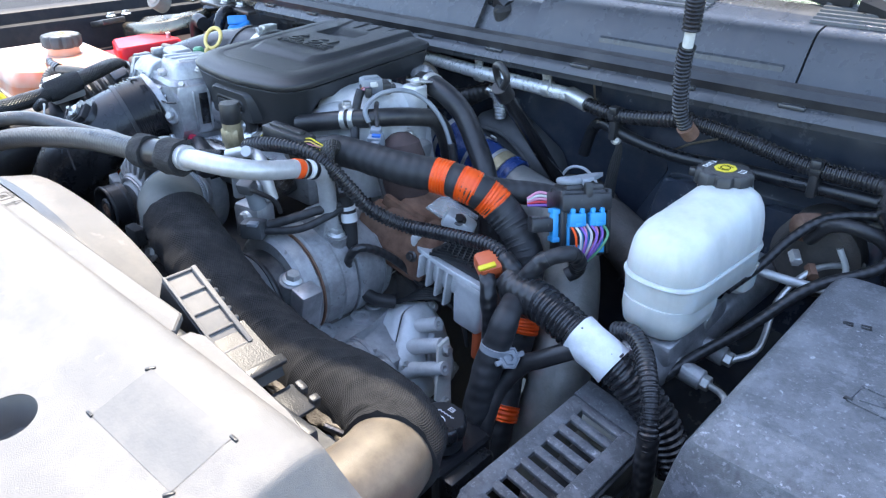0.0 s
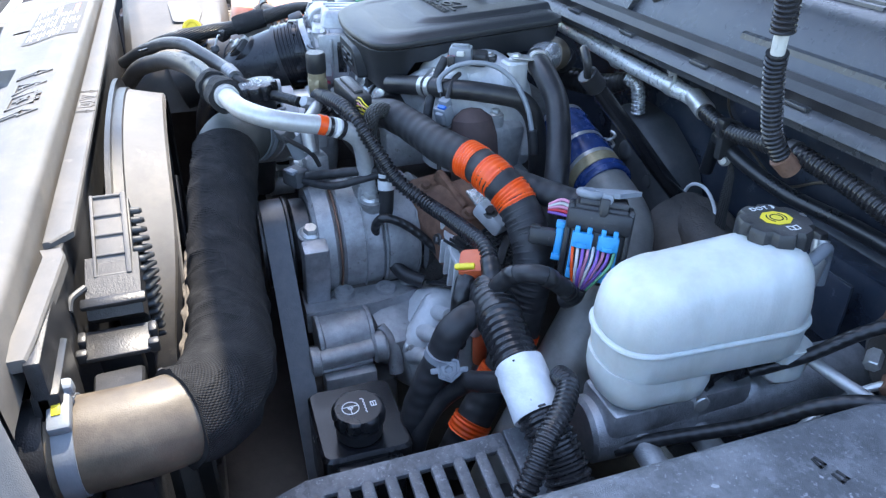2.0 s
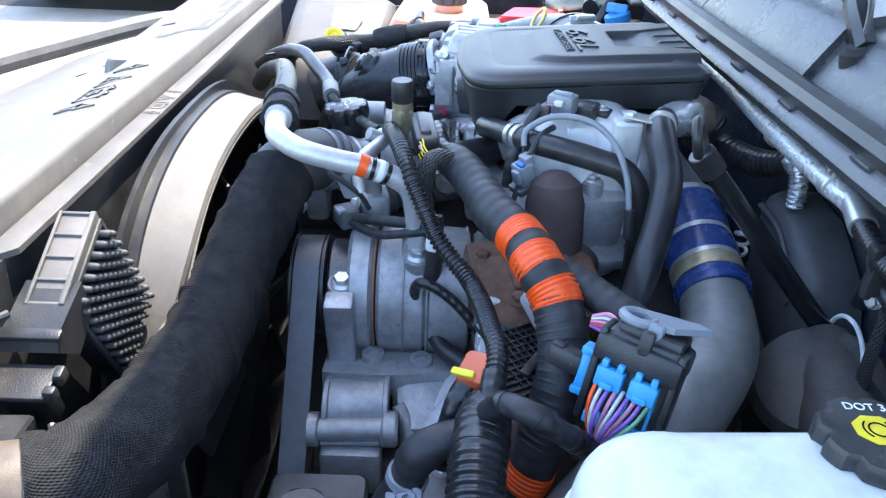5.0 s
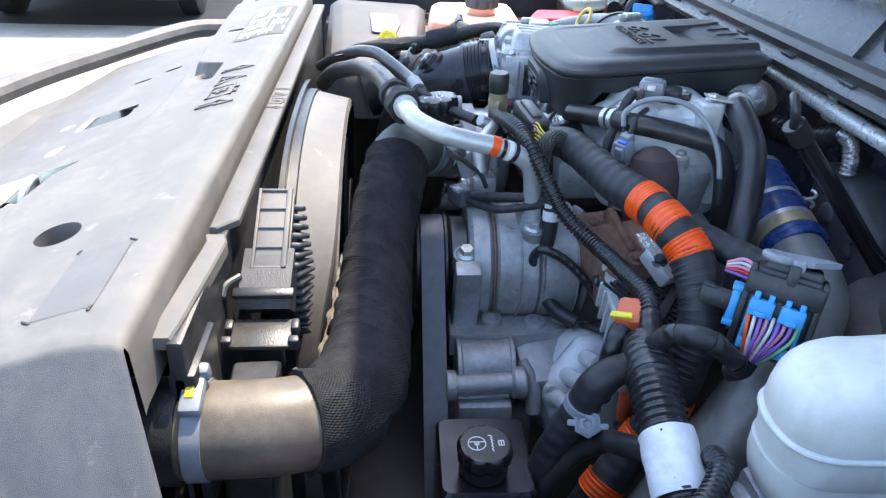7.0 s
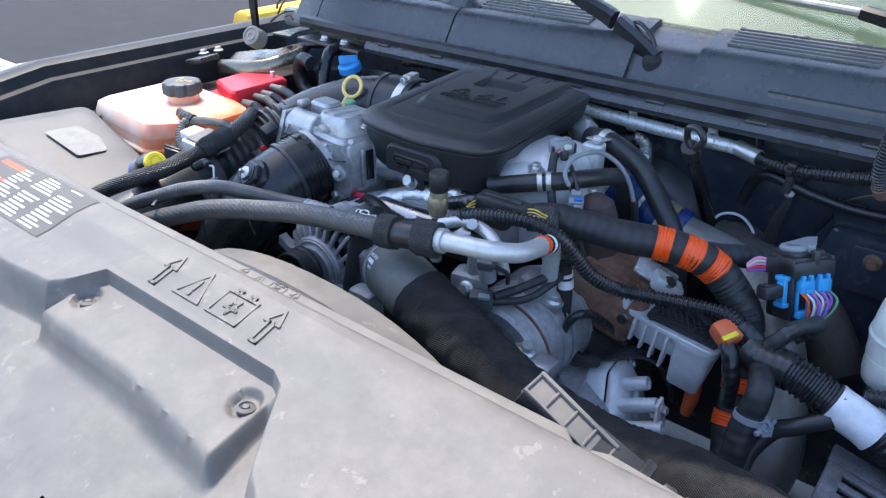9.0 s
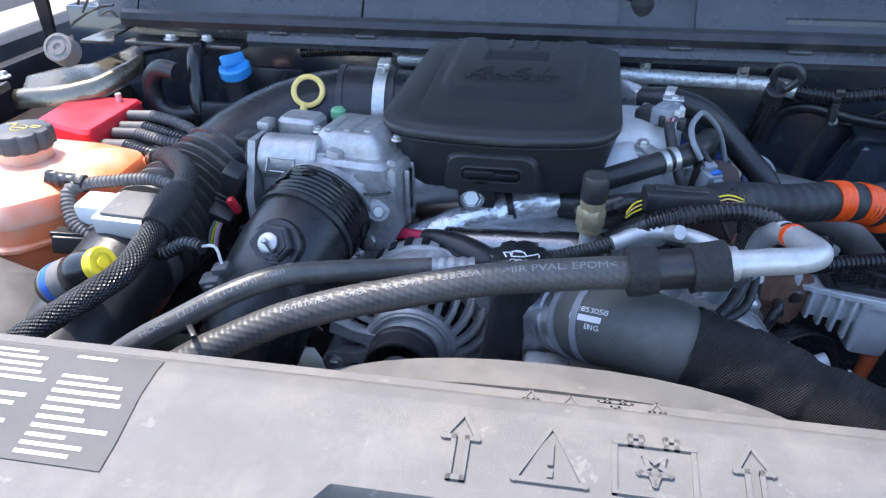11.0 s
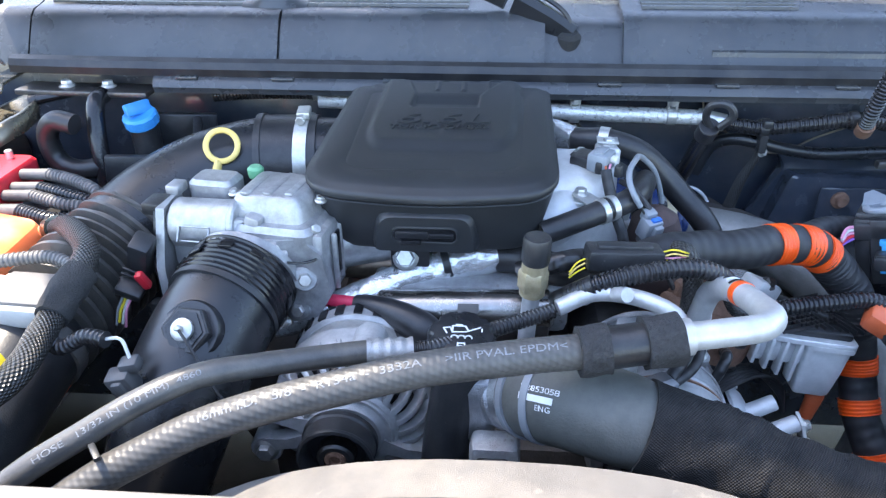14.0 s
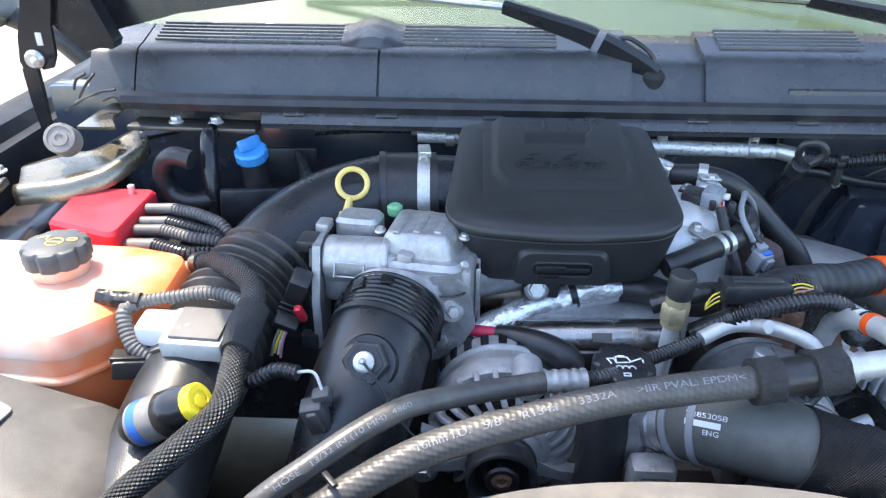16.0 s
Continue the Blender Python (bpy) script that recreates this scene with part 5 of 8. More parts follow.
part("actuator_collar", rod((-.246, .1385, 1.124), (-.238, .1378, 1.1242), .0285, seg=36, edge=.002), "throttlecast", th)
part("actuator_base", box((-.278, .152, 1.098), (.072, .052, .050), .008, (0, 0, -6)), "throttlecast", th)
part("label_recess", merge(box((-.282, .1155, 1.132), (.034, .004, .0016), .0006, (-35, 0, -6)), box((-.282, .1115, 1.117), (.034, .004, .0016), .0006, (-35, 0, -6)), box((-.298, .114, 1.1245), (.0016, .004, .017), .0006, (-35, 0, -6)), box((-.266, .112, 1.1245), (.0016, .004, .017), .0006, (-35, 0, -6))), "throttlecast", th)
part("round_boss", lathe([(.0165, -.02), (.0165, .0), (.014, .003), (.0125, .003), (.012, .0015), (.001, .0015)], (-.236, .119, 1.124), (.45, -.75, .35), 32), "throttlecast", th)
part("round_boss_lug", box((-.222, .126, 1.130), (.018, .016, .026), .004, (0, 12, -14)), "throttlecast", th)
part("rear_block", plate([(-.308, .172), (-.256, .165), (-.250, .202), (-.302, .209)], 1.100, 1.1585, .012, .005), "throttlecast", th)
part("rear_lug", box((-.318, .172, 1.150), (.016, .022, .012), .003, (0, 0, -8)), "throttlecast", th)
part("side_plate", slanted_plate([(.104, 1.026), (.150, 1.026), (.176, 1.098), (.176, 1.146), (.128, 1.146), (.104, 1.088)], -.324, -.315), "throttlecast", th)
part("side_seal", slanted_plate([(.108, 1.030), (.148, 1.030), (.173, 1.100), (.173, 1.142), (.130, 1.142), (.108, 1.088)], -.328, -.324), "gloss", th)
for p, s in (((-.332, .150, 1.140), (.022, .030, .014)), ((-.330, .108, 1.036), (.020, .014, .020)), ((-.326, .176, 1.120), (.014, .012, .022))):
    part("clip", box(p, s, .003, (0, 0, -6)), "black", th)
part("front_arm", sweep([(-.256, .116, 1.094), (-.232, .108, 1.110), (-.208, .106, 1.112), (-.196, .108, 1.111)], [.009, .0105, .0115, .0120], .004, 20), "throttlecast", th)
part("right_flange", stack([[(x, y, z) for x, z in ((-.206, 1.122), (-.170, 1.126), (-.150, 1.108), (-.143, 1.060), (-.160, 1.030), (-.188, 1.026), (-.196, 1.048), (-.186, 1.080))] for y in (.106, .132)]), "throttlecast", th)
part("side_wall", box((-.149, .156, 1.088), (.014, .092, .080), .006, (0, 0, -7)), "throttlecast", th)
# Flat black slab that paints a recess's shade on the side wall.
part("side_recess", box((-.1415, .150, 1.090), (.003, .020, .050), .001, (0, 0, -7)), "gloss", th)
for k in range(3):
    part("side_rib", box((-.1405, .130 + .026 * k, 1.088), (.006, .005, .066), .002, (0, 0, -7)), "throttlecast", th)
part("joint", sweep([(-.256, .116, 1.104), (-.160, .101, 1.104), (-.1395, .198, 1.104)], .0014, .006, 8), "gloss", th)
part("outlet_neck", sweep([(-.160, .185, 1.085), (-.12, .20, 1.085), (-.06, .22, 1.085)], [.036, .034, .034], .01, 24), "throttlecast", th)
part("flange_ring", lathe([(.050, 0), (.0575, .002), (.0575, .012), (.050, .014)], (-.233, .106, 1.078), (.10, .80, .25), 40), "throttlecast", th)
for p, ax, r_ in (((-.196, .105, 1.112), (0, -.75, .65), .0125), ((-.168, .102, 1.082), (.25, -.90, .3), .0140), ((-.179, .106, 1.042), (-.1, -.95, .15), .0135), ((-.158, .122, 1.128), (.5, -.4, .7), .0105)):
    ax = Vector(ax).normalized()
    part("boss", rod(Vector(p) - ax * .024, p, r_, seg=28, edge=.002), "throttlecast", th)
    part("bolt", hexbolt(Vector(p) + ax * .001, ax, r_ * .52, flange=False), "steel", th)
for s in (-1, 1):
    part("cover_screw", hexbolt((-.205 + .048 * s, .160 - .006 * s, 1.148), (.1 * s, -.1, 1), .0048), "steel", th)
part("plug", box((-.342, .112, 1.096), (.022, .026, .060), .004, (20, 22, 0)), "black", th)
for k in range(3):
    part("plug_rib", box((-.349 - .003 * k, .100, 1.086 - .006 * k), (.020, .003, .004), .001, (20, 22, 0)), "black", th)
part("plug_collar", box((-.352, .098, 1.068), (.028, .026, .012), .003, (20, 22, 0)), "black", th)
part("red_lock", box((-.3345, .0915, 1.081), (.009, .010, .022), .003, (18, -16, 0)), "red", th)
for k, (mat_, dx) in enumerate((("yellow", 0), ("paleplast", .0035), ("greyplast", -.0035), ("pinkwire", .006))):
    part("wire", sweep([(-.356 + dx, .092, 1.062), (-.362 + dx, .085, 1.048), (-.366 + dx, .082, 1.034 - .002 * k)], .0015, .003, 6), mat_, th)
# black charge pipe with hex plug
C = [(-.234, .104, 1.079), (-.240, .075, 1.072), (-.249, .038, 1.057), (-.258, .002, 1.035), (-.270, -.028, 1.000), (-.288, -.052, .94), (-.298, -.06, .86)]
cp = thing("charge_pipe", C[1], "black moulded charge pipe with a ribbed collar and a hexagonal plug", "charge pipe")
part("pipe", sweep(C, [.0545, .0545, .0560, .0560, .0540, .050, .045], .006, 40), "satin", cp)
part("collar", sweep([(-.233, .108, 1.080), (-.2435, .064, 1.068)], .0578, .004, 48, rib=(.0062, .0018)), "gloss", cp)
part("collar_edge", sweep([(-.2425, .068, 1.069), (-.2440, .062, 1.0672)], .0582, .004, 40), "black", cp)
for k in range(9):
    a = radians(-40 + 32 * k)
    q = Vector((math.cos(a), 0, math.sin(a))) * .0580
    part("catch", box(Vector((-.2385, .086, 1.0745)) + q, (.014, .020, .003), .001, (0, 90 - math.degrees(a), 0)), "gloss", cp)
part("mould_seam", sweep([(-.243, .062, 1.1258), (-.247, .040, 1.1140), (-.2485, .020, 1.1040)], .0008, .004, 6), "satin", cp)
PA = (-.10, -.72, .68)
PB = Vector((-.2475, -.004, 1.088))
part("boss", lathe([(.030, -.012), (.030, .0), (.028, .003)], PB, PA, 32), "satin", cp)
part("hex_plug", lathe([(.0235, 0), (.0235, .007), (.0215, .009)], PB + Vector(PA).normalized() * .003, PA, 6), "black", cp)
part("hex_socket", lathe([(.0185, 0), (.0185, .002)], PB + Vector(PA).normalized() * .0115, PA, 6), "satin", cp)
part("bolt", merge(lathe([(.0105, 0), (.0105, .005), (.007, .007)], PB + Vector(PA).normalized() * .012, PA, 16), rod(PB + Vector(PA).normalized() * .018, PB + Vector(PA).normalized() * .026, .003)), "steel", cp)
part("wire", sweep([PB + Vector(PA).normalized() * .024, PB + Vector((.012, -.03, .005)), PB + Vector((.035, -.045, -.03)), PB + Vector((.06, -.05, -.06))], .0014, .004, 6), "wire", cp)

# ---- yellow dipstick ----
dp = thing("oil_dipstick", (-.30, .275, 1.12), "faded yellow looped oil dipstick handle", "dipstick")
ring_c = Vector((-.300, .270, 1.160))
DM = on_axis(ring_c, (.15, -.80, .45), (.2, .4, 1))
part("loop", placed(sweep([(.0185 * math.cos(a), .0185 * math.sin(a), 0) for a in np.linspace(0, 2 * math.pi, 25)], .0036, .003, 10, flat=.8), DM), "cream", dp)
part("stem", placed(merge(rod((0, -.018, 0), (0, -.040, 0), .0045, .006), lathe([(.0085, 0), (.0095, .002), (.0095, .006), (.006, .008)], (0, -.044, 0), (0, 1, 0))), DM), "cream", dp)
part("tube", sweep([DM @ Vector((0, -.040, 0)), DM @ Vector((0, -.09, .01)), DM @ Vector((0, -.16, .02))], .007, .01, 12), "black", dp)
gc = thing("green_cap", (-.238, .195, 1.16), "small green cap behind the throttle valve", "cap")
part("cap", lathe([(.008, 0), (.009, .003), (.009, .010), (.006, .013)], (-.24, .205, 1.150), (0, 0, 1)), "greencap", gc)

# ---- alternator ----
al = thing("alternator", (-.11, .03, .98), "silver alternator with a slotted case and dark pulley", "alternator")
AC = Vector((-.112, 0, .978))


def slotted_case(n, parent):
    part("core", lathe([(.030, .004), (.058, .008), (.064, .022), (.066, .090)], AC + Vector((0, .004, 0)), (0, 1, 0), 48), "gloss", parent)
    part("outer_ring", lathe([(.070, .032), (.0770, .032), (.0785, .036), (.0785, .056), (.070, .058)], AC, (0, 1, 0), 56), "altcast", parent)
    part("hub_plate", lathe([(.020, -.012), (.034, -.012), (.038, -.008), (.047, -.006), (.050, -.002), (.050, .006), (.046, .010)], AC, (0, 1, 0), 56), "altcast", parent)
    part("hub_ring", lathe([(.040, -.0060), (.041, -.0085), (.044, -.0085), (.045, -.0055)], AC, (0, 1, 0), 56), "altcast", parent)
    for k in range(n):
        a = 2 * math.pi * k / n
        d, e = Vector((math.cos(a), 0, math.sin(a))), Vector((-math.sin(a), 0, math.cos(a)))
        bar = [AC + d * r + e * sw + Vector((0, y, 0)) for r, sw, y in ((.046, -.004, -.003), (.056, -.002, -.002), (.066, .001, .002), (.0735, .005, .010), (.0775, .008, .022), (.0782, .010, .036))]
        part("fin", stack([[p - e * .0030, p - e * .0016 + d * .0012, p + e * .0016 + d * .0012, p + e * .0030, p + e * .0030 - d * .007 + Vector((0, .006, 0)), p - e * .0030 - d * .007 + Vector((0, .006, 0))] for p in bar]), "altcast", parent)
    for a in (168, 196, 338):
        d, e = Vector((math.cos(radians(a)), 0, math.sin(radians(a)))), Vector((-math.sin(radians(a)), 0, math.cos(radians(a))))
        part("web", stack([[AC + d * r - e * w + Vector((0, y, 0)), AC + d * r + e * w + Vector((0, y, 0)), AC + d * r + e * w + Vector((0, y + .014, 0)), AC + d * r - e * w + Vector((0, y + .014, 0))] for r, w, y in ((.036, .009, -.010), (.060, .006, -.009), (.088, .008, -.004))]), "altcast", parent)


slotted_case(24, al)
part("stator", lathe([(.068, 0), (.071, .002), (.071, .040), (.068, .042)], AC + Vector((0, .044, 0)), (0, 1, 0), 48), "steel", al)
part("rear_case", lathe([(.072, 0), (.0755, .003), (.0755, .020), (.070, .030), (.050, .036)], AC + Vector((0, .080, 0)), (0, 1, 0), 48), "altcast", al)
for k in range(9):
    a = radians(30 + 15 * k)
    d, e = Vector((math.cos(a), 0, math.sin(a))), Vector((-math.sin(a), 0, math.cos(a)))
    q = AC + d * .0752 + Vector((0, .093, 0))
    # Black slab paints the shade inside a vent; no opening is cut.
    part("vent_slot", stack([[q - e * .0045 + Vector((0, -.008, 0)), q + e * .0045 + Vector((0, -.008, 0)), q + e * .0045 + Vector((0, .008, 0)), q - e * .0045 + Vector((0, .008, 0))], [p + d * .0022 for p in (q - e * .0045 + Vector((0, -.008, 0)), q + e * .0045 + Vector((0, -.008, 0)), q + e * .0045 + Vector((0, .008, 0)), q - e * .0045 + Vector((0, .008, 0)))]]), "gloss", al)
PU = AC + Vector((-.002, -.052, .006))
part("pulley", lathe([(.014, .018), (.027, .017), (.0305, .003), (.0330, .0), (.0355, .001), (.0360, .004), (.0345, .006), (.0345, .022), (.0360, .024), (.0360, .029), (.020, .031)], PU, (0, 1, 0), 48), "black", al)
part("hub", lathe([(.0165, 0), (.0175, -.002), (.0175, -.014), (.015, -.016), (.011, -.016), (.0105, -.012)], PU + Vector((0, .018, 0)), (0, 1, 0), 36), "darksteel", al)
part("shaft_nut", lathe([(.0100, 0), (.0100, .004), (.006, .005), (.005, .002)], PU + Vector((0, .006, 0)), (0, -1, 0), 24), "rust", al)
for a in (200, 318, 75):
    d = Vector((math.cos(radians(a)), 0, math.sin(radians(a))))
    part("mount_ear", rod(AC + d * .088 + Vector((0, -.004, 0)), AC + d * .088 + Vector((0, .035, 0)), .016), "altcast", al)
    part("bolt", hexbolt(AC + d * .088 + Vector((0, -.004, 0)), (0, -1, 0), .009), "steel", al)
part("terminal_boot", sweep([(-.118, .112, 1.048), (-.098, .104, 1.050), (-.070, .092, 1.048), (-.045, .082, 1.038), (-.034, .078, 1.026)], [.0095, .0120, .0150, .0185, .0165], .005, 22), "rubber", al)
part("terminal_cap", lathe([(.032, 0), (.034, .004), (.030, .014), (.018, .018)], (-.085, .085, 1.022), (.1, -.3, 1), 28), "black", al)

rcab = thing("battery_cable", (-.17, .13, 1.04), "red battery cable sleeve beside the alternator", "cable")
part("sleeve", sweep([(-.215, .128, 1.026), (-.180, .126, 1.038), (-.145, .119, 1.046), (-.112, .110, 1.049)], .0066, .005, 14), "pinkcable", rcab)

fo = thing("foil_wrapped_hose", (-.05, .16, 1.05), "crinkled silver foil wrapped hose crossing the engine front", "hose")
FO = [(-.215, .118, 1.010), (-.150, .140, 1.022), (-.090, .165, 1.040), (-.030, .182, 1.058), (.030, .188, 1.068)]
part("foil", sweep(FO, [.016, .017, .018, .019, .019], .005, 20, bumps=.003), "foil", fo)
part("strap", sweep([FO[3], Vector(FO[3]) + Vector((.008, .001, .002))], .0205, .004, 20), "black", fo)
part("strap", sweep([Vector(FO[1]) + Vector((-.003, -.001, -.001)), Vector(FO[1]) + Vector((.004, .001, .001))], .0185, .004, 20), "black", fo)
part("hose", sweep([(.025, .188, 1.067), (.06, .180, 1.070), (.09, .150, 1.075), (.13, .13, 1.085)], [.017, .018, .018, .017], .006, 18), "rubber", fo)

# ---- oil filler ----
of = thing("oil_filler", (-.002, -.008, 1.06), "black oil filler cap with a white oil can symbol", "oil cap")
part("neck", sweep([(-.002, -.004, 1.088), (-.004, -.008, 1.05), (-.012, -.014, .99), (-.02, -.02, .93)], [.022, .024, .024, .022], .008, 20), "black", of)
OA = (.02, -.12, .99)
part("cap", lathe([(.024, -.008), (.029, -.006), (.030, .002), (.030, .010), (.028, .0135), (.024, .0145)], (-.002, -.008, 1.089), OA, 64, lobes=(8, .0035, .0275)), "satin", of)
can = [[(-.013, -.002), (-.016, .004), (-.010, .005), (-.008, -.001), (.004, .0), (.016, .006)], [(-.008, -.001), (-.008, .007), (.003, .007), (.006, .001)], [(-.005, .0085), (.0, .0085)], [(.0175, .004), (.0175, .001)], circle(-.006, -.008, .003, 8, 180, 0), circle(0, -.008, .003, 8, 180, 0), circle(.006, -.008, .003, 8, 180, 0), [(-.003, -.0145), (.003, -.0145), (.003, -.018), (-.003, -.018), (-.003, -.0145)]]
part("symbol", placed(strokes(can, .0013, .0004), on_axis(Vector((-.002, -.008, 1.089)) + Vector(OA).normalized() * .0145, OA, (0, 1, .3))), "white", of)

# service port on its aluminium pipe
sv = thing("service_port", (.064, .07, 1.10), "black capped brass service port on an aluminium stub", "service port")
part("pipe", rod((.058, .070, 1.02), (.062, .069, 1.098), .0085), "alutube", sv)
part("hex", lathe([(.013, 0), (.0145, .002), (.0145, .020), (.013, .022)], (.062, .069, 1.100), (.03, -.02, 1), 6), "brass", sv)
part("collar", rod((.062, .069, 1.094), (.0635, .0685, 1.132), .0125), "brass", sv)
part("cap", lathe([(.0125, 0), (.0135, .002), (.0135, .024), (.012, .027)], (.0635, .0685, 1.130), (.03, -.02, 1), 40, lobes=(20, .0006, .0125)), "black", sv)

# ---- air conditioning hoses ----
A1 = [(-.318, -.200, 1.030), (-.285, -.180, 1.058), (-.256, -.163, 1.073), (-.233, -.150, 1.081), (-.192, -.132, 1.095), (-.150, -.119, 1.105), (-.105, -.108, 1.113), (-.035, -.092, 1.124), (.035, -.080, 1.130), (.100, -.071, 1.134)]
ah = thing("air_conditioning_hose", A1[3], "thick ribbed black hose with white printing and an aluminium end pipe", "hose")
part("hose", sweep(A1, .0138, .004, 28), "braidhose", ah)
A1S = [(.090, -.072, 1.134), (.13, -.066, 1.137), (.168, -.060, 1.141)]
part("foam_collar", sweep([A1S[0], (.112, -.069, 1.1355)], .0200, .0016, 48, bumps=.0040), "foam", ah)
part("crimp_sleeve", sweep([(.112, -.069, 1.1355), (.140, -.0645, 1.138)], .0168, .006, 28), "rubber", ah)
part("foam_collar", sweep([(.140, -.0645, 1.138), A1S[2]], .0200, .0016, 48, bumps=.0040), "foam", ah)
AT = [(.165, -.0605, 1.141), (.200, -.056, 1.144), (.232, -.047, 1.144), (.250, -.022, 1.137), (.250, .010, 1.128), (.246, .040, 1.120), (.240, .068, 1.108), (.234, .086, 1.090), (.230, .092, 1.060), (.228, .094, 1.02)]
part("end_ferrule", sweep([(.164, -.0607, 1.141), (.176, -.059, 1.142)], .0145, .004, 24), "alutube", ah)
part("pipe", sweep(AT, .0112, .004, 24), "alutube", ah)
for a, b, m_ in (((.2468, .034, 1.1225), (.2460, .043, 1.119), "orange"), ((.2456, .046, 1.1178), (.2450, .050, 1.1165), "gloss"), ((.2446, .053, 1.1155), (.2438, .058, 1.1135), "white"), ((.2434, .060, 1.1125), (.2426, .064, 1.1105), "gloss")):
    part("band", sweep([a, b], .0118, .003, 24), m_, ah)
for txt, at, w in ((">IIR PVAL. EPDM<", .395, .092), ("5/8  -  R134a  -  3332A", .275, .112), ("16mm I.D.", .185, .044)):
    part("printing", on_hose(fitted_words(txt, w, .0060, .0001), A1, .0138, at, 66), "print2", ah)

A2 = [(-.350, -.205, 1.055), (-.309, -.172, 1.082), (-.275, -.150, 1.097), (-.238, -.125, 1.111), (-.201, -.098, 1.116), (-.160, -.077, 1.112), (-.110, -.052, 1.104), (-.075, -.040, 1.102)]
a2 = thing("air_conditioning_hose", A2[2], "slimmer black hose with a crimped aluminium end and white printing", "hose")
part("hose", sweep(A2, .0100, .005, 22), "hoserub", a2)
part("crimp", sweep([(-.080, -.041, 1.102), (-.058, -.037, 1.101), (-.042, -.034, 1.100)], .0115, .004, 24, rib=(.009, .0012)), "aludark", a2)
part("pipe", sweep([(-.045, -.034, 1.100), (-.02, -.025, 1.098), (.02, .01, 1.09), (.08, .04, 1.095)], .0075, .005, 16, rib=(.004, .0012)), "loom", a2)
part("printing", on_hose(fitted_words("HOSE   13/32 IN (10 MM)  4860", .125, .0060, .0001), A2, .0100, .135, 50), "print2", a2)
part("pipe", sweep([(.085, .045, 1.095), (.12, .055, 1.106), (.16, .045, 1.108), (.19, .03, 1.10), (.20, .03, 1.07)], .0078, .004, 16), "alutube", a2, "bare aluminium end pipe")
part("tee", sweep([(.135, .054, 1.107), (.145, .035, 1.118)], .007, .004, 14), "alutube", a2)
for p in ((-.285, -.162, 1.098),):
    part("retainer", box((p[0] + .03, p[1] - .002, p[2]), (.005, .018, .004), .001, (0, 0, 40)), "black", a2)

# ---- coolant outlet housing, grey boot, intercooler hose ----
oh = thing("coolant_housing", (.02, -.02, 1.03), "silver cast outlet housing with bolts behind the fan shroud", "housing")
part("neck", rod((.022, .012, 1.026), (.062, -.024, 1.0485), .034, seg=28, edge=.004), "alu", oh)
part("neck_bead", rod((.040, -.0045, 1.0365), (.046, -.010, 1.0400), .0358, seg=28, edge=.002), "alu", oh)
part("body", box((.005, -.005, 1.025), (.05, .05, .075), .012), "alu", oh)
part("leg", box((.030, -.045, .985), (.045, .03, .06), .008), "aludark", oh)
part("plug", box((.028, -.073, 1.000), (.030, .016, .026), .004), "rim", oh)
part("bolt", hexbolt((.040, -.062, .972), (0, -.8, .5), .008), "steel", oh)
IC = [(.146, -.070, 1.060), (.193, -.078, 1.047), (.250, -.087, 1.027), (.323, -.094, 1.005), (.390, -.097, .997), (.460, -.100, 1.001), (.530, -.106, 1.012), (.578, -.126, 1.021)]
ih = thing("intercooler_hose", (.3, -.09, 1.02), "thick hose in a black knitted sleeve with a grey rubber boot", "hose")
part("boot", sweep([(.056, -.018, 1.045), (.072, -.034, 1.054), (.105, -.054, 1.0625), (.135, -.0665, 1.062), (.158, -.0725, 1.057)], [.0365, .0378, .0388, .0386, .0350], .006, 36), "bootr", ih)
part("sleeve", sweep(IC + [(.592, -.148, 1.025)], [.0397, .0392, .0385, .038, .038, .0383, .0388, .040, .0395], .003, 44, bumps=.0022, folds=.0026), "knit", ih)
# Added strip: sunlight along the sleeve's front edge, put in as tan colour.
part("frayed_edge", sweep([(.300, -.1310, 1.010), (.360, -.1335, 1.001), (.420, -.1355, .999), (.480, -.1385, 1.005), (.530, -.1440, 1.013), (.556, -.1520, 1.019)], [.003, .0050, .0065, .0070, .0060, .003], .0025, 14, bumps=.0045), "sunfuzz", ih, "fuzzy sleeve edge coloured as if sunlit")
part("cast_pipe", sweep([(.588, -.138, 1.024), (.598, -.165, 1.027), (.601, -.200, 1.028), (.601, -.235, 1.028)], .0362, .006, 36), "castpipe", ih, "tan cast end pipe")
part("clamp", sweep([(.601, -.213, 1.028), (.601, -.227, 1.028)], .0380, .004, 36), "greyplast", ih, "grey plastic clamp")
part("clamp_block", merge(box((.608, -.220, 1.069), (.036, .016, .010), .003, (0, 20, 0)), box((.594, -.220, 1.076), (.010, .020, .014), .003, (0, 20, 0))), "greyplast", ih)
part("paint_mark", box((.612, -.221, 1.0735), (.010, .006, .002), .0005, (0, 25, 0)), "yellow", ih)
part("socket", sweep([(.601, -.232, 1.028), (.602, -.30, 1.028)], .040, .01, 36), "black", ih)
BT = [(.056, -.018, 1.045), (.072, -.034, 1.054), (.105, -.054, 1.0625), (.135, -.0665, 1.062), (.158, -.0725, 1.057)]
for at in (.009, .025):
    clamp_band(BT, .0380, at, .007, ih, "greyplast", False)
part("label_patch", on_hose(box((0, 0, 0), (.026, .0055, .0003), 0), BT, .0386, .037, 31), "white", ih)
part("printing", on_hose(fitted_words("22853058", .030, .0046, .0001), BT, .0386, .039, 42), "white", ih)
part("printing", on_hose(fitted_words("ENG", .012, .0046, .0001), BT, .0386, .043, 20), "white", ih)

# ---- drive belt and compressor ----
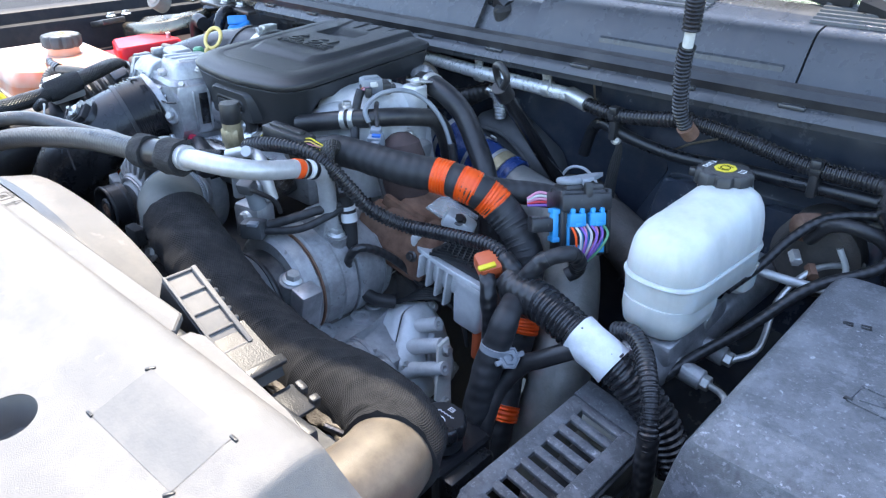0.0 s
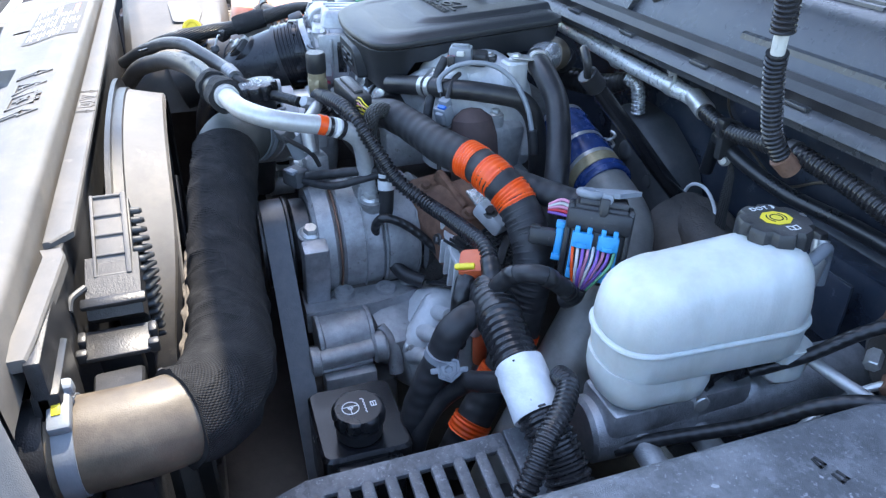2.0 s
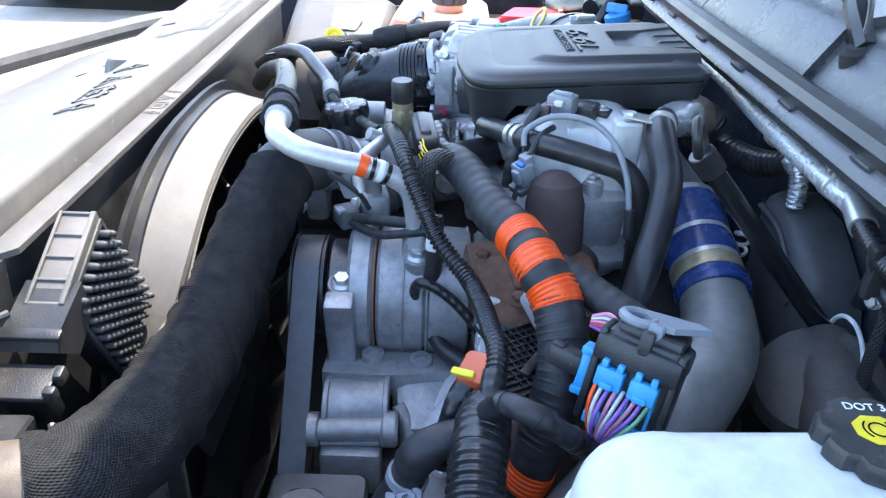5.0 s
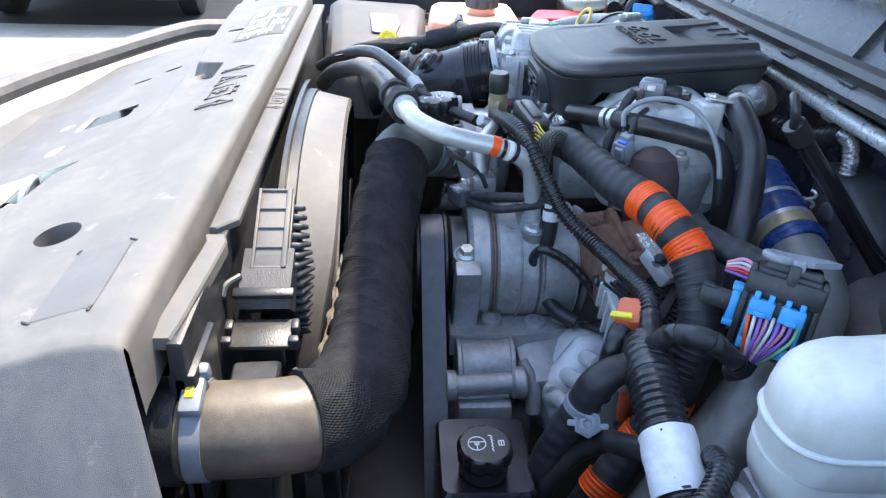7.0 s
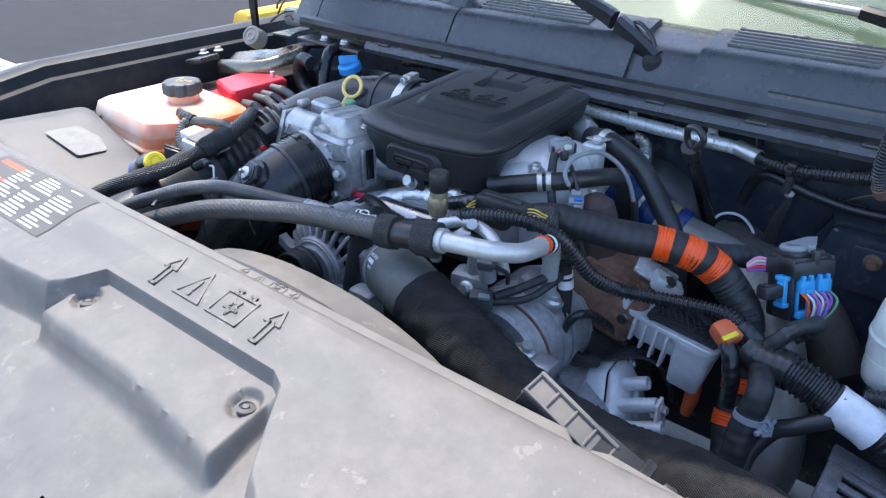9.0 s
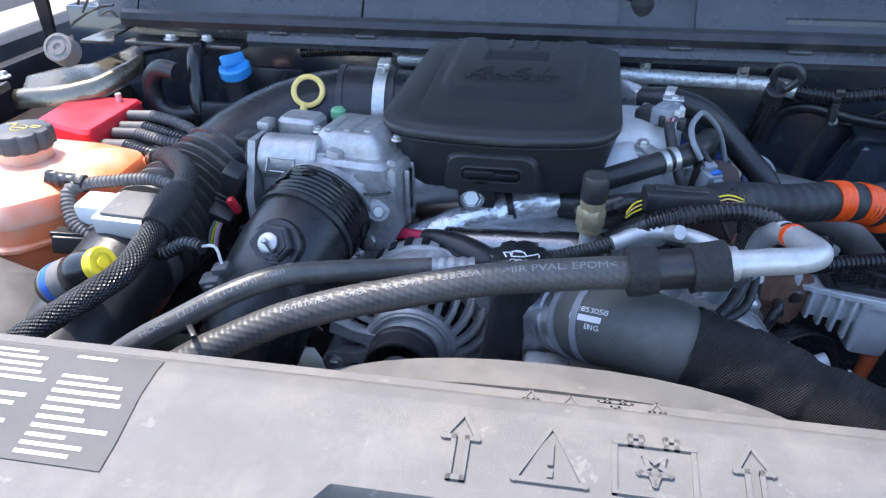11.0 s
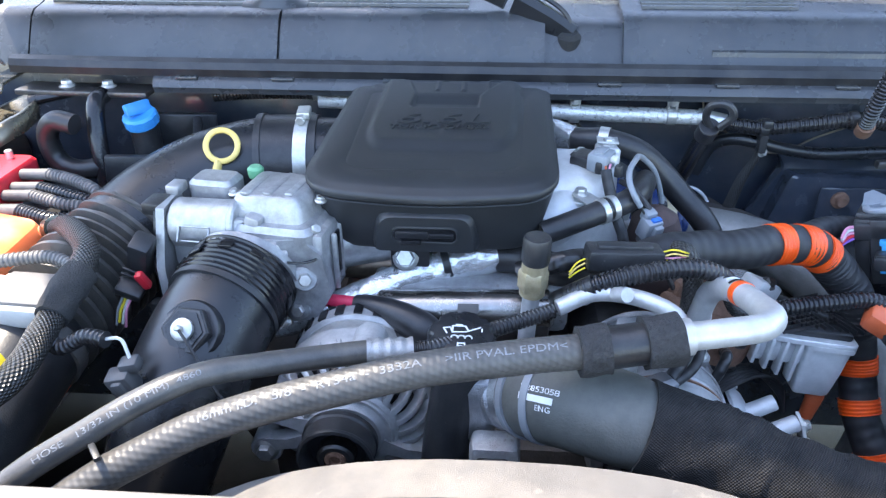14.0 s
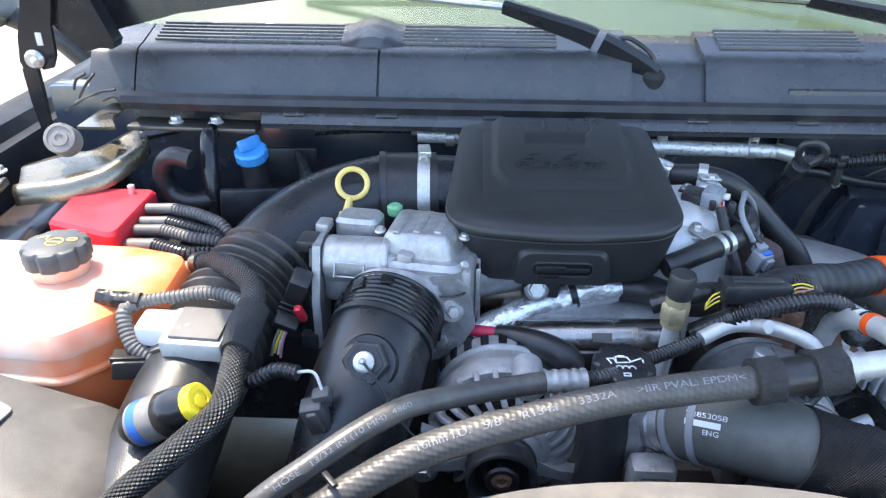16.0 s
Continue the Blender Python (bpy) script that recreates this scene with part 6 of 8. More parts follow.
belt_line = [(.195 + .058 * math.cos(radians(a)), .945 + .058 * math.sin(radians(a))) for a in range(170, 41, -10)] + [(.2376, .983), (.300, .913), (.365, .840), (.455, .739)]
bl = thing("drive_belt", (.26, -.03, .9), "flat black ribbed drive belt running down from the compressor pulley", "belt")
part("band", stack([[(x, -.041, z), (x, -.013, z), (x + .003, -.013, z + .003), (x + .003, -.041, z + .003)] for x, z in belt_line]), "belt", bl)
for k in range(5):
    y = -.039 + .0055 * k
    part("inner_rib", stack([[(x - .002, y, z - .002), (x - .002, y + .003, z - .002), (x, y + .004, z + .0002), (x, y - .001, z + .0002)] for x, z in belt_line[9:]]), "belt", bl)
co = thing("compressor", (.2, .08, .95), "silver cast air conditioning compressor with bolted brackets", "compressor")
CA, CB = Vector((.195, .018, .945)), Vector((.195, .165, .945))
part("front_ring", rod(CA, CA.lerp(CB, .20), .0745, seg=52, edge=.005), "aludark", co)
part("gasket", rod(CA.lerp(CB, .20), CA.lerp(CB, .215), .0740, seg=52), "rust", co)
part("body", rod(CA.lerp(CB, .225), CA.lerp(CB, .60), .0735, seg=52, edge=.004), "aludark", co)
part("rear_body", rod(CA.lerp(CB, .60), CA.lerp(CB, .93), .0752, .0735, seg=52, edge=.005), "aludark", co)
part("rear_disc", rod(CA.lerp(CB, .96), CB + Vector((0, .012, 0)), .071, .066, seg=52, edge=.006), "aludark", co)
part("pulley", lathe([(.050, 0), (.061, .002), (.061, .005), (.0565, .006), (.0565, .036), (.061, .037), (.061, .040), (.04, .041)], (.195, -.048, .945), (0, 1, 0), 52), "black", co)
part("clutch", rod((.195, -.006, .945), (.195, .020, .945), .056, seg=40, edge=.004), "darksteel", co)
for y, x, z, lean in ((.096, .236, 1.014, .25), (.014, .249, .984, .30)):
    ax = Vector((lean, 0, 1)).normalized()
    p = Vector((x, y, z))
    part("boss", lathe([(.026, 0), (.022, .030), (.0165, .055), (.0160, .066)], p - ax * .068, ax, 28) if y > .05 else rod(p - ax * .03, p - ax * .002, .0165), "aludark", co)
    part("bolt", hexbolt(p, ax, .0092), "steel", co)
for f in (.42, .60, .90):
    part("ring_rib", rod(CA.lerp(CB, f), CA.lerp(CB, f + .018), .0758, seg=52, edge=.001), "aludark", co)
part("mount_bar", box((.262, .014, .915), (.026, .032, .135), .004, (0, 14, 0)), "alu", co)
part("port_block", box((.210, .098, 1.020), (.048, .040, .034), .008, (0, 12, 0)), "aludark", co)
for k in range(4):
    a0 = 35 + 28 * k
    d = Vector((math.cos(radians(a0)), 0, math.sin(radians(a0))))
    part("cast_mark", lathe([(.005, 0), (.005, .001), (.003, .0012)], Vector((.195, .06 + .012 * (k % 2), .945)) + d * .0735, d, 14), "aludark", co)
pm = thing("pump_bracket", (.3, .07, .88), "dull cast aluminium pump and bracket below the compressor", "pump")
part("flange", stack([[(x, y, z) for x, y in ((.232, -.004), (.290, -.006), (.292, .040), (.292, .085), (.285, .122), (.276, .150), (.250, .158), (.232, .158))] for z in (.862, .8915)]), "aludark", pm)
for x, y, z in ((.2674, .1030, .8972), (.2554, .1391, .8958), (.263, .0483, .8997)):
    part("boss", lathe([(.0175, -.040), (.0150, -.016), (.0135, -.002), (.0125, 0), (.0075, 0), (.0070, -.004), (.001, -.004)], (x, y, z), (.12, 0, 1), 26), "aludark", pm)
part("housing", rod((.312, .002, .862), (.308, .068, .862), .0305, seg=36, edge=.004), "aludark", pm)
part("housing_rim", rod((.312, .0, .862), (.312, .006, .862), .0325, seg=36), "aludark", pm)
part("housing_rim", rod((.308, .064, .862), (.308, .070, .862), .0325, seg=36), "aludark", pm)
part("front_face", box((.338, .034, .838), (.022, .060, .050), .006, (0, 8, 0)), "aludark", pm)
part("bolt_tube", rod((.3455, -.010, .8585), (.3415, .072, .8585), .0125, seg=26, edge=.003), "aludark", pm)
part("tube_ear", rod((.3455, -.014, .8585), (.3455, -.002, .8585), .0185, seg=28), "aludark", pm)
part("tube_ear", rod((.3415, .064, .8585), (.3415, .082, .8585), .0195, seg=28, edge=.003), "aludark", pm)
part("ridge_edge", sweep([(.352, .000, .846), (.350, .062, .846)], .0024, .006, 8), "alu", pm)
part("lower_face", box((.352, .032, .812), (.026, .066, .058), .006), "aludark", pm)
part("web", box((.290, .108, .846), (.090, .070, .060), .016, (0, 20, 6)), "aludark", pm)
part("web_rib", sweep([(.318, .080, .872), (.332, .092, .850), (.345, .094, .815)], [.007, .009, .010], .006, 14), "aludark", pm)
part("sump", box((.300, .040, .775), (.110, .110, .080), .014), "iron", pm)
fp = thing("injection_cover", (.37, .14, .86), "rounded silver cast cover with stub pipes", "cover")
ico = rounded([(.100, .848), (.146, .899), (.186, .902), (.203, .862), (.198, .788), (.120, .782)], [.022, .020, .020, .022, .02, .018], 6)


def cover_section(s, d):
    """One outline of the tilted cover, moved along its axis and drawn in or out."""
    return [(.328 - .44 * (p.y - .8475) + .915 * s, p.x + .10 * s, p.y + .40 * s) for p in inset(ico, d)]


part("body", stack([cover_section(s, d) for s, d in ((-.070, -.006), (-.016, -.003), (-.006, -.001), (-.003, .001))]), "manicast", fp)
part("joint", stack([cover_section(s, d) for s, d in ((-.0032, .0024), (.0008, .0024))]), "gloss", fp)
part("cover", stack([cover_section(s, d) for s, d in ((.0006, .001), (.004, 0), (.009, .002), (.013, .007), (.017, .015), (.019, .026))]), "manicast", fp)
fp_axis = Vector((.90, .12, .42)).normalized()
for tip, n, r in (((.360, .159, .898), .046, .0098), ((.383, .141, .884), .056, .0102), ((.400, .128, .862), .060, .0098)):
    part("stub", lathe([(r * 1.5, -.006), (r * 1.15, .006), (r, .014), (r * .98, n - .002), (r * .90, n), (r * .45, n), (r * .42, n - .006)], Vector(tip) - fp_axis * n, fp_axis, 24), "manicast", fp)
for y, z in ((.113, .842), (.190, .888), (.192, .802), (.124, .796)):
    q = Vector((.328 - .44 * (z - .8475), y, z)) + fp_axis * .002
    part("boss", rod(q, q + fp_axis * .010, .0085), "manicast", fp)
    part("bolt", hexbolt(q + fp_axis * .010, fp_axis, .0050), "steel", fp)
part("ridge", sweep([(.343, .165, .872), (.354, .150, .845), (.368, .150, .81)], [.005, .007, .006], .005, 12), "manicast", fp)
for k in range(5):
    part("cable_fan", sweep([(.278, .158 + .003 * k, .898 - .002 * k), (.312, .168 + .004 * k, .914 + .002 * k), (.345, .182 + .003 * k, .918 - .001 * k), (.376, .190, .898 - .003 * k), (.386, .188, .860)], .0030, .004, 8), "wire", fp)
part("lever", stack([[(.390 + dx - .25 * (z - .86), y, z) for y, z in ((.151, .892), (.131, .888), (.119, .852), (.108, .822), (.112, .806), (.132, .802), (.140, .838), (.150, .862))] for dx in (0, .004)]), "paleplast", fp, "pale zinc plated lever")
for p in ((.392, .141, .880), (.408, .121, .815)):
    part("lever_bolt", hexbolt(p, (.95, 0, .25), .0062), "steel", fp)

# small leads over the compressor
bk = thing("compressor_plug", (.182, .011, 1.03), "grey plug with two taped leads above the compressor", "plug")
part("shell", box((.180, .012, 1.030), (.030, .024, .022), .004, (0, 0, 30)), "greydark", bk)
part("latch", box((.188, .006, 1.041), (.014, .010, .005), .0015, (0, 0, 30)), "greyplast", bk)
part("lead", sweep([(.192, .024, 1.034), (.212, .050, 1.042), (.228, .085, 1.048), (.238, .108, 1.050)], .0060, .004, 12), "tape", bk)
part("lead", sweep([(.190, .018, 1.028), (.222, .050, 1.030), (.236, .085, 1.040), (.240, .108, 1.046)], .0050, .004, 12), "tape", bk)
ps_ = thing("pipe_sensor", (.185, .016, 1.085), "small grey pressure sensor on the aluminium pipe", "sensor")
part("body", rod((.183, .020, 1.060), (.188, .010, 1.092), .011), "greyplast", ps_)
part("plug", box((.192, .002, 1.094), (.020, .018, .016), .003, (20, 0, 20)), "greydark", ps_)
part("lead", sweep([(.196, -.004, 1.096), (.205, .005, 1.090), (.205, .030, 1.070), (.20, .04, 1.05)], .003, .004, 8), "wire", ps_)
bk2 = thing("pipe_block", (.14, .04, 1.02), "dull aluminium pipe block bolted to the engine front", "pipe block")
part("block", box((.140, .040, 1.022), (.045, .035, .05), .008, (0, 0, 12)), "aludark", bk2)
part("bolt", hexbolt((.148, .020, 1.030), (.1, -.9, .3), .008), "steel", bk2)
part("stub", rod((.146, .040, 1.04), (.150, .040, 1.085), .010), "aludark", bk2)
vc = thing("banded_cable", (.245, .112, 1.0), "black cable with a white band beside the compressor", "cable")
part("cable", sweep([(.238, .112, 1.062), (.242, .115, 1.035), (.246, .112, .985), (.250, .110, .945), (.268, .125, .915), (.285, .15, .905)], .0095, .004, 16), "wire", vc)
part("white_band", sweep([(.2415, .115, 1.038), (.2432, .1146, 1.026)], .0106, .003, 18), "white", vc)
part("white_band", sweep([(.2405, .1145, 1.048), (.2410, .1148, 1.043)], .0103, .003, 18), "white", vc)
part("loop", sweep([(.252, .100, .955), (.262, .094, .985), (.272, .105, 1.0), (.280, .135, .985), (.295, .165, .955), (.31, .18, .93)], .0058, .004, 12), "vinyl", vc)
part("paper_tag", stack([[(x, y, z), (x, y, z + .001), (x + .012, y + .004, z + .010), (x + .012, y + .004, z + .009)] for x, y, z in ((.244, .142, .916), (.247, .156, .919), (.251, .172, .925))]), "labelw", vc)

# ---- exhaust side and glow plug module ----
ex = thing("exhaust_manifold", (.26, .2, .98), "brown heat-stained iron exhaust manifold", "exhaust manifold")
part("log", box((.268, .226, .978), (.100, .140, .075), .020, (0, 22, 14)), "rust", ex)
part("log_rib", box((.262, .195, 1.018), (.07, .012, .020), .005, (0, 22, 14)), "rust", ex)
part("flange", box((.245, .175, 1.005), (.06, .05, .03), .008, (0, 22, 14)), "rust", ex)
part("riser", sweep([(.25, .24, .96), (.24, .26, .99), (.21, .275, 1.00)], [.028, .028, .026], .008, 20), "heat", ex)
part("gasket_foil", box((.318, .232, 1.022), (.06, .05, .006), .002, (0, 22, 14)), "foil", ex)
for p in ((.25, .165, 1.024), (.315, .20, 1.012), (.30, .275, 1.0)):
    part("bolt", hexbolt(p, (.35, 0, .9), .007), "rust", ex)
part("bracket_end", box((.338, .222, 1.016), (.044, .030, .022), .005, (0, 30, 30)), "manicast", ex, "pale cast bracket end")
part("bracket_bolt", hexbolt((.3445, .2155, 1.026), (.45, -.35, .8), .0065), "darksteel", ex)
hs_ = thing("heat_shield", (.2, .235, 1.05), "domed brown heat shield behind the harness", "heat shield")
part("shield", lathe([(.030, 0), (.033, .04), (.032, .080), (.026, .103), (.014, .113), (.003, .116)], (.222, .245, .992), (-.12, -.03, 1), 36), "heat", hs_)

gp = thing("glow_plug_module", (.35, .19, .98), "silver finned glow plug module with a black ribbed top", "module")
GM = on_axis((.374, .204, .985), (.12, .04, .99), (0, 1, .04))
RIM = rounded([(-.064, -.036), (-.010, -.044), (.064, -.044), (.064, .040), (-.018, .044), (-.064, .004)], [.006, .01, .010, .010, .012, .008], 4)
part("rim", placed(stack([[(*p, -.007) for p in inset(RIM, .001)], [(*p, -.006) for p in RIM], [(*p, -.001) for p in RIM], [(*p, 0) for p in inset(RIM, .001)]]), GM), "manicast", gp, "pale cast bracket plate")
part("case", placed(box((-.008, -.006, -.024), (.084, .058, .036), .010), GM), "manicast", gp)
cup = rounded([(.008, -.042), (.062, -.042), (.060, .006), (.008, .006)], .010, 5)
part("cup", placed(stack([[(*p, z) for p in inset(cup, d)] for d, z in ((.010, -.078), (.006, -.074), (.002, -.040), (0, -.006))]), GM), "manicast", gp)
part("cup_rim", placed(stack([[(*p, z) for p in inset(cup, -.003)] for z in (-.012, -.006)]), GM), "manicast", gp)
for k in range(4):
    part("fin", placed(box((-.048 + .016 * k, -.037, -.022 - .003 * k), (.0045, .014, .034 + .006 * k), .0015), GM), "manicast", gp)
part("end_flange", placed(box((-.069, -.018, -.008), (.011, .040, .040), .004), GM), "manicast", gp)
for y, z in ((-.030, -.016), (-.008, .004)):
    part("bolt", placed(hexbolt((-.066, y - .010, z), (0, -1, .1), .0062), GM), "darksteel", gp)
part("top", placed(box((.010, .002, .0035), (.096, .074, .009), .003), GM), "black", gp)
for k in range(11):
    part("rib", placed(box((-.034 + .0088 * k, .002, .0095), (.0014, .070, .005), 0, (0, 0, 28)), GM), "black", gp)
for k in range(9):
    part("rib", placed(box((.010, -.028 + .0076 * k, .0095), (.088, .0014, .004), 0, (0, 0, 28)), GM), "black", gp)
part("top_bar", placed(box((.012, .010, .013), (.060, .010, .006), .002, (0, 0, -34)), GM), "black", gp)
part("red_lead", sweep([(.412, .182, .915), (.414, .180, .895), (.410, .18, .86)], [.010, .0105, .008], .006, 14), "orangeplug", gp)
op = thing("orange_plug", (.445, .155, 1.02), "orange plastic plug with a yellow lock", "plug")
OM = on_axis((.445, .157, 1.020), (.25, -.35, .9), (.5, .7, .3))
part("shell", placed(box((0, 0, 0), (.032, .034, .024), .006), OM), "orangeplug", op)
part("lock", placed(box((.010, -.008, .013), (.007, .022, .005), .002), OM), "yellow", op)
part("lead", sweep([(.450, .146, 1.012), (.462, .134, .995), (.468, .130, .965), (.470, .128, .94)], .0095, .004, 12, bumps=.002), "vinyl", op)

# ---- main harness with orange tape ----
MH = [(.170, .128, 1.100), (.200, .138, 1.106), (.240, .155, 1.100), (.285, .170, 1.094), (.327, .193, 1.089), (.367, .207, 1.082), (.396, .222, 1.064), (.424, .228, 1.036), (.447, .224, 1.006), (.458, .212, .960), (.464, .200, .92), (.470, .170, .87), (.484, .139, .83), (.49, .11, .78)]
mh = thing("wiring_harness", MH[3], "thick black taped wiring harness with bright orange tape bands", "wiring harness")
part("trunk", sweep(MH, [.018, .0195, .0205, .0215, .0218, .0218, .0218, .0222, .0222, .0215, .021, .0205, .020, .019], .004, 24, bumps=.0016), "tape", mh)
part("corrugated_part", sweep(MH[6:10], [.0224, .0228, .0228, .0220], .004, 24, rib=(.0070, .0012)), "tape", mh)


def bands(path, spans, r, parent, material="orange"):
    line, run, mark = arc_points(path, .002)
    for a, b in spans:
        i, j = np.searchsorted(run, a), np.searchsorted(run, b)
        seg_ = line[i:j + 1]
        part("tape_band", sweep([seg_[0], seg_[len(seg_) // 2], seg_[-1]], r, .003, 28, rib=(.0046, .0009)), material, parent, "orange tape band")


def near(path, p):
    line, run, mark = arc_points(path, .002)
    return float(run[int(np.argmin([(q - Vector(p)).length for q in line]))])


for p, w in (((.336, .187, 1.092), .020), ((.367, .205, 1.082), .022), ((.394, .220, 1.067), .020), ((.462, .202, .925), .022), ((.468, .180, .882), .016), ((.484, .139, .835), .018)):
    a = near(MH, p)
    bands(MH, [(a - w / 2, a + w / 2)], .0232, mh)
part("branch", sweep([(.360, .225, 1.075), (.395, .262, 1.066), (.43, .288, 1.062), (.460, .295, 1.060)], .0155, .004, 14, bumps=.001), "tape", mh)
part("branch", sweep([(.175, .128, 1.102), (.14, .118, 1.105), (.10, .112, 1.108), (.05, .115, 1.09)], .011, .004, 14, bumps=.002), "vinyl", mh)
part("branch", sweep([(.205, .135, 1.112), (.215, .110, 1.118), (.222, .100, 1.09), (.224, .105, 1.05), (.228, .112, 1.0)], .010, .004, 14), "braid", mh)

bc = thing("harness_connector", (.16, .10, 1.12), "long black harness connector with yellow wires", "connector")
part("body", box((.150, .098, 1.122), (.075, .026, .022), .004, (0, 4, 8)), "black", bc)
part("rail", box((.150, .097, 1.134), (.055, .012, .006), .002, (0, 4, 8)), "black", bc)
for k in range(4):
    part("rib", box((.126 + .014 * k, .0865 + .0018 * k, 1.122 - .001 * k), (.004, .004, .018), .001, (0, 4, 8)), "gloss", bc)
for k in range(6):
    o = .0034 * k
    part("wire", sweep([(.187, .094 + .003 * (k % 2), 1.112 + o), (.197, .094 + .002 * (k % 3), 1.114 + o), (.208, .098 + .002 * (k % 2), 1.114 + .8 * o), (.218, .108, 1.112 + .5 * o)], .0009, .003, 6), ("yellow", "cream", "yellow", "pinkwire", "cream", "yellow")[k], bc)
for k in range(3):
    part("wire", sweep([(.113, .088 + .002 * k, 1.114 + .004 * k), (.105, .086 + .002 * k, 1.110 + .004 * k), (.098, .085, 1.104 + .003 * k)], .0009, .003, 6), ("yellow", "cream", "yellow")[k], bc)

TL = [(.085, .070, 1.085), (.120, .058, 1.114), (.168, .066, 1.124), (.210, .076, 1.124), (.240, .086, 1.112), (.258, .100, 1.086), (.278, .120, 1.052), (.308, .148, 1.030), (.350, .160, 1.030), (.395, .166, 1.034), (.430, .170, 1.036), (.456, .168, 1.030), (.476, .163, 1.018), (.486, .158, 1.005)]
tl = thing("corrugated_loom", TL[5], "slim black corrugated loom crossing the engine", "loom", "corrugated looms")
part("loom", sweep(TL, .0096, .0009, 18, rib=(.0054, .0018)), "loom", tl)
part("tape_end", sweep(TL[-3:], [.0105, .0115, .013], .004, 18, bumps=.001), "vinyl", tl)
part("tape_end", sweep(TL[:2], .0105, .004, 18, bumps=.001), "vinyl", tl)
LL = [(.470, .163, 1.008), (.488, .158, 1.003), (.524, .153, 1.002), (.566, .150, .990), (.600, .150, .977), (.630, .152, .962), (.655, .158, .940), (.68, .162, .91), (.70, .165, .86)]
ll = thing("label_loom", LL[3], "fat black corrugated loom with taped end and a white paper label", "loom", "corrugated looms")
part("loom", sweep(LL, [.020, .0225, .0228, .0225, .0222, .0222, .0222, .0222, .022], .001, 28, rib=(.0075, .0024)), "loom", ll)
part("tape", sweep(LL[0:3], [.0205, .0230, .0234], .004, 28, bumps=.0012), "vinyl", ll)
part("label", sweep([(.574, .150, .9865), (.598, .150, .9775), (.622, .151, .9655)], .0238, .003, 32, bumps=.0018), "labelw", ll)
part("code", on_hose(words("006", .013, .0001), LL, .0250, near(LL, (.583, .150, .983)), -40), "print", ll)
LP = [(.604, .178, .990), (.626, .174, .998), (.650, .156, .995), (.668, .134, .986), (.684, .115, .968), (.692, .102, .945), (.697, .095, .90), (.70, .09, .84)]
lp = thing("side_loom", LP[2], "black corrugated loom looping past the white label", "loom", "corrugated looms")
part("loom", sweep(LP, .0102, .001, 20, rib=(.0050, .0014)), "loom", lp)
part("tape_end", sweep(LP[-3:], [.0110, .0112, .0105], .004, 18, bumps=.001), "vinyl", lp)
H3 = [(.486, .160, 1.010), (.500, .162, 1.030), (.512, .172, 1.046), (.530, .190, 1.052), (.528, .214, 1.034), (.515, .236, 1.008)]
tbr = thing("taped_branch", H3[0], "taped wiring branch leading to the blue connector", "wiring branch")
part("sheath", sweep(H3, .0092, .004, 16, bumps=.0012), "tape", tbr)
for k in (.3, .62, .88):
    line, run, mark = arc_points(H3, .004)
    i = int(k * (len(line) - 4))
    part("tape_wrap", sweep([line[i], line[i + 1], line[i + 2], line[i + 3]], .0099, .003, 18, bumps=.0008), "vinyl", tbr)
HB = [(.492, .150, 1.000), (.505, .112, .990), (.502, .098, .955), (.500, .082, .915), (.500, .07, .87), (.50, .06, .80)]
hb_ = thing("wrapped_branch", HB[1], "black cloth wrapped harness branch with a grey strap", "wiring branch")
part("branch", sweep(HB, [.0125, .0155, .0162, .0165, .0165, .0165], .005, 24, bumps=.002), "tape", hb_)
part("strap", sweep([(.503, .100, .962), (.5025, .098, .955)], .0176, .003, 28), "greyplast", hb_)
SC_ = on_axis((.519, .101, .952), (.75, -.25, .6), (0, .3, 1))
part("strap_clip", placed(merge(lathe([(.0135, 0), (.0135, .005), (.0110, .006), (.0105, .0045), (.0085, .0045), (.0080, .006), (.0045, .0065), (.0040, .003)], (0, 0, 0), (0, 0, 1), 6), box((.013, .004, .003), (.012, .006, .005), .0015, (0, 0, 25)), box((-.012, -.006, .003), (.010, .006, .005), .0015, (0, 0, 25))), SC_), "greyplast", hb_)
SH = [(.580, .135, .975), (.550, .122, .955), (.528, .118, .938), (.512, .096, .908), (.512, .075, .875), (.515, .06, .82)]
solo("vent_hose", sweep(SH, .0105, .005, 16), "rubber", "slim black rubber hose below the label loom", "hose")

# ---- blue and black connector ----
cn = thing("bulkhead_connector", (.48, .27, 1.06), "black bulkhead connector with blue locks and a grey lever", "connector")
NM = on_axis((.486, .273, 1.050), (.82, -.50, .28), (-.2, .2, .95))
part("body", placed(box((0, 0, 0), (.056, .082, .044), .004), NM), "black", cn)
part("side_lip", placed(box((-.030, .002, .010), (.006, .078, .030), .002), NM), "black", cn)
part("side_lip", placed(box((.030, .002, .010), (.006, .078, .030), .002), NM), "black", cn)
part("collar", placed(box((0, .026, .003), (.066, .022, .050), .004), NM), "black", cn)
part("top_shell", placed(box((.002, .042, -.002), (.050, .010, .038), .004), NM), "black", cn)
part("latch_post", placed(box((.002, .040, .024), (.010, .020, .008), .002), NM), "black", cn)
ring_ = [(-.012 + .0125 * math.cos(radians(a)), .050, .002 + .0125 * math.sin(radians(a))) for a in range(-30, 301, 15)]
part("lever", placed(merge(sweep(ring_, .0042, .004, 10), stack([[(-.016, y, -.014), (.028, y + .004, -.018), (.038, y + .005, -.010), (.016, y + .002, .010), (.002, y, .010)] for y in (.048, .053)]), box((.004, .046, .012), (.012, .016, .010), .003)), NM), "greyplast", cn)
for x in (-.014, .012):
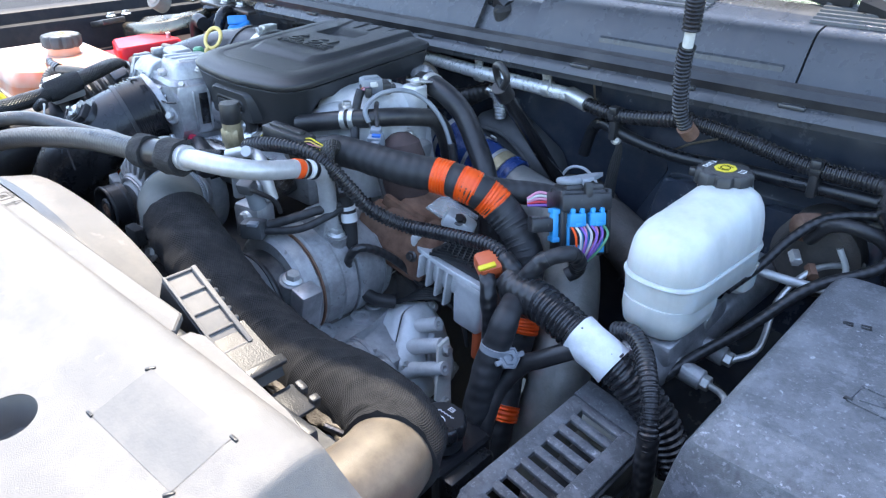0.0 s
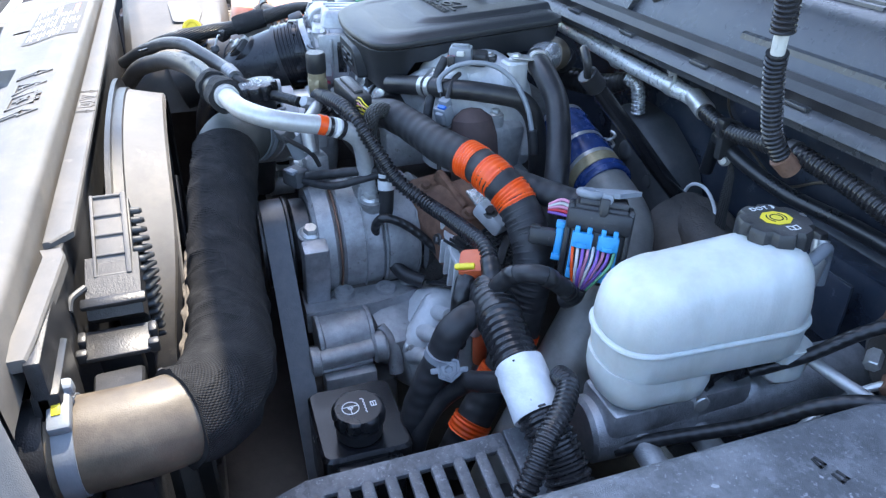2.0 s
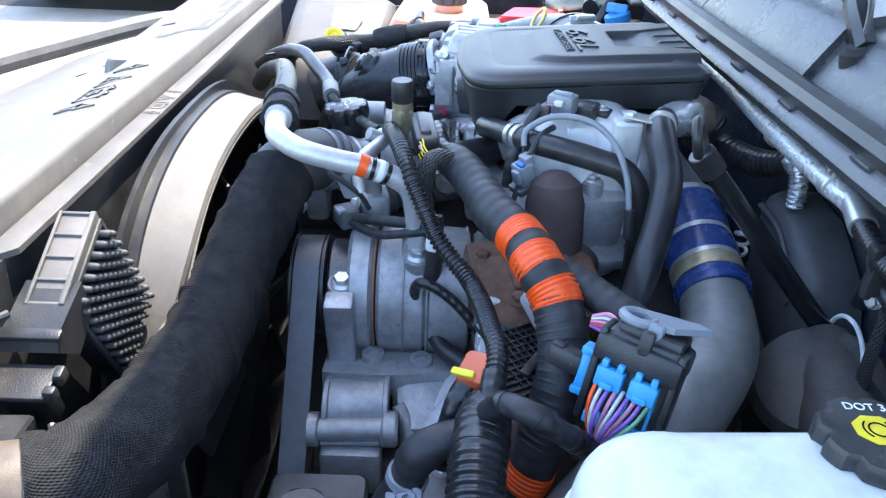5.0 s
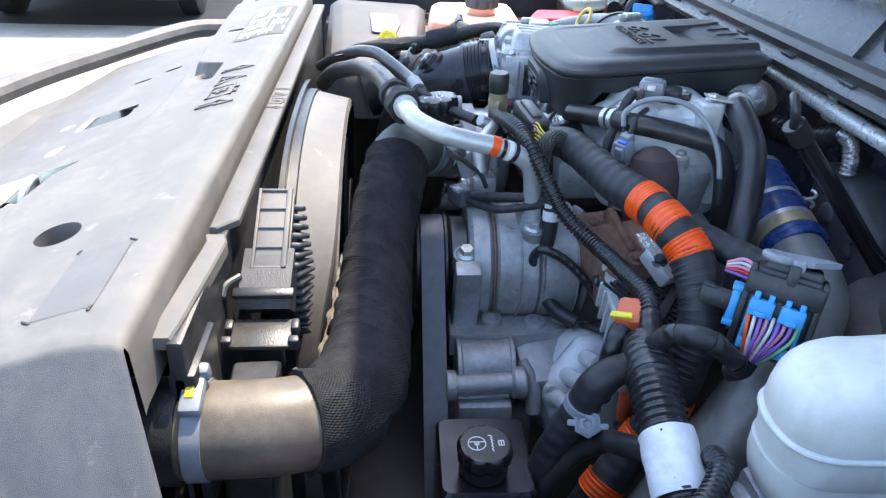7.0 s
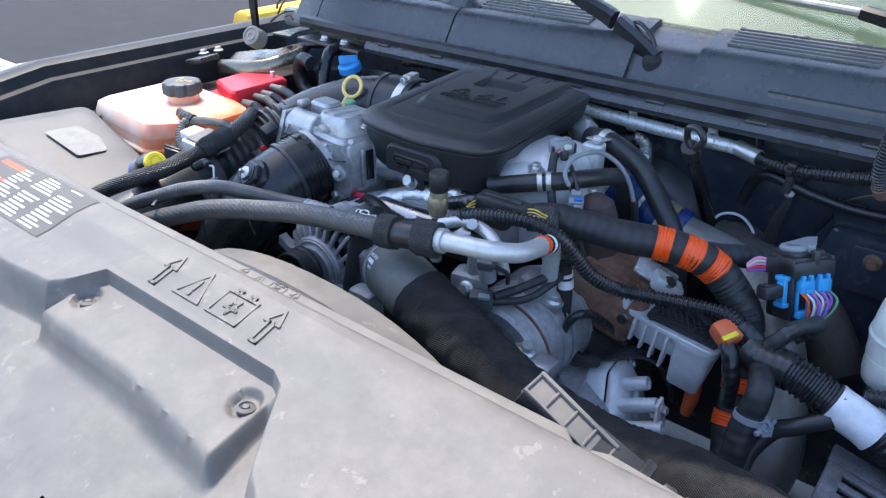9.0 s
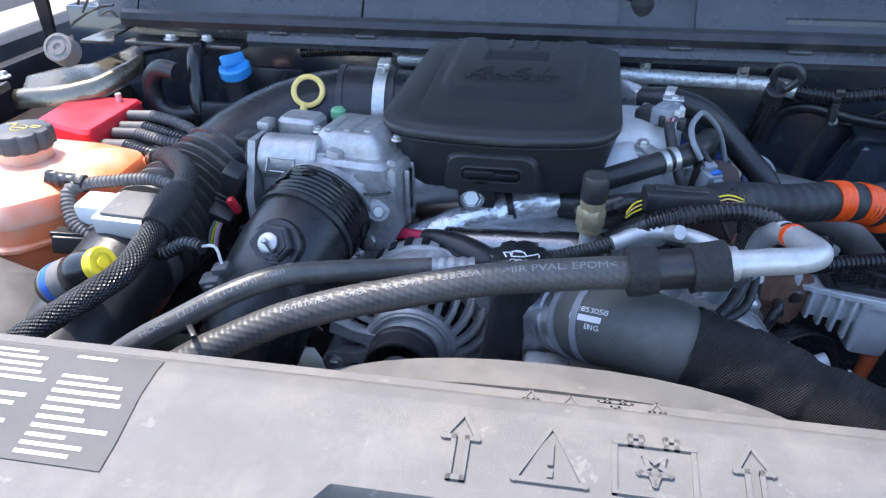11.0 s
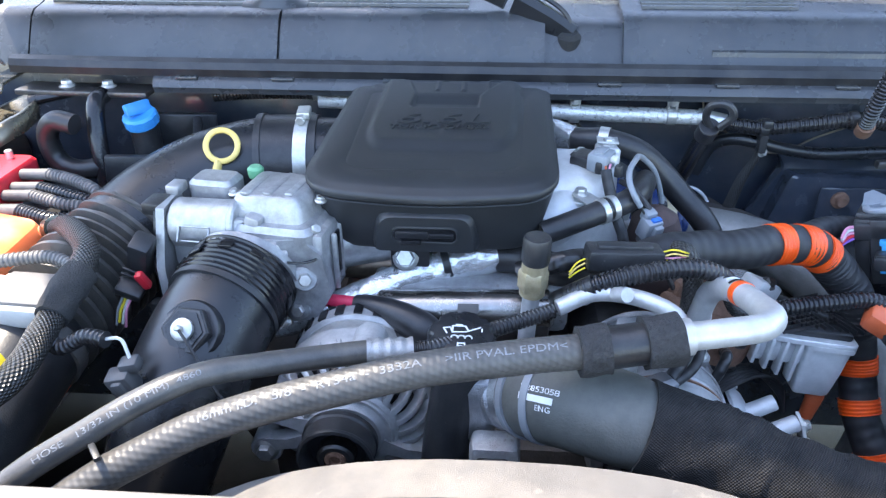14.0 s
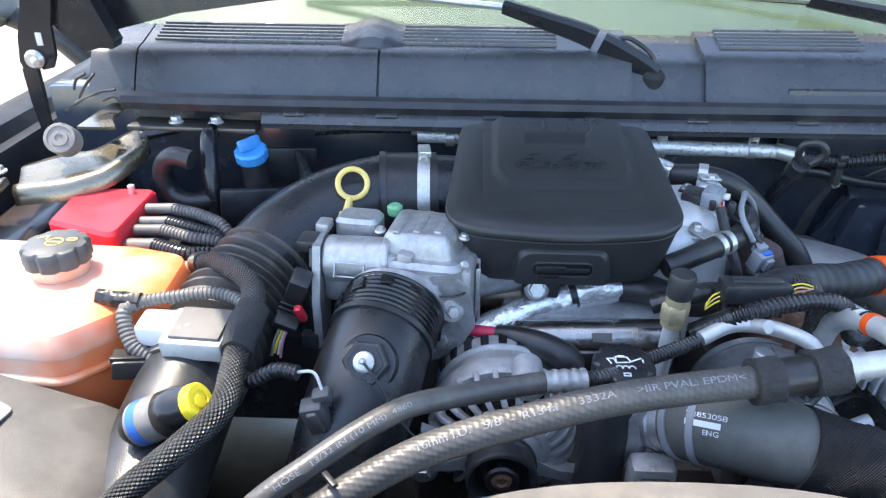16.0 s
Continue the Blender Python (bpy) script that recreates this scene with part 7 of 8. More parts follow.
    part("blue_lock", placed(merge(box((x, .006, .027), (.021, .016, .012), .002), box((x - .006, .016, .028), (.005, .008, .008), .001), box((x + .006, .016, .028), (.005, .008, .008), .001), box((x, .001, .0335), (.010, .005, .004), .001)), NM), "blueclip", cn)
    part("blue_foot", placed(merge(box((x, -.030, .026), (.021, .010, .010), .002), box((x - .009, -.013, .024), (.003, .030, .006), .001), box((x + .009, -.013, .024), (.003, .030, .006), .001)), NM), "blueclip", cn)
part("blue_tab", placed(merge(box((-.037, -.002, .014), (.008, .032, .012), .002), box((-.037, .016, .014), (.010, .006, .016), .001), box((-.037, -.018, .014), (.010, .006, .016), .001)), NM), "blueclip", cn)
part("side_plug", placed(merge(box((-.054, 0, .012), (.028, .017, .018), .003), box((-.062, .009, .012), (.010, .003, .012), .001)), NM), "black", cn)
for k, m_ in enumerate(("orange", "paleplast", "violet", "pinkwire", "paleplast", "violet", "pinkwire", "violet", "greencap")):
    x = -.022 + .0052 * k
    z_ = .036 + .004 * (k % 3)
    part("wire", sweep([NM @ Vector((x, .000, .028)), NM @ Vector((x * .9 - .001, -.010, z_ + .004)), NM @ Vector((x * .6 - .005, -.028, z_ + .002)), NM @ Vector((x * .25 - .008, -.046, .030))], .0016, .003, 6), m_, cn)
part("wire_boot", sweep([NM @ Vector((-.008, -.042, .031)), NM @ Vector((-.012, -.054, .028)), NM @ Vector((-.022, -.062, .022))], [.0085, .0095, .0090], .003, 14, bumps=.0012), "tape", cn)
for k in range(5):
    part("wire", sweep([NM @ Vector((-.024, .030 - .003 * k, -.018)), NM @ Vector((-.040, .034 - .004 * k, -.026)), NM @ Vector((-.054, .026 - .002 * k, -.030))], .0018, .003, 6), ("pinkwire", "paleplast", "pinkwire", "red", "violet")[k], cn)
wl = thing("white_lead", (.33, .55, .95), "thin white looped lead near the turbo", "cable")
part("lead", sweep([(0.286, 0.535, 0.942), (0.286, 0.535, 0.965), (0.295, 0.535, 0.989), (0.310, 0.535, 1.001), (0.331, 0.535, 1.003), (0.349, 0.535, 0.993), (0.360, 0.535, 0.977), (0.367, 0.535, 0.953)], .0024, .004, 8), "white", wl)

# ---- blue boot and grey charge pipe, gearbox dipstick ----
bt = thing("turbo_pipe", (.3, .41, 1.0), "grey coated turbo pipe with a blue silicone boot and clamps", "pipe")
BB = [(.150, .405, 1.045), (.195, .408, 1.028), (.240, .410, 1.012), (.285, .410, 1.000)]
part("boot", lathe([(0.0340, -.004), (0.0356, -.002), (0.0364, .004), (0.0389, .012), (0.0397, .030), (0.0392, .052), (0.0374, .062), (0.0372, .068), (0.0389, .073), (0.0395, .084), (0.0387, .095), (0.0372, .100), (0.0360, .104), (0.0356, .118), (0.0356, .140)], BB[0], (.135, .005, -.045), 48), "bluesil", bt, "blue silicone boot")
for at, r, w in ((.006, .0374, .005), (.064, .0376, .003), (.101, .0374, .003)):
    part("clamp", lathe([(r - .002, -w), (r + .0004, -w), (r + .0009, 0), (r + .0004, w), (r - .002, w)], Vector(BB[0]) + Vector((.135, .005, -.045)).normalized() * at, (.135, .005, -.045), 48), "steel", bt)
part("steel_band", lathe([(0.0356, .104), (0.0379, .1045), (0.0382, .106), (0.0382, .119), (0.0379, .1205), (0.0356, .121)], BB[0], (.135, .005, -.045), 48), "brass", bt, "dull yellow-grey clamp band")
part("boot_lip", lathe([(0.0348, .122), (0.0389, .1225), (0.0400, .125), (0.0397, .129), (0.0390, .1305), (0.0399, .132), (0.0397, .138), (0.0380, .140), (0.0344, .140)], BB[0], (.135, .005, -.045), 48), "bluesil", bt)
GT = [(.265, .410, 1.004), (.315, .404, .994), (.365, .388, .990), (.415, .355, .985), (.462, .310, .962), (.500, .250, .905), (.52, .20, .83), (.50, .18, .74)]
part("pipe", sweep(GT, [.034, .036, .037, .037, .037, .038, .040, .042], .008, 40), "greypipe", bt)
td = thing("gearbox_dipstick", (.25, .42, 1.1), "black gearbox dipstick with a ring handle", "dipstick")
part("tube", sweep([(0.289, 0.363, 1.160), (0.289, 0.396, 1.122), (0.290, 0.436, 1.077), (0.290, 0.488, 1.017), (0.291, 0.541, 0.957)], [.0090, .0105, .0110, .0110, .0110], .008, 14), "gloss", td)
part("handle", sweep([(0.299, 0.354, 1.165), (0.311, 0.346, 1.182), (0.301, 0.346, 1.196), (0.285, 0.354, 1.192), (0.283, 0.361, 1.175), (0.291, 0.361, 1.162)], .005, .004, 10), "black", td)
part("collar", rod((0.289, 0.359, 1.164), (0.289, 0.376, 1.145), .0130), "rubber", td)
tb = thing("turbo_housing", (.2, .47, 1.0), "dull cast turbo housing at the firewall", "turbo")
part("volute", lathe([(.03, 0), (.060, .01), (.068, .03), (.060, .048), (.035, .058)], (.34, .52, .915), (.3, -.4, .85), 36), "iron", tb)
part("downpipe", sweep([(.30, .53, .95), (.40, .51, .935), (.49, .48, .90), (.55, .45, .83)], [.038, .040, .040, .038], .01, 28, bumps=.002), "iron", tb)
part("ribbed_tube", sweep([(-.03, .462, 1.070), (.03, .485, 1.072), (.085, .508, 1.076), (.138, .523, 1.098)], [.0185, .0185, .0180, .0125], .002, 28, rib=(.009, .0009)), "rubber", tb)
part("foil_elbow", sweep([(.134, .520, 1.100), (.147, .528, 1.094), (.154, .531, 1.078), (.157, .532, 1.050)], .0108, .002, 18, bumps=.0012, rib=(.006, .0014)), "foil", tb)
part("spring_clip", sweep([(.193 + .008 * math.cos(a), .464 + .008 * math.sin(a), 1.008 + .0022 * a) for a in np.linspace(0, 15, 48)], .0022, .004, 6), "steel", tb)
SHO = rounded([(.105, 1.055), (.190, 1.048), (.262, 1.006), (.300, .930), (.290, .840), (.105, .840)], [.02, .03, .04, .04, .02, .02], 6)
part("heat_cover", stack([[(p.x, y, p.y) for p in (inset(SHO, d) if d else SHO)] for d, y in ((0, .575), (0, .535), (.006, .522), (.016, .514), (.030, .510))]), "greydark", tb, "dark grey dusty turbo heat cover")
part("cover_dimple", lathe([(.016, 0), (.014, .003), (.009, .005), (.002, .0055)], (.170, .510, 1.000), (0, -1, .15), 24), "greydark", tb)
part("cover_dimple", lathe([(.010, 0), (.009, .003), (.002, .004)], (.235, .511, .975), (0, -1, .1), 20), "greydark", tb)
part("cover_ridge", sweep([(.120, .510, 1.035), (.185, .509, 1.030), (.240, .510, .990)], .0035, .006, 8), "greydark", tb)

# ---- silver rail, looms and cables along the firewall ----
rl = thing("cowl_rail", (.1, .505, 1.14), "bright silver foil tube clipped below the cowl", "rail")
part("tube", sweep([(-.235, .505, 1.142), (-.05, .500, 1.140), (.137, .497, 1.133), (.274, .500, 1.129), (.318, .504, 1.126)], .0112, .008, 20, bumps=.0008), "railfoil", rl)
for x in (-.185, .137, .274):
    z = 1.131 if x > 0 else 1.142
    part("bracket", merge(rod((x - .007, .499, z - .001), (x + .007, .499, z - .001), .0130), box((x - .006, .495, z + .020), (.0035, .004, .030), .001), box((x + .006, .495, z + .020), (.0035, .004, .030), .001), box((x, .495, z + .034), (.016, .005, .005), .001), sweep([(x + .0065 * math.cos(a), .493, z + .022 + .0065 * math.sin(a)) for a in np.linspace(0, 6.2832, 17)], .0016, .003, 6), hexbolt((x, .491, z + .0215), (0, -1, 0), .004)), "steel", rl)
CL = [(.312, .504, 1.128), (.350, .495, 1.122), (.404, .486, 1.119), (.460, .480, 1.127), (.5165, .476, 1.136), (.580, .486, 1.127), (.640, .492, 1.114), (.683, .494, 1.108), (.757, .492, 1.107), (.80, .487, 1.10)]
fl = thing("firewall_loom", CL[3], "black corrugated loom along the firewall", "loom", "corrugated looms")
part("loom", sweep(CL, [.0105, .0105, .0105, .0108, .0110, .0112, .0114, .0115, .0115, .0115], .001, 18, rib=(.0058, .0018)), "loom", fl)
part("end_sleeve", sweep(CL[:2], [.0122, .0125], .004, 18), "steel", fl)
for p, q in (((.399, .487, 1.119), (.409, .485, 1.1195)), ((.511, .476, 1.135), (.521, .4765, 1.136)), ((.677, .4935, 1.109), (.689, .494, 1.1078))):
    part("clip_band", sweep([p, q], .0128, .004, 18), "black", fl)
C0 = [(-.40, .525, 1.140), (-.33, .520, 1.147), (-.23, .515, 1.150)]
fl = thing("firewall_loom", C0[1], "black corrugated loom running to the silver rail", "loom", "corrugated looms")
part("loom", sweep(C0, .0095, .001, 16, rib=(.0052, .0015)), "loom", fl)
part("end_sleeve", sweep([(-.245, .5157, 1.1497), (-.228, .515, 1.150)], .0112, .004, 16), "steel", fl)
c2 = thing("firewall_cable", (.5, .52, 1.07), "smooth black cable clipped under the firewall loom", "cable")
part("cable", sweep([(.33, .53, 1.03), (.345, .525, 1.075), (.372, .505, 1.095), (.404, .495, 1.093), (.440, .497, 1.084), (.500, .503, 1.075), (.580, .506, 1.078), (.673, .500, 1.082), (.76, .495, 1.085), (.82, .485, 1.085)], .0088, .006, 14), "satin", c2)
for x, y, z in ((.404, .4895, 1.105), (.683, .4955, 1.095)):
    part("clip", merge(box((x, y, z), (.012, .026, .046), .004), box((x, y - .012, z + .022), (.014, .010, .012), .003)), "black", c2)
part("strap_stud", hexbolt((.408, .487, 1.082), (.5, -.8, .1), .0055), "steel", c2)
part("strap", sweep([(.4063, .494, 1.084), (.4055, .503, 1.064), (.396, .512, 1.03), (.388, .52, .98), (.384, .53, .93)], [.004, .006, .0085, .010, .010], .006, 8, flat=.4), "braid", c2)
hg = thing("bonnet_lamp_cable", (.53, .42, 1.2), "corrugated cable with a pale plug hanging from the bonnet", "cable")
part("upper_loom", sweep([(.545, .36, 1.50), (.536, .395, 1.34), (.532, .408, 1.292), (.530, .412, 1.266)], .0115, .001, 16, rib=(.0052, .0014)), "loom", hg)
part("plug", merge(rod((.530, .412, 1.268), (.528, .414, 1.244), .0065), box((.529, .4115, 1.256), (.008, .010, .012), .002)), "paleplast", hg)
part("lower_loom", sweep([(.528, .414, 1.246), (.524, .419, 1.228), (.521, .430, 1.190), (.520, .440, 1.160), (.524, .455, 1.135)], .0105, .001, 16, rib=(.0052, .0014)), "loom", hg)
part("end_sleeve", sweep([(.524, .452, 1.137), (.528, .466, 1.123)], .0115, .004, 14), "rust", hg)

# ---- brake reservoir, master cylinder ----
br = thing("brake_fluid_reservoir", (.625, .3, 1.03), "milky white brake fluid reservoir with a black cap", "fluid reservoir")
RO = rounded([(.575, .200), (.670, .194), (.682, .398), (.588, .410)], [.060, .062, .052, .050], 10)
def lev(o, z, g=0.0):
    return [(p.x, p.y, z + g * (p.y - .3)) for p in o]


part("upper_shell", stack([lev(inset(RO, .006), 1.047), lev(inset(RO, .0045), 1.052), lev(inset(RO, .0055), 1.066, .02), lev(inset(RO, .008), 1.080, .04), lev(inset(RO, .012), 1.0905, .065), lev(inset(RO, .018), 1.0985, .085), lev(inset(RO, .026), 1.1040, .095), lev(inset(RO, .037), 1.1075, .10), lev(inset(RO, .054), 1.1095, .10)]), "tank", br)
part("seam_flange", stack([lev(inset(RO, .004), 1.0425), lev(inset(RO, .0018), 1.0437), lev(inset(RO, .0010), 1.0455), lev(inset(RO, .0018), 1.0473), lev(inset(RO, .004), 1.0485)]), "tank", br)
part("lower_shell", stack([lev(inset(RO, .012), 1.012), lev(inset(RO, .006), 1.017), lev(inset(RO, .0035), 1.044)]), "tank", br)
LO = inset(rounded([(.573, .196), (.671, .190), (.676, .306), (.580, .312)], [.058, .060, .03, .03], 8), .0075)
part("front_chamber", stack([lev(inset(LO, .020), .976), lev(inset(LO, .009), .979), lev(inset(LO, .003), .986), lev(LO, 1.0), lev(LO, 1.018)]), "tank", br)
LR = rounded([(.606, .362), (.672, .360), (.674, .402), (.606, .408)], .018, 5)
part("rear_chamber", stack([lev(inset(LR, .008), .976), lev(inset(LR, .002), .982), lev(LR, 1.016)]), "tank", br)
part("outlet_nipple", lathe([(.010, 0), (.0105, .002), (.0105, .010), (.007, .012)], (.612, .262, .966), (0, 0, 1), 20), "tank", br)
part("level_sensor", merge(box((.640, .340, .990), (.030, .026, .018), .004, (0, 0, 8)), rod((.640, .326, .988), (.644, .306, .984), .008), rod((.644, .308, .984), (.646, .300, .982), .0105, seg=8)), "gloss", br, "black level sensor plug")
part("neck", lathe([(.026, 0), (.028, .003), (.028, .012)], (.617, .370, 1.100), (0, 0, 1), 36), "tank", br)
bcap = part("cap", lathe([(.0285, 0), (.0328, .002), (.0328, .016), (.0305, .0195), (.025, .0205)], (.617, .370, 1.106), (0, 0, 1), 72, lobes=(8, .0042, .0300)), "black", br)
CM = on_axis((.617, .370, 1.1267), (0, 0, 1), (-1, .05, 0))
octo = [(.0132 * math.cos(radians(22.5 + 45 * k)) * 1.12, .0132 * math.sin(radians(22.5 + 45 * k)) * .95) for k in range(8)]
part("yellow_emblem", placed(stack([[(*p, 0) for p in octo], [(*p, .0006) for p in octo]]), CM), "yellow", bcap)
part("emblem_lines", placed(strokes([circle(0, 0, .0055, 20), circle(0, 0, .0085, 8, -45, 45), circle(0, 0, .0085, 8, 135, 225)], .0010, .0003), CM @ Matrix.Translation((0, 0, .0007))), "gloss", bcap)
part("lettering", placed(words("DOT 3", .0085, .0002), CM @ Matrix.Translation((0, .0195, .0003))), "white", bcap)
part("book_symbol", placed(strokes([[(-.005, -.003), (-.005, .003), (0, .002), (.005, .003), (.005, -.003), (0, -.004), (-.005, -.003)], [(0, -.004), (0, .002)]], .0009, .0003), CM @ Matrix.Translation((.003, -.019, 0))), "white", bcap)
mc = thing("master_cylinder", (.625, .32, .95), "dull cast brake master cylinder under the reservoir", "master cylinder")
part("barrel", rod((.622, .195, .935), (.640, .50, .945), .032, seg=28, edge=.004), "alu", mc)
part("saddle", box((.628, .28, .962), (.06, .15, .03), .008), "alu", mc)
for y in (.24, .30):
    part("port", rod((.650, y, .935), (.685, y, .930), .012), "aludark", mc)
    part("nut", rod((.682, y, .930), (.694, y, .929), .009, seg=6), "steel", mc)
part("pin", rod((.600, .300, .968), (.660, .296, .968), .008), "steel", mc)
part("brake_pipe", sweep([(.692, .30, .929), (.71, .33, .94), (.70, .40, .97), (.72, .45, 1.0), (.76, .50, 1.0)], .004, .006, 10), "steel", mc)
part("brake_pipe", sweep([(.692, .24, .929), (.72, .22, .93), (.73, .17, .90), (.72, .12, .84)], .004, .006, 10), "steel", mc)
bo = thing("brake_booster", (.7, .5, 1.0), "dark brake booster with rusty accumulator at the firewall", "brake booster")
part("drum", rod((.705, .48, .995), (.705, .58, .995), .055, seg=36, edge=.01), "iron", bo)
part("mount_plate", box((.560, .503, .985), (.100, .006, .075), .003), "navy", bo, "dark painted mounting plate")
part("plate_stud", lathe([(.013, 0), (.013, .004), (.008, .006), (.007, .012)], (.540, .500, 1.004), (0, -1, 0), 18), "rust", bo)
part("accumulator", lathe([(.010, 0), (.016, .004), (.018, .010), (.018, .030), (.013, .034), (.013, .044), (.019, .046), (.019, .062)], (.680, .462, 1.040), (.65, .70, -.05), 24), "rust", bo)
for k in range(3):
    part("fitting", rod((.690 + .022 * k, .452, 1.012 - .012 * k), (.700 + .022 * k, .438, 1.006 - .012 * k), .0075, seg=6), ("steel", "rust", "darksteel")[k], bo)
part("white_ring", sweep([(.735, .472, 1.025), (.748, .472, 1.00), (.745, .472, .975)], .004, .005, 8), "paleplast", bo)
for pts, r, m_ in (([(.700, .462, 1.030), (.722, .452, 1.058), (.752, .448, 1.066), (.785, .460, 1.050), (.80, .475, 1.00)], .0085, "rubber"), ([(.80, .478, 1.08), (.76, .485, 1.072), (.715, .462, 1.062), (.690, .430, 1.040), (.672, .390, 1.010), (.655, .345, .990)], .0062, "vinyl"), ([(.80, .46, 1.07), (.79, .42, 1.04), (.74, .36, 1.02), (.70, .31, .975), (.665, .25, .945), (.650, .215, .93)], .0066, "vinyl"), ([(.640, .398, .998), (.659, .4055, .9955), (.697, .4165, .9905), (.76, .436, .985)], .0058, "alutube"), ([(.636, .396, 1.082), (.633, .414, 1.090), (.624, .432, 1.088), (.614, .446, 1.072), (.612, .450, 1.040)], .0060, "greyplast")):
    part("line", sweep(pts, r, .006, 14), m_, bo)
fx = thing("firewall_fittings", (.56, .45, 1.08), "small black firewall bracket with a bolt and pipe fitting", "bracket")
part("bracket", box((.575, .445, 1.085), (.06, .012, .012), .003, (0, 0, 8)), "darksteel", fx)
part("bolt", hexbolt((.575, .444, 1.092), (0, 0, 1), .006), "steel", fx)
part("fitting", sweep([(.605, .445, 1.085), (.612, .44, 1.065), (.612, .435, 1.04)], .008, .004, 12), "steel", fx)

# ---- power steering reservoir ----
ps = thing("power_steering_reservoir", (.48, .02, .87), "black power steering reservoir with a marked cap", "fluid reservoir")
part("body", plate([(.425, -.032), (.534, -.034), (.536, .060), (.425, .060)], .78, .880, .012, .004), "gloss", ps)
part("step", box((.540, .012, .842), (.018, .070, .060), .005), "satin", ps)
part("neck", lathe([(.022, 0), (.024, .002), (.024, .014)], (.503, .010, .882), (.05, 0, 1), 28), "black", ps)
PX = Vector((.05, 0, 1)).normalized()
pcap = part("cap", lathe([(.0210, 0), (.0268, .002), (.0273, .012), (.0255, .0155), (.0237, .0165)], (.5035, .010, .900), PX, 64, lobes=(8, .0032, .0248)), "satin", ps)
PM = on_axis(Vector((.5035, .010, .900)) + PX * .0166, PX, (-1, 0, 0))
wheel = [circle(-.008, 0, .0085, 24), [(-.0155, .002), (-.010, .002), (-.008, -.001), (-.006, .002), (-.0005, .002)], [(-.008, -.001), (-.008, -.0082)], circle(-.008, 0, .0022, 8)]
waves = [[(.006 + .0012 * (k % 2), .010 - .0022 * k) for k in range(10)], [(.006, .010), (.004, .010)]]
book = [[(.013, -.003), (.018, -.003), (.018, .003), (.013, .003), (.013, -.003)], [(.0155, -.003), (.0155, .003)]]
part("symbol", placed(strokes(wheel + waves + book, .0010, .0004), PM), "white", pcap)

# ---- slatted battery tray, battery terminal cover ----
tr = thing("slatted_tray", (.62, .02, .92), "black plastic battery bracket with a row of slots", "battery bracket")
TM = Matrix(((1, 0, 0, .600), (0, 1, 0, 0), (0, 0, 1, .921), (0, 0, 0, 1))) @ pose(0, 0, 0, 0, 12, 0)
for k in range(9):
    y = -.050 + .0215 * k
    part("slat", placed(box((.034, y, 0), (.060, .0118, .006), .0025), TM), "lid", tr)
part("back_rail", placed(box((.000, .034, -.001), (.020, .19, .008), .003), TM), "lid", tr)
part("front_rail", placed(box((.067, .034, -.001), (.024, .19, .010), .003), TM), "lid", tr)
part("front_wall", placed(box((.080, .03, -.045), (.006, .22, .085), .002), TM), "black", tr)
part("end_plate", placed(stack([[(-.009, -.056, z), (.078, -.056, z), (.078, -.125, z), (.040, -.140, z - .004), (.0, -.085, z)] for z in (-.004, .003)]), TM), "lid", tr)
part("end_plate", placed(box((.034, .146, -.001), (.09, .032, .007), .002), TM), "lid", tr)
for k in range(3):
    part("tab", placed(box((.083, -.10 + .035 * k, -.015), (.010, .018, .008), .002), TM), "black", tr)
part("foot", placed(box((.05, .08, -.12), (.08, .12, .14), .01), TM), "black", tr)
bat = thing("battery", (.78, -.1, .8), "black battery beside the slatted bracket", "battery")
part("case", box((.80, -.11, .82), (.20, .24, .26), .008), "black", bat)
rt = thing("battery_terminal_cover", (.73, -.1, 1.0), "red plastic battery terminal cover", "terminal cover", "terminal covers")
part("cover", plate([(.680, -.125), (.760, -.150), (.775, -.085), (.715, -.060)], .955, 1.000, .008, .004), "red", rt)
part("step", plate([(.725, -.090), (.780, -.105), (.790, -.060), (.735, -.045)], .955, 1.010, .008, .004), "red", rt)
part("plus_sign", placed(strokes([[(-.006, 0), (.006, 0)], [(0, -.006), (0, .006)]], .0035, .001), pose(.725, -.115, 1.0, 0, 0, 15)), "red", rt)

# ---- fuse box with lid ----
fbx = thing("fuse_box", (.88, .2, .98), "weathered black fuse box with a broad lid", "fuse box")
part("body", box((.885, .20, .93), (.22, .33, .16), .01), "black", fbx)
FO_ = rounded([(.756, .026), (1.03, .020), (1.03, .385), (.757, .382)], [.012, .02, .03, .022], 5)
def facet(o, z, front, side):
    return [(p.x - side * max(0, min(1, (.80 - p.x) / .04)), p.y - front * max(0, min(1, (.075 - p.y) / .04)), z) for p in o]


part("lid", stack([facet(FO_, .945, .014, .016), facet(FO_, 1.000, .008, .008), facet(FO_, 1.020, .004, .004), facet(FO_, 1.030, 0, 0), facet(inset(FO_, .004), 1.0355, -.012, 0), facet(inset(FO_, .006), 1.0400, -.038, -.004), facet(inset(FO_, .020), 1.0412, -.034, 0)]), "lid", fbx)
part("bolt_symbol", placed(strokes([[(-.021, -.0145), (.021, -.0145), (.021, .0145), (-.021, .0145), (-.021, -.0145)], [(.014, .006), (-.004, .004), (.003, -.001), (-.014, -.006)]], .0017, .0011), pose(.859, .160, 1.0413, 0, 0, -6)), "lid", fbx)
part("corner_tab", box((.836, .151, 1.0415), (.007, .005, .002), .0008, (0, 0, -6)), "black", fbx)
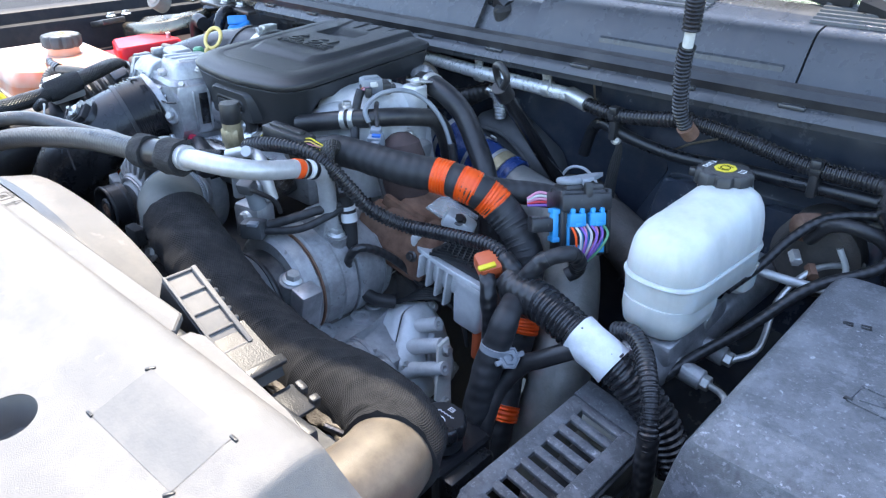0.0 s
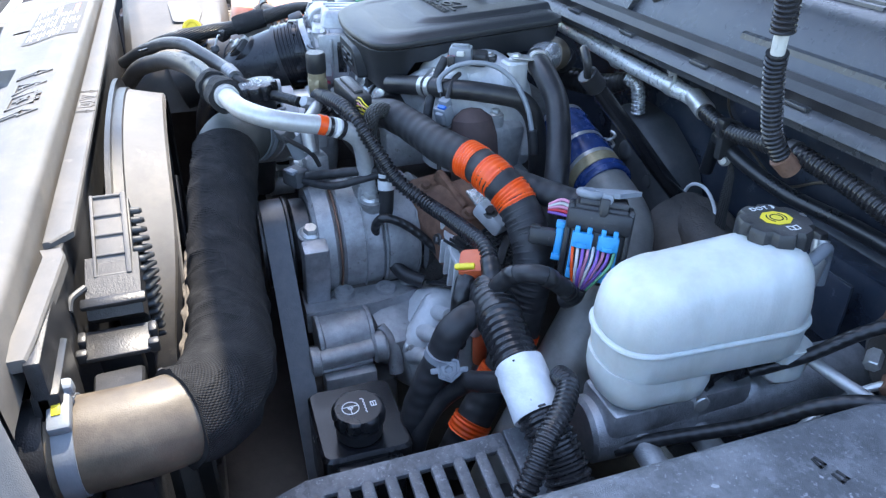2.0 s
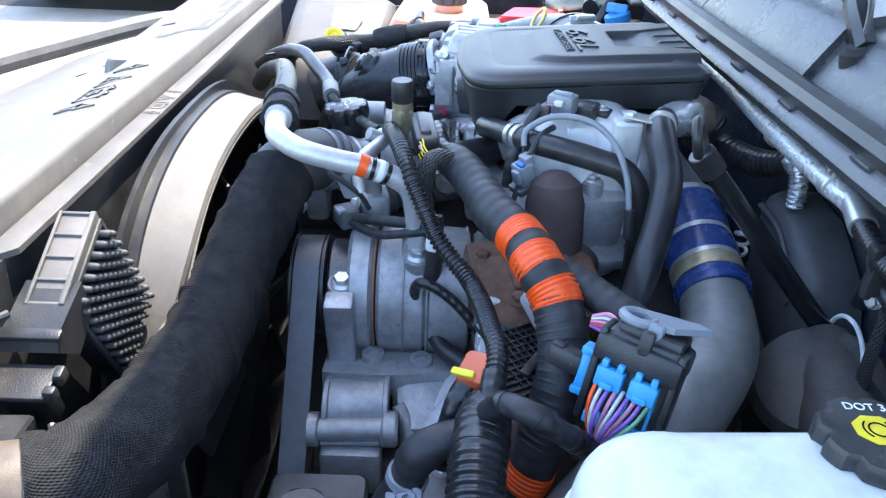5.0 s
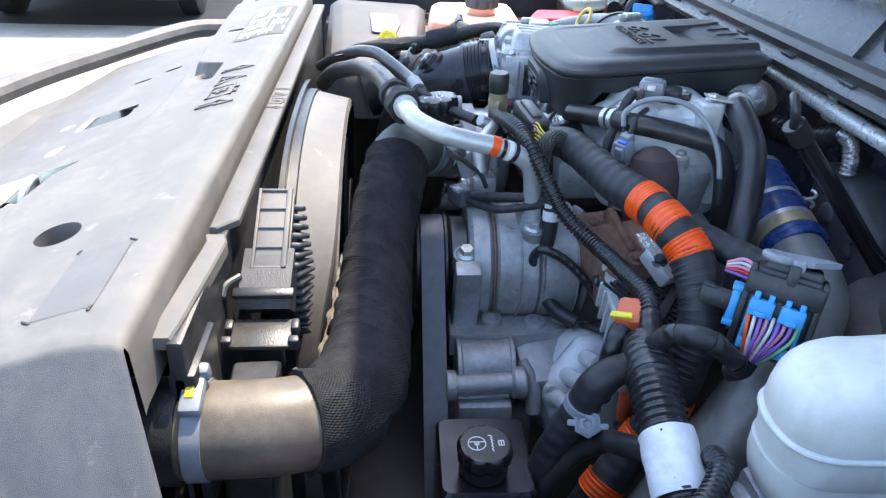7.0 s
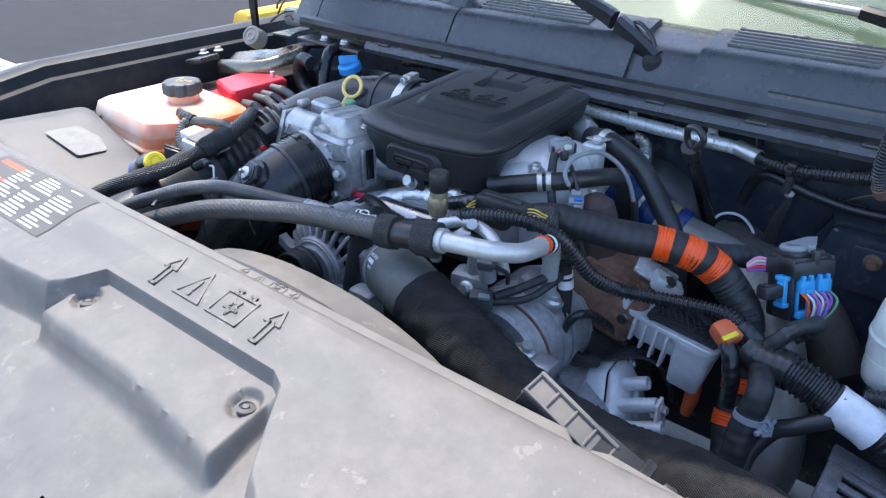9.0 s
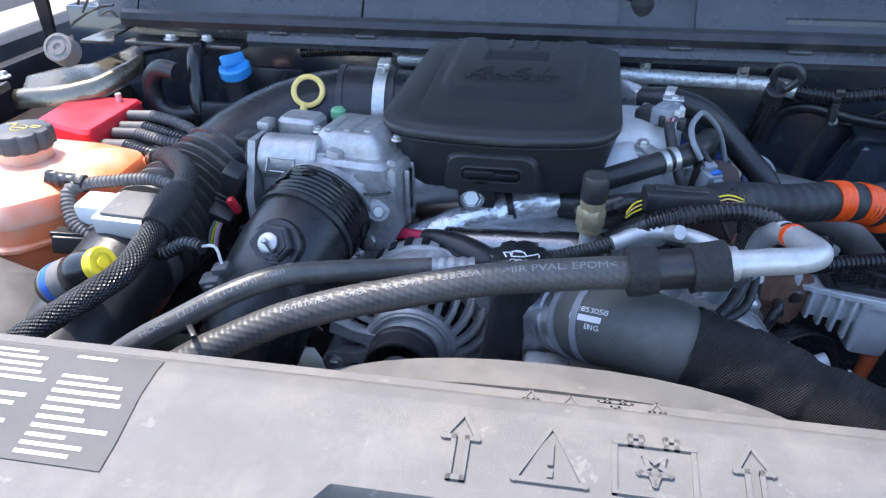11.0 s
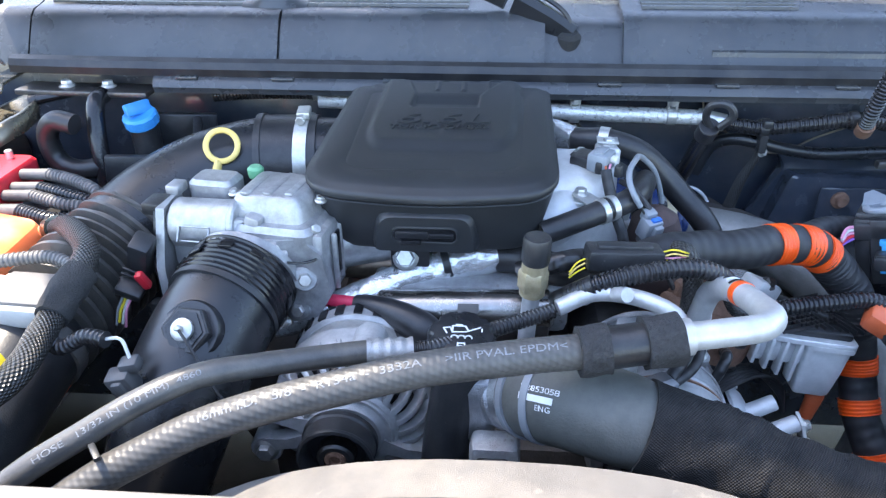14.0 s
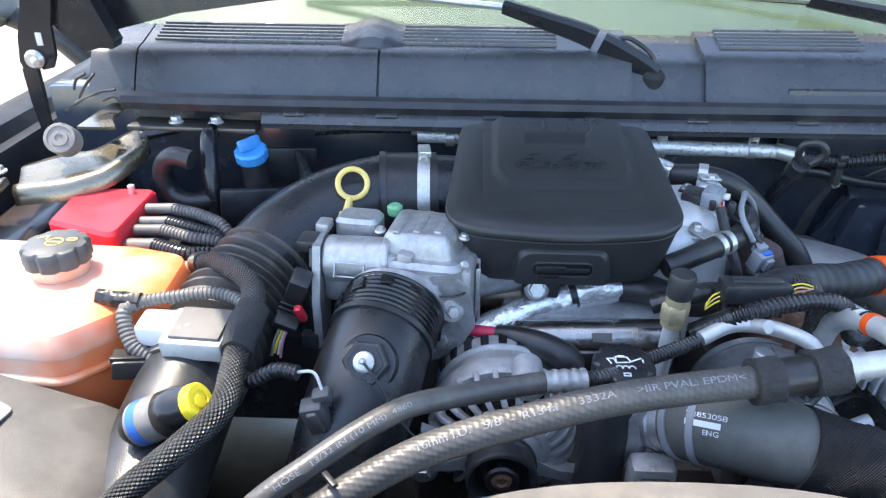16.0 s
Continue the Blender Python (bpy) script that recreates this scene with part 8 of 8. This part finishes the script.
part("arrow_symbol", placed(strokes([[(-.012, .002), (-.005, .002), (-.005, -.003), (-.012, -.001)], [(.004, .003), (.011, .003), (.011, -.003), (.004, -.002)]], .0022, .0008), pose(.808, .275, 1.0413, 0, 0, 15)), "black", fbx)

# ---- passenger side: coolant tank, terminal cover, cables ----
ct = thing("coolant_tank", (-.63, .11, 1.0), "milky coolant tank filled with orange coolant, grey cap", "coolant tank")
TO = rounded([(-.780, .020), (-.560, .000), (-.475, .095), (-.480, .190), (-.560, .215), (-.780, .215)], [.03, .035, .03, .035, .05, .03], 7)
part("lower_shell", stack([lev(inset(TO, .02), .88), lev(inset(TO, .006), .90), lev(inset(TO, .003), 1.012), lev(inset(TO, .003), 1.046)]), "coolantside", ct)
part("seam", stack([lev(inset(TO, -.002), 1.0445), lev(inset(TO, -.004), 1.047), lev(inset(TO, -.004), 1.0505), lev(inset(TO, -.002), 1.053)]), "coolanttop", ct)
part("middle_shell", stack([lev(inset(TO, .003), 1.050), lev(inset(TO, .0035), 1.072)]), "coolantside", ct)
part("upper_shell", stack([lev(inset(TO, .0035), 1.072), lev(inset(TO, .005), 1.084), lev(inset(TO, .012), 1.098), lev(inset(TO, .030), 1.106), lev(inset(TO, .06), 1.108)]), "coolanttop", ct)
for k in range(5):
    part("rib", box((-.765 + .03 * k, .012, 1.0), (.010, .012, .11), .004), "coolanttop", ct)
part("neck", lathe([(.028, 0), (.030, .003), (.030, .025)], (-.612, .125, 1.100), (0, 0, 1), 32), "coolanttop", ct)
ccap = part("cap", lathe([(.034, 0), (.0365, .002), (.0365, .018), (.034, .022), (.030, .023)], (-.612, .125, 1.122), (0, 0, 1), 72, lobes=(9, .004, .0335)), "greydark", ct)
part("cap_symbol", placed(strokes([circle(0, .0, .009, 16), [(-.022, .008), (-.012, .014), (-.012, .006)], [(.012, .010), (.022, .010), (.022, .004), (.012, .004), (.012, .010)], [(-.006, .0), (.006, .0)]], .0018, .0004), pose(-.612, .125, 1.1452, 0, 0, 0)), "cream", ccap)
part("nipple", rod((-.495, .175, 1.085), (-.470, .178, 1.088), .009), "coolanttop", ct)

rt2 = thing("battery_terminal_cover", (-.64, .3, 1.08), "red plastic battery terminal cover with several cables", "terminal cover", "terminal covers")
part("cover", plate([(-.705, .262), (-.600, .225), (-.600, .372), (-.712, .372)], 1.055, 1.102, .012, .005), "red", rt2)
part("skirt", plate([(-.715, .230), (-.590, .205), (-.590, .262), (-.715, .285)], 1.045, 1.078, .008, .004), "red", rt2)
part("post", rod((-.63, .355, 1.095), (-.63, .355, 1.114), .005), "steel", rt2)
b2 = thing("battery", (-.65, .3, .9), "black battery under the red terminal cover", "battery")
part("case", box((-.655, .32, .93), (.19, .20, .22), .01), "black", b2)
for k, (z, y0, m_, r) in enumerate(((1.092, .325, "loomgrey", .0085), (1.084, .300, "loomgrey", .0085), (1.082, .280, "loomgrey", .0085), (1.074, .250, "loomgrey", .011), (1.060, .235, "pinkcable", .009))):
    pts = [(-.598, y0, z), (-.560, y0 - .002, z + .002), (-.515, y0 - .015, z - .002), (-.478, y0 - .035 + .01 * k, z - .012), (-.46, y0 - .06 + .01 * k, z - .05)]
    cab = thing("battery_cable", pts[0], "dusty corrugated battery cable from the red terminal cover", "cable", "battery cables")
    part("end_sleeve", sweep(pts[:2], r * .9, .006, 12), m_, cab)
    part("loom", sweep(pts[1:], r, .001, 14, rib=(.0052, .0013)), "loom" if k % 2 else "loomgrey", cab)

bh = thing("braided_loom", (-.38, 0, 1.09), "braided black cable sheath with a tape joint", "loom")
BH = [(-.480, -.190, 1.020), (-.440, -.160, 1.055), (-.395, -.120, 1.080), (-.368, -.080, 1.092), (-.372, -.030, 1.096), (-.378, .010, 1.098)]
part("sheath", sweep(BH, [.0120, .0122, .0125, .0127, .0127, .0127], .004, 26, bumps=.0012), "braid", bh)
part("tape_joint", sweep([(-.376, -.004, 1.098), (-.375, .030, 1.108), (-.372, .052, 1.112)], [.0160, .0180, .0155], .003, 28, bumps=.0030), "rim", bh)
BH2 = [(-.372, .048, 1.112), (-.382, .085, 1.118), (-.410, .120, 1.118), (-.445, .155, 1.108), (-.472, .178, 1.092)]
part("sheath", sweep(BH2, [.0130, .0128, .0124, .0118, .0105], .004, 24, bumps=.001), "braid", bh)
part("clamp", sweep([(-.468, .175, 1.094), (-.478, .181, 1.089)], .0148, .004, 20), "bright", bh)
part("small_loom", sweep([(-.370, .030, 1.108), (-.385, .065, 1.108), (-.420, .080, 1.112), (-.470, .072, 1.110), (-.500, .068, 1.106)], .0072, .001, 14, rib=(.0048, .0011)), "loomgrey", bh)
part("small_loom", sweep([(-.500, .068, 1.106), (-.512, .055, 1.10), (-.500, .035, 1.075), (-.478, .03, 1.06)], .0085, .001, 14, rib=(.0048, .0011)), "loomgrey", bh)
part("wrapped_end", sweep([(-.545, .070, 1.112), (-.520, .068, 1.108), (-.498, .068, 1.106)], [.007, .009, .010], .004, 12, bumps=.0025), "vinyl", bh)
jc = thing("black_plug", (-.50, .03, 1.05), "small black plug below the coolant tank", "plug")
part("shell", box((-.500, .028, 1.055), (.040, .028, .022), .003, (0, 10, 20)), "black", jc)
part("rib", box((-.500, .020, 1.067), (.034, .006, .006), .001, (0, 10, 20)), "black", jc)

bo_ = thing("small_bottle", (-.42, -.07, 1.08), "small bottle with a blue and white label and a yellow cap", "bottle")
b0, b1 = Vector((-.452, -.073, 1.0635)), Vector((-.378, -.080, 1.104))
bd = (b1 - b0).normalized()
part("base", lathe([(.009, -.011), (.0145, -.009), (.0185, -.003), (.0185, .003)], b0, bd, 32), "gloss", bo_)
part("body", lathe([(.0195, 0), (.0212, .002), (.0212, .030), (.0195, .032)], b0 + bd * .003, bd, 36), "worn", bo_)
part("label_band", lathe([(.0214, 0), (.0216, .001), (.0216, .009), (.0214, .010)], b0 + bd * .008, bd, 36), "bluelabel", bo_, "blue label band")
part("shoulder", lathe([(.0195, 0), (.0212, .003), (.0212, .018), (.0185, .026), (.0165, .034)], b0 + bd * .034, bd, 36), "gloss", bo_)
part("cap", lathe([(.0165, 0), (.0172, .002), (.0172, .009), (.0155, .011), (.0105, .0108), (.0100, .0095), (.0065, .0095), (.0060, .011), (.001, .011)], b0 + bd * .066, bd, 32), "yellow", bo_)

gx = thing("air_cleaner_cover", (-.6, -.1, 1.02), "grey dusty plastic battery cover behind the radiator support", "cover")
GO = rounded([(-.800, -.215), (-.430, -.215), (-.430, -.070), (-.485, .000), (-.770, .012)], [.03, .02, .03, .03, .03], 6)
part("lid", stack([[(p.x, p.y, .93) for p in inset(GO, -.006)], [(p.x, p.y, .16 * max(0, -.53 - p.x) + 1.02 - .35 * max(0, p.x + .62)) for p in GO], [(p.x, p.y, .16 * max(0, -.53 - p.x) + 1.052 - .30 * max(0, p.x + .62)) for p in inset(GO, .006)], [(p.x, p.y, .16 * max(0, -.53 - p.x) + 1.066 - .25 * max(0, p.x + .60)) for p in inset(GO, .03)], [(p.x, p.y, .16 * max(0, -.53 - p.x) + 1.070 - .22 * max(0, p.x + .60)) for p in inset(GO, .07)]]), "shadedcover", gx)
wl_o = rounded([(-.675, -.118), (-.578, -.112), (-.572, -.062), (-.610, -.052), (-.668, -.058)], .008, 4)
part("worn_label", stack([[(p.x, p.y, .16 * max(0, -.53 - p.x) + 1.0690 + dz - .23 * max(0, p.x + .605) - .11 * max(0, p.y + .072)) for p in wl_o] for dz in (0, .0018)]), "worn", gx)
for k in range(4):
    part("comb_tooth", box((-.80 + .03 * k, .005 + .01 * k, 1.07), (.004, .020, .014), .001, (0, 0, 20)), "shadedcover", gx)
sc = thing("grey_connector", (-.285, -.04, 1.06), "grey plug clipped to the front of the charge pipe", "plug")
part("shell", box((-.289, -.050, 1.058), (.022, .018, .046), .003, (12, -14, 0)), "greydark", sc)
part("latch", box((-.289, -.061, 1.062), (.010, .006, .028), .002, (12, -14, 0)), "greydark", sc)
part("boot", box((-.284, -.048, 1.084), (.018, .014, .012), .003, (12, -14, 0)), "greydark", sc)
part("wire", sweep([(-.284, -.047, 1.090), (-.292, -.040, 1.104), (-.310, -.035, 1.100)], .0016, .003, 6), "paleplast", sc)
part("loom", sweep([(-.308, -.036, 1.100), (-.330, -.030, 1.098), (-.355, -.030, 1.085), (-.372, -.02, 1.085)], .0075, .001, 12, rib=(.005, .0012)), "vinyl", sc)

# washer filler, bracket post and loop hose
wf = thing("washer_filler", (-.48, .44, 1.12), "bright blue washer cap in a black bracket", "washer filler")
part("bracket", merge(box((-.462, .40, 1.065), (.115, .012, .055), .003, (0, 6, 20)), box((-.448, .50, 1.090), (.10, .012, .06), .003, (0, 6, 20)), box((-.408, .46, 1.085), (.012, .10, .06), .003, (0, 0, 20)), box((-.46, .45, 1.06), (.09, .09, .008), .003, (0, 0, 20))), "black", wf)
part("neck", rod((-.478, .445, 1.06), (-.479, .443, 1.124), .020), "black", wf)
part("cap", merge(lathe([(.021, 0), (.0245, .003), (.0245, .016), (.021, .019)], (-.479, .443, 1.122), (-.05, -.30, 1), 40, lobes=(12, .0015, .022)), box((-.480, .437, 1.148), (.040, .009, .018), .003, (-17, 0, 60))), "bluecap", wf)
pt = thing("bracket_post", (-.54, .42, 1.1), "black painted steel post below the cowl bracket", "post")
part("post", sweep([(-.545, .470, 1.155), (-.542, .440, 1.150), (-.536, .415, 1.10), (-.528, .40, 1.03), (-.52, .39, .96)], .0125, .008, 16), "gloss", pt)
lh = thing("loop_hose", (-.6, .42, 1.1), "black rubber hose looping behind the post", "hose")
part("hose", sweep([(-.555, .40, 1.135), (-.585, .405, 1.138), (-.605, .41, 1.115), (-.60, .41, 1.08), (-.57, .405, 1.066), (-.53, .41, 1.07)], .0145, .006, 18), "rubber", lh)

# ---- bonnet hinge corner ----
hb2 = thing("cowl_bracket", (-.6, .48, 1.16), "steel bracket with two bolts at the cowl corner", "bracket")
part("plate", box((-.575, .487, 1.158), (.20, .045, .008), .002, (0, 0, -2)), "darksteel", hb2)
for x in (-.606, -.544):
    part("bolt", hexbolt((x, .490, 1.163), (0, 0, 1), .0085), "steel", hb2)
st_ = thing("fender_stay", (-.7, .38, 1.14), "bright formed steel stay between fender and cowl", "stay")
def trough(far, near, z):
    """One cross-section of the stay: a shallow channel with turned-down edges."""
    f, n_ = Vector((*far, z)), Vector((*near, z - .006))
    m = f.lerp(n_, .5)
    return [f + Vector((0, 0, -.012)), f, f.lerp(n_, .15) + Vector((0, 0, .002)), m + Vector((0, 0, -.007)), f.lerp(n_, .85) + Vector((0, 0, .004)), n_, n_ + Vector((0, 0, -.022)), m + Vector((0, 0, -.018))]


STAY = (((-0.814, 0.409), (-0.786, 0.328), 1.118), ((-0.767, 0.446), (-0.719, 0.337), 1.124), ((-0.721, 0.443), (-0.667, 0.366), 1.132), ((-0.692, 0.482), (-0.644, 0.416), 1.142), ((-0.664, 0.507), (-0.637, 0.462), 1.152))
far_edge, near_edge = arc_points([(*s[0], s[2]) for s in STAY], .008)[0], arc_points([(*s[1], s[2]) for s in STAY], .008)[0]
part("stay", stack([trough(p[:2], near_edge[min(int(k * len(near_edge) / len(far_edge)), len(near_edge) - 1)][:2], p[2]) for k, p in enumerate(far_edge)]), "bright", st_, sharp=88)
part("dark_end", sweep([(-.655, .480, 1.146), (-.635, .482, 1.150), (-.60, .485, 1.155)], [.022, .020, .016], .006, 16, flat=.5), "gloss", st_)
part("side_flange", box((-.815, .31, 1.118), (.05, .06, .012), .003, (0, -12, 10)), "darksteel", st_)
for p in ((-.828, .325, 1.128), (-.815, .355, 1.131)):
    part("bolt", hexbolt(p, (-.1, 0, 1), .008), "steel", st_)
bp_ = thing("bonnet_bumper", (-.74, .40, 1.15), "round white bonnet bumper with raised rings", "bumper")
part("bumper", lathe([(.019, -.03), (.0225, -.028), (.0225, .0), (.021, .003), (.017, .0035), (.0165, .002), (.012, .002), (.0115, .0035), (.006, .0035), (.0055, .002), (.001, .002)], (-.737, .392, 1.168), (.15, -.75, .45), 36), "worn", bp_)
hn = thing("hinge_assembly", (-.78, .45, 1.2), "dark bolted steel bonnet hinge arms at the cowl corner", "hinge")


def slab(outline, y0, y1):
    return stack([[(x, y, z) for x, z in outline] for y in (y0, y1)])


part("lower_arm", slab([(-0.793, 1.255), (-0.771, 1.261), (-0.771, 1.223), (-0.773, 1.170), (-0.788, 1.165), (-0.792, 1.207)], .436, .444), "gloss", hn)
part("plate", slab([(-0.769, 1.368), (-0.729, 1.361), (-0.742, 1.312), (-0.745, 1.271), (-0.753, 1.254), (-0.767, 1.251), (-0.774, 1.258), (-0.794, 1.246), (-0.799, 1.263), (-0.793, 1.297)], .445, .452), "gloss", hn)
part("upper_arm", slab([(-0.733, 1.381), (-0.686, 1.354), (-0.671, 1.315), (-0.661, 1.290), (-0.665, 1.280), (-0.683, 1.281), (-0.707, 1.275), (-0.729, 1.295), (-0.753, 1.325)], .455, .485), "gloss", hn)
part("pin", merge(lathe([(.013, 0), (.014, .004), (.010, .009)], (-0.774, .444, 1.267), (0, -1, 0)), rod((-0.774, .438, 1.267), (-0.760, .420, 1.267), .005)), "steel", hn)
part("slot", box((-0.762, .4445, 1.295), (.009, .003, .018), .002), "paleplast", hn)
part("bonnet_corner", stack([[(x, y, z), (x, y + .05, z + .02), (x, y + .07, z + .10), (x, y + .01, z + .09)] for x, y, z in ((-.80, .52, 1.33), (-.70, .535, 1.288), (-.60, .55, 1.312), (-.46, .56, 1.330), (-.3, .57, 1.345))]), "gloss", hn)
lg = thing("torn_seal", (-.66, .46, 1.165), "pale patch for the sunlit metal ledge and stray wire ends at the cowl corner", "seal")
# Added pale plate that stands for the sunlit patch of metal ledge.
part("flap", stack([[(x, y, z) for x, y in [(-0.747, 0.459), (-0.748, 0.551), (-0.745, 0.633), (-0.717, 0.567), (-0.710, 0.498), (-0.687, 0.457)]] for z in (1.1585, 1.1625)]), "bright", lg)
for pts in [[(-0.764, 0.47, 1.183), (-0.736, 0.47, 1.2), (-0.706, 0.47, 1.212), (-0.681, 0.47, 1.217)], [(-0.742, 0.475, 1.202), (-0.726, 0.475, 1.223), (-0.71, 0.475, 1.24)], [(-0.75, 0.48, 1.213), (-0.742, 0.48, 1.229), (-0.727, 0.48, 1.237)], [(-0.699, 0.46, 1.203), (-0.682, 0.46, 1.21), (-0.672, 0.46, 1.2)]]:
    part("wire_end", sweep(pts, .0022, .004, 8, bumps=.001), "darksteel", lg)
fd = thing("fender_cover", (.83, .48, 1.10), "glossy black moulded dome cover at the end of the firewall loom", "cover")
part("shell", sweep([(.758, .490, 1.108), (.768, .489, 1.106), (.790, .486, 1.101), (.830, .480, 1.094), (.90, .47, 1.08)], [.012, .030, .046, .054, .056], .004, 32), "domeblack", fd)
part("skirt", sweep([(.805, .484, 1.075), (.812, .482, 1.05), (.815, .482, 1.00)], [.034, .030, .030], .008, 24), "gloss", fd)
dm = thing("door_mirror", (-1.16, 1.0, 1.2), "grey truck door mirror with a tan lower edge", "door mirror")
part("housing", placed(stack([[(p.x, p.y, 0) for p in rounded([(-.10, -.09), (.10, -.09), (.11, .10), (-.11, .10)], .03)], [(p.x * 1.04, p.y * 1.04, .03) for p in rounded([(-.10, -.09), (.10, -.09), (.11, .10), (-.11, .10)], .03)], [(p.x * .85, p.y * .85, .09) for p in rounded([(-.10, -.09), (.10, -.09), (.11, .10), (-.11, .10)], .03)]]), pose(-1.245, 1.02, 1.300, 90, 0, 12)), "greyplast", dm)
part("lower_shell", box((-1.245, 1.0, 1.212), (.18, .10, .028), .010, (0, 0, 12)), "castpipe", dm)
part("arm", sweep([(-1.00, 1.04, 1.10), (-1.07, 1.03, 1.17), (-1.16, 1.02, 1.215), (-1.20, 1.01, 1.23)], [.030, .026, .024, .022], .02, 20), "black", dm)
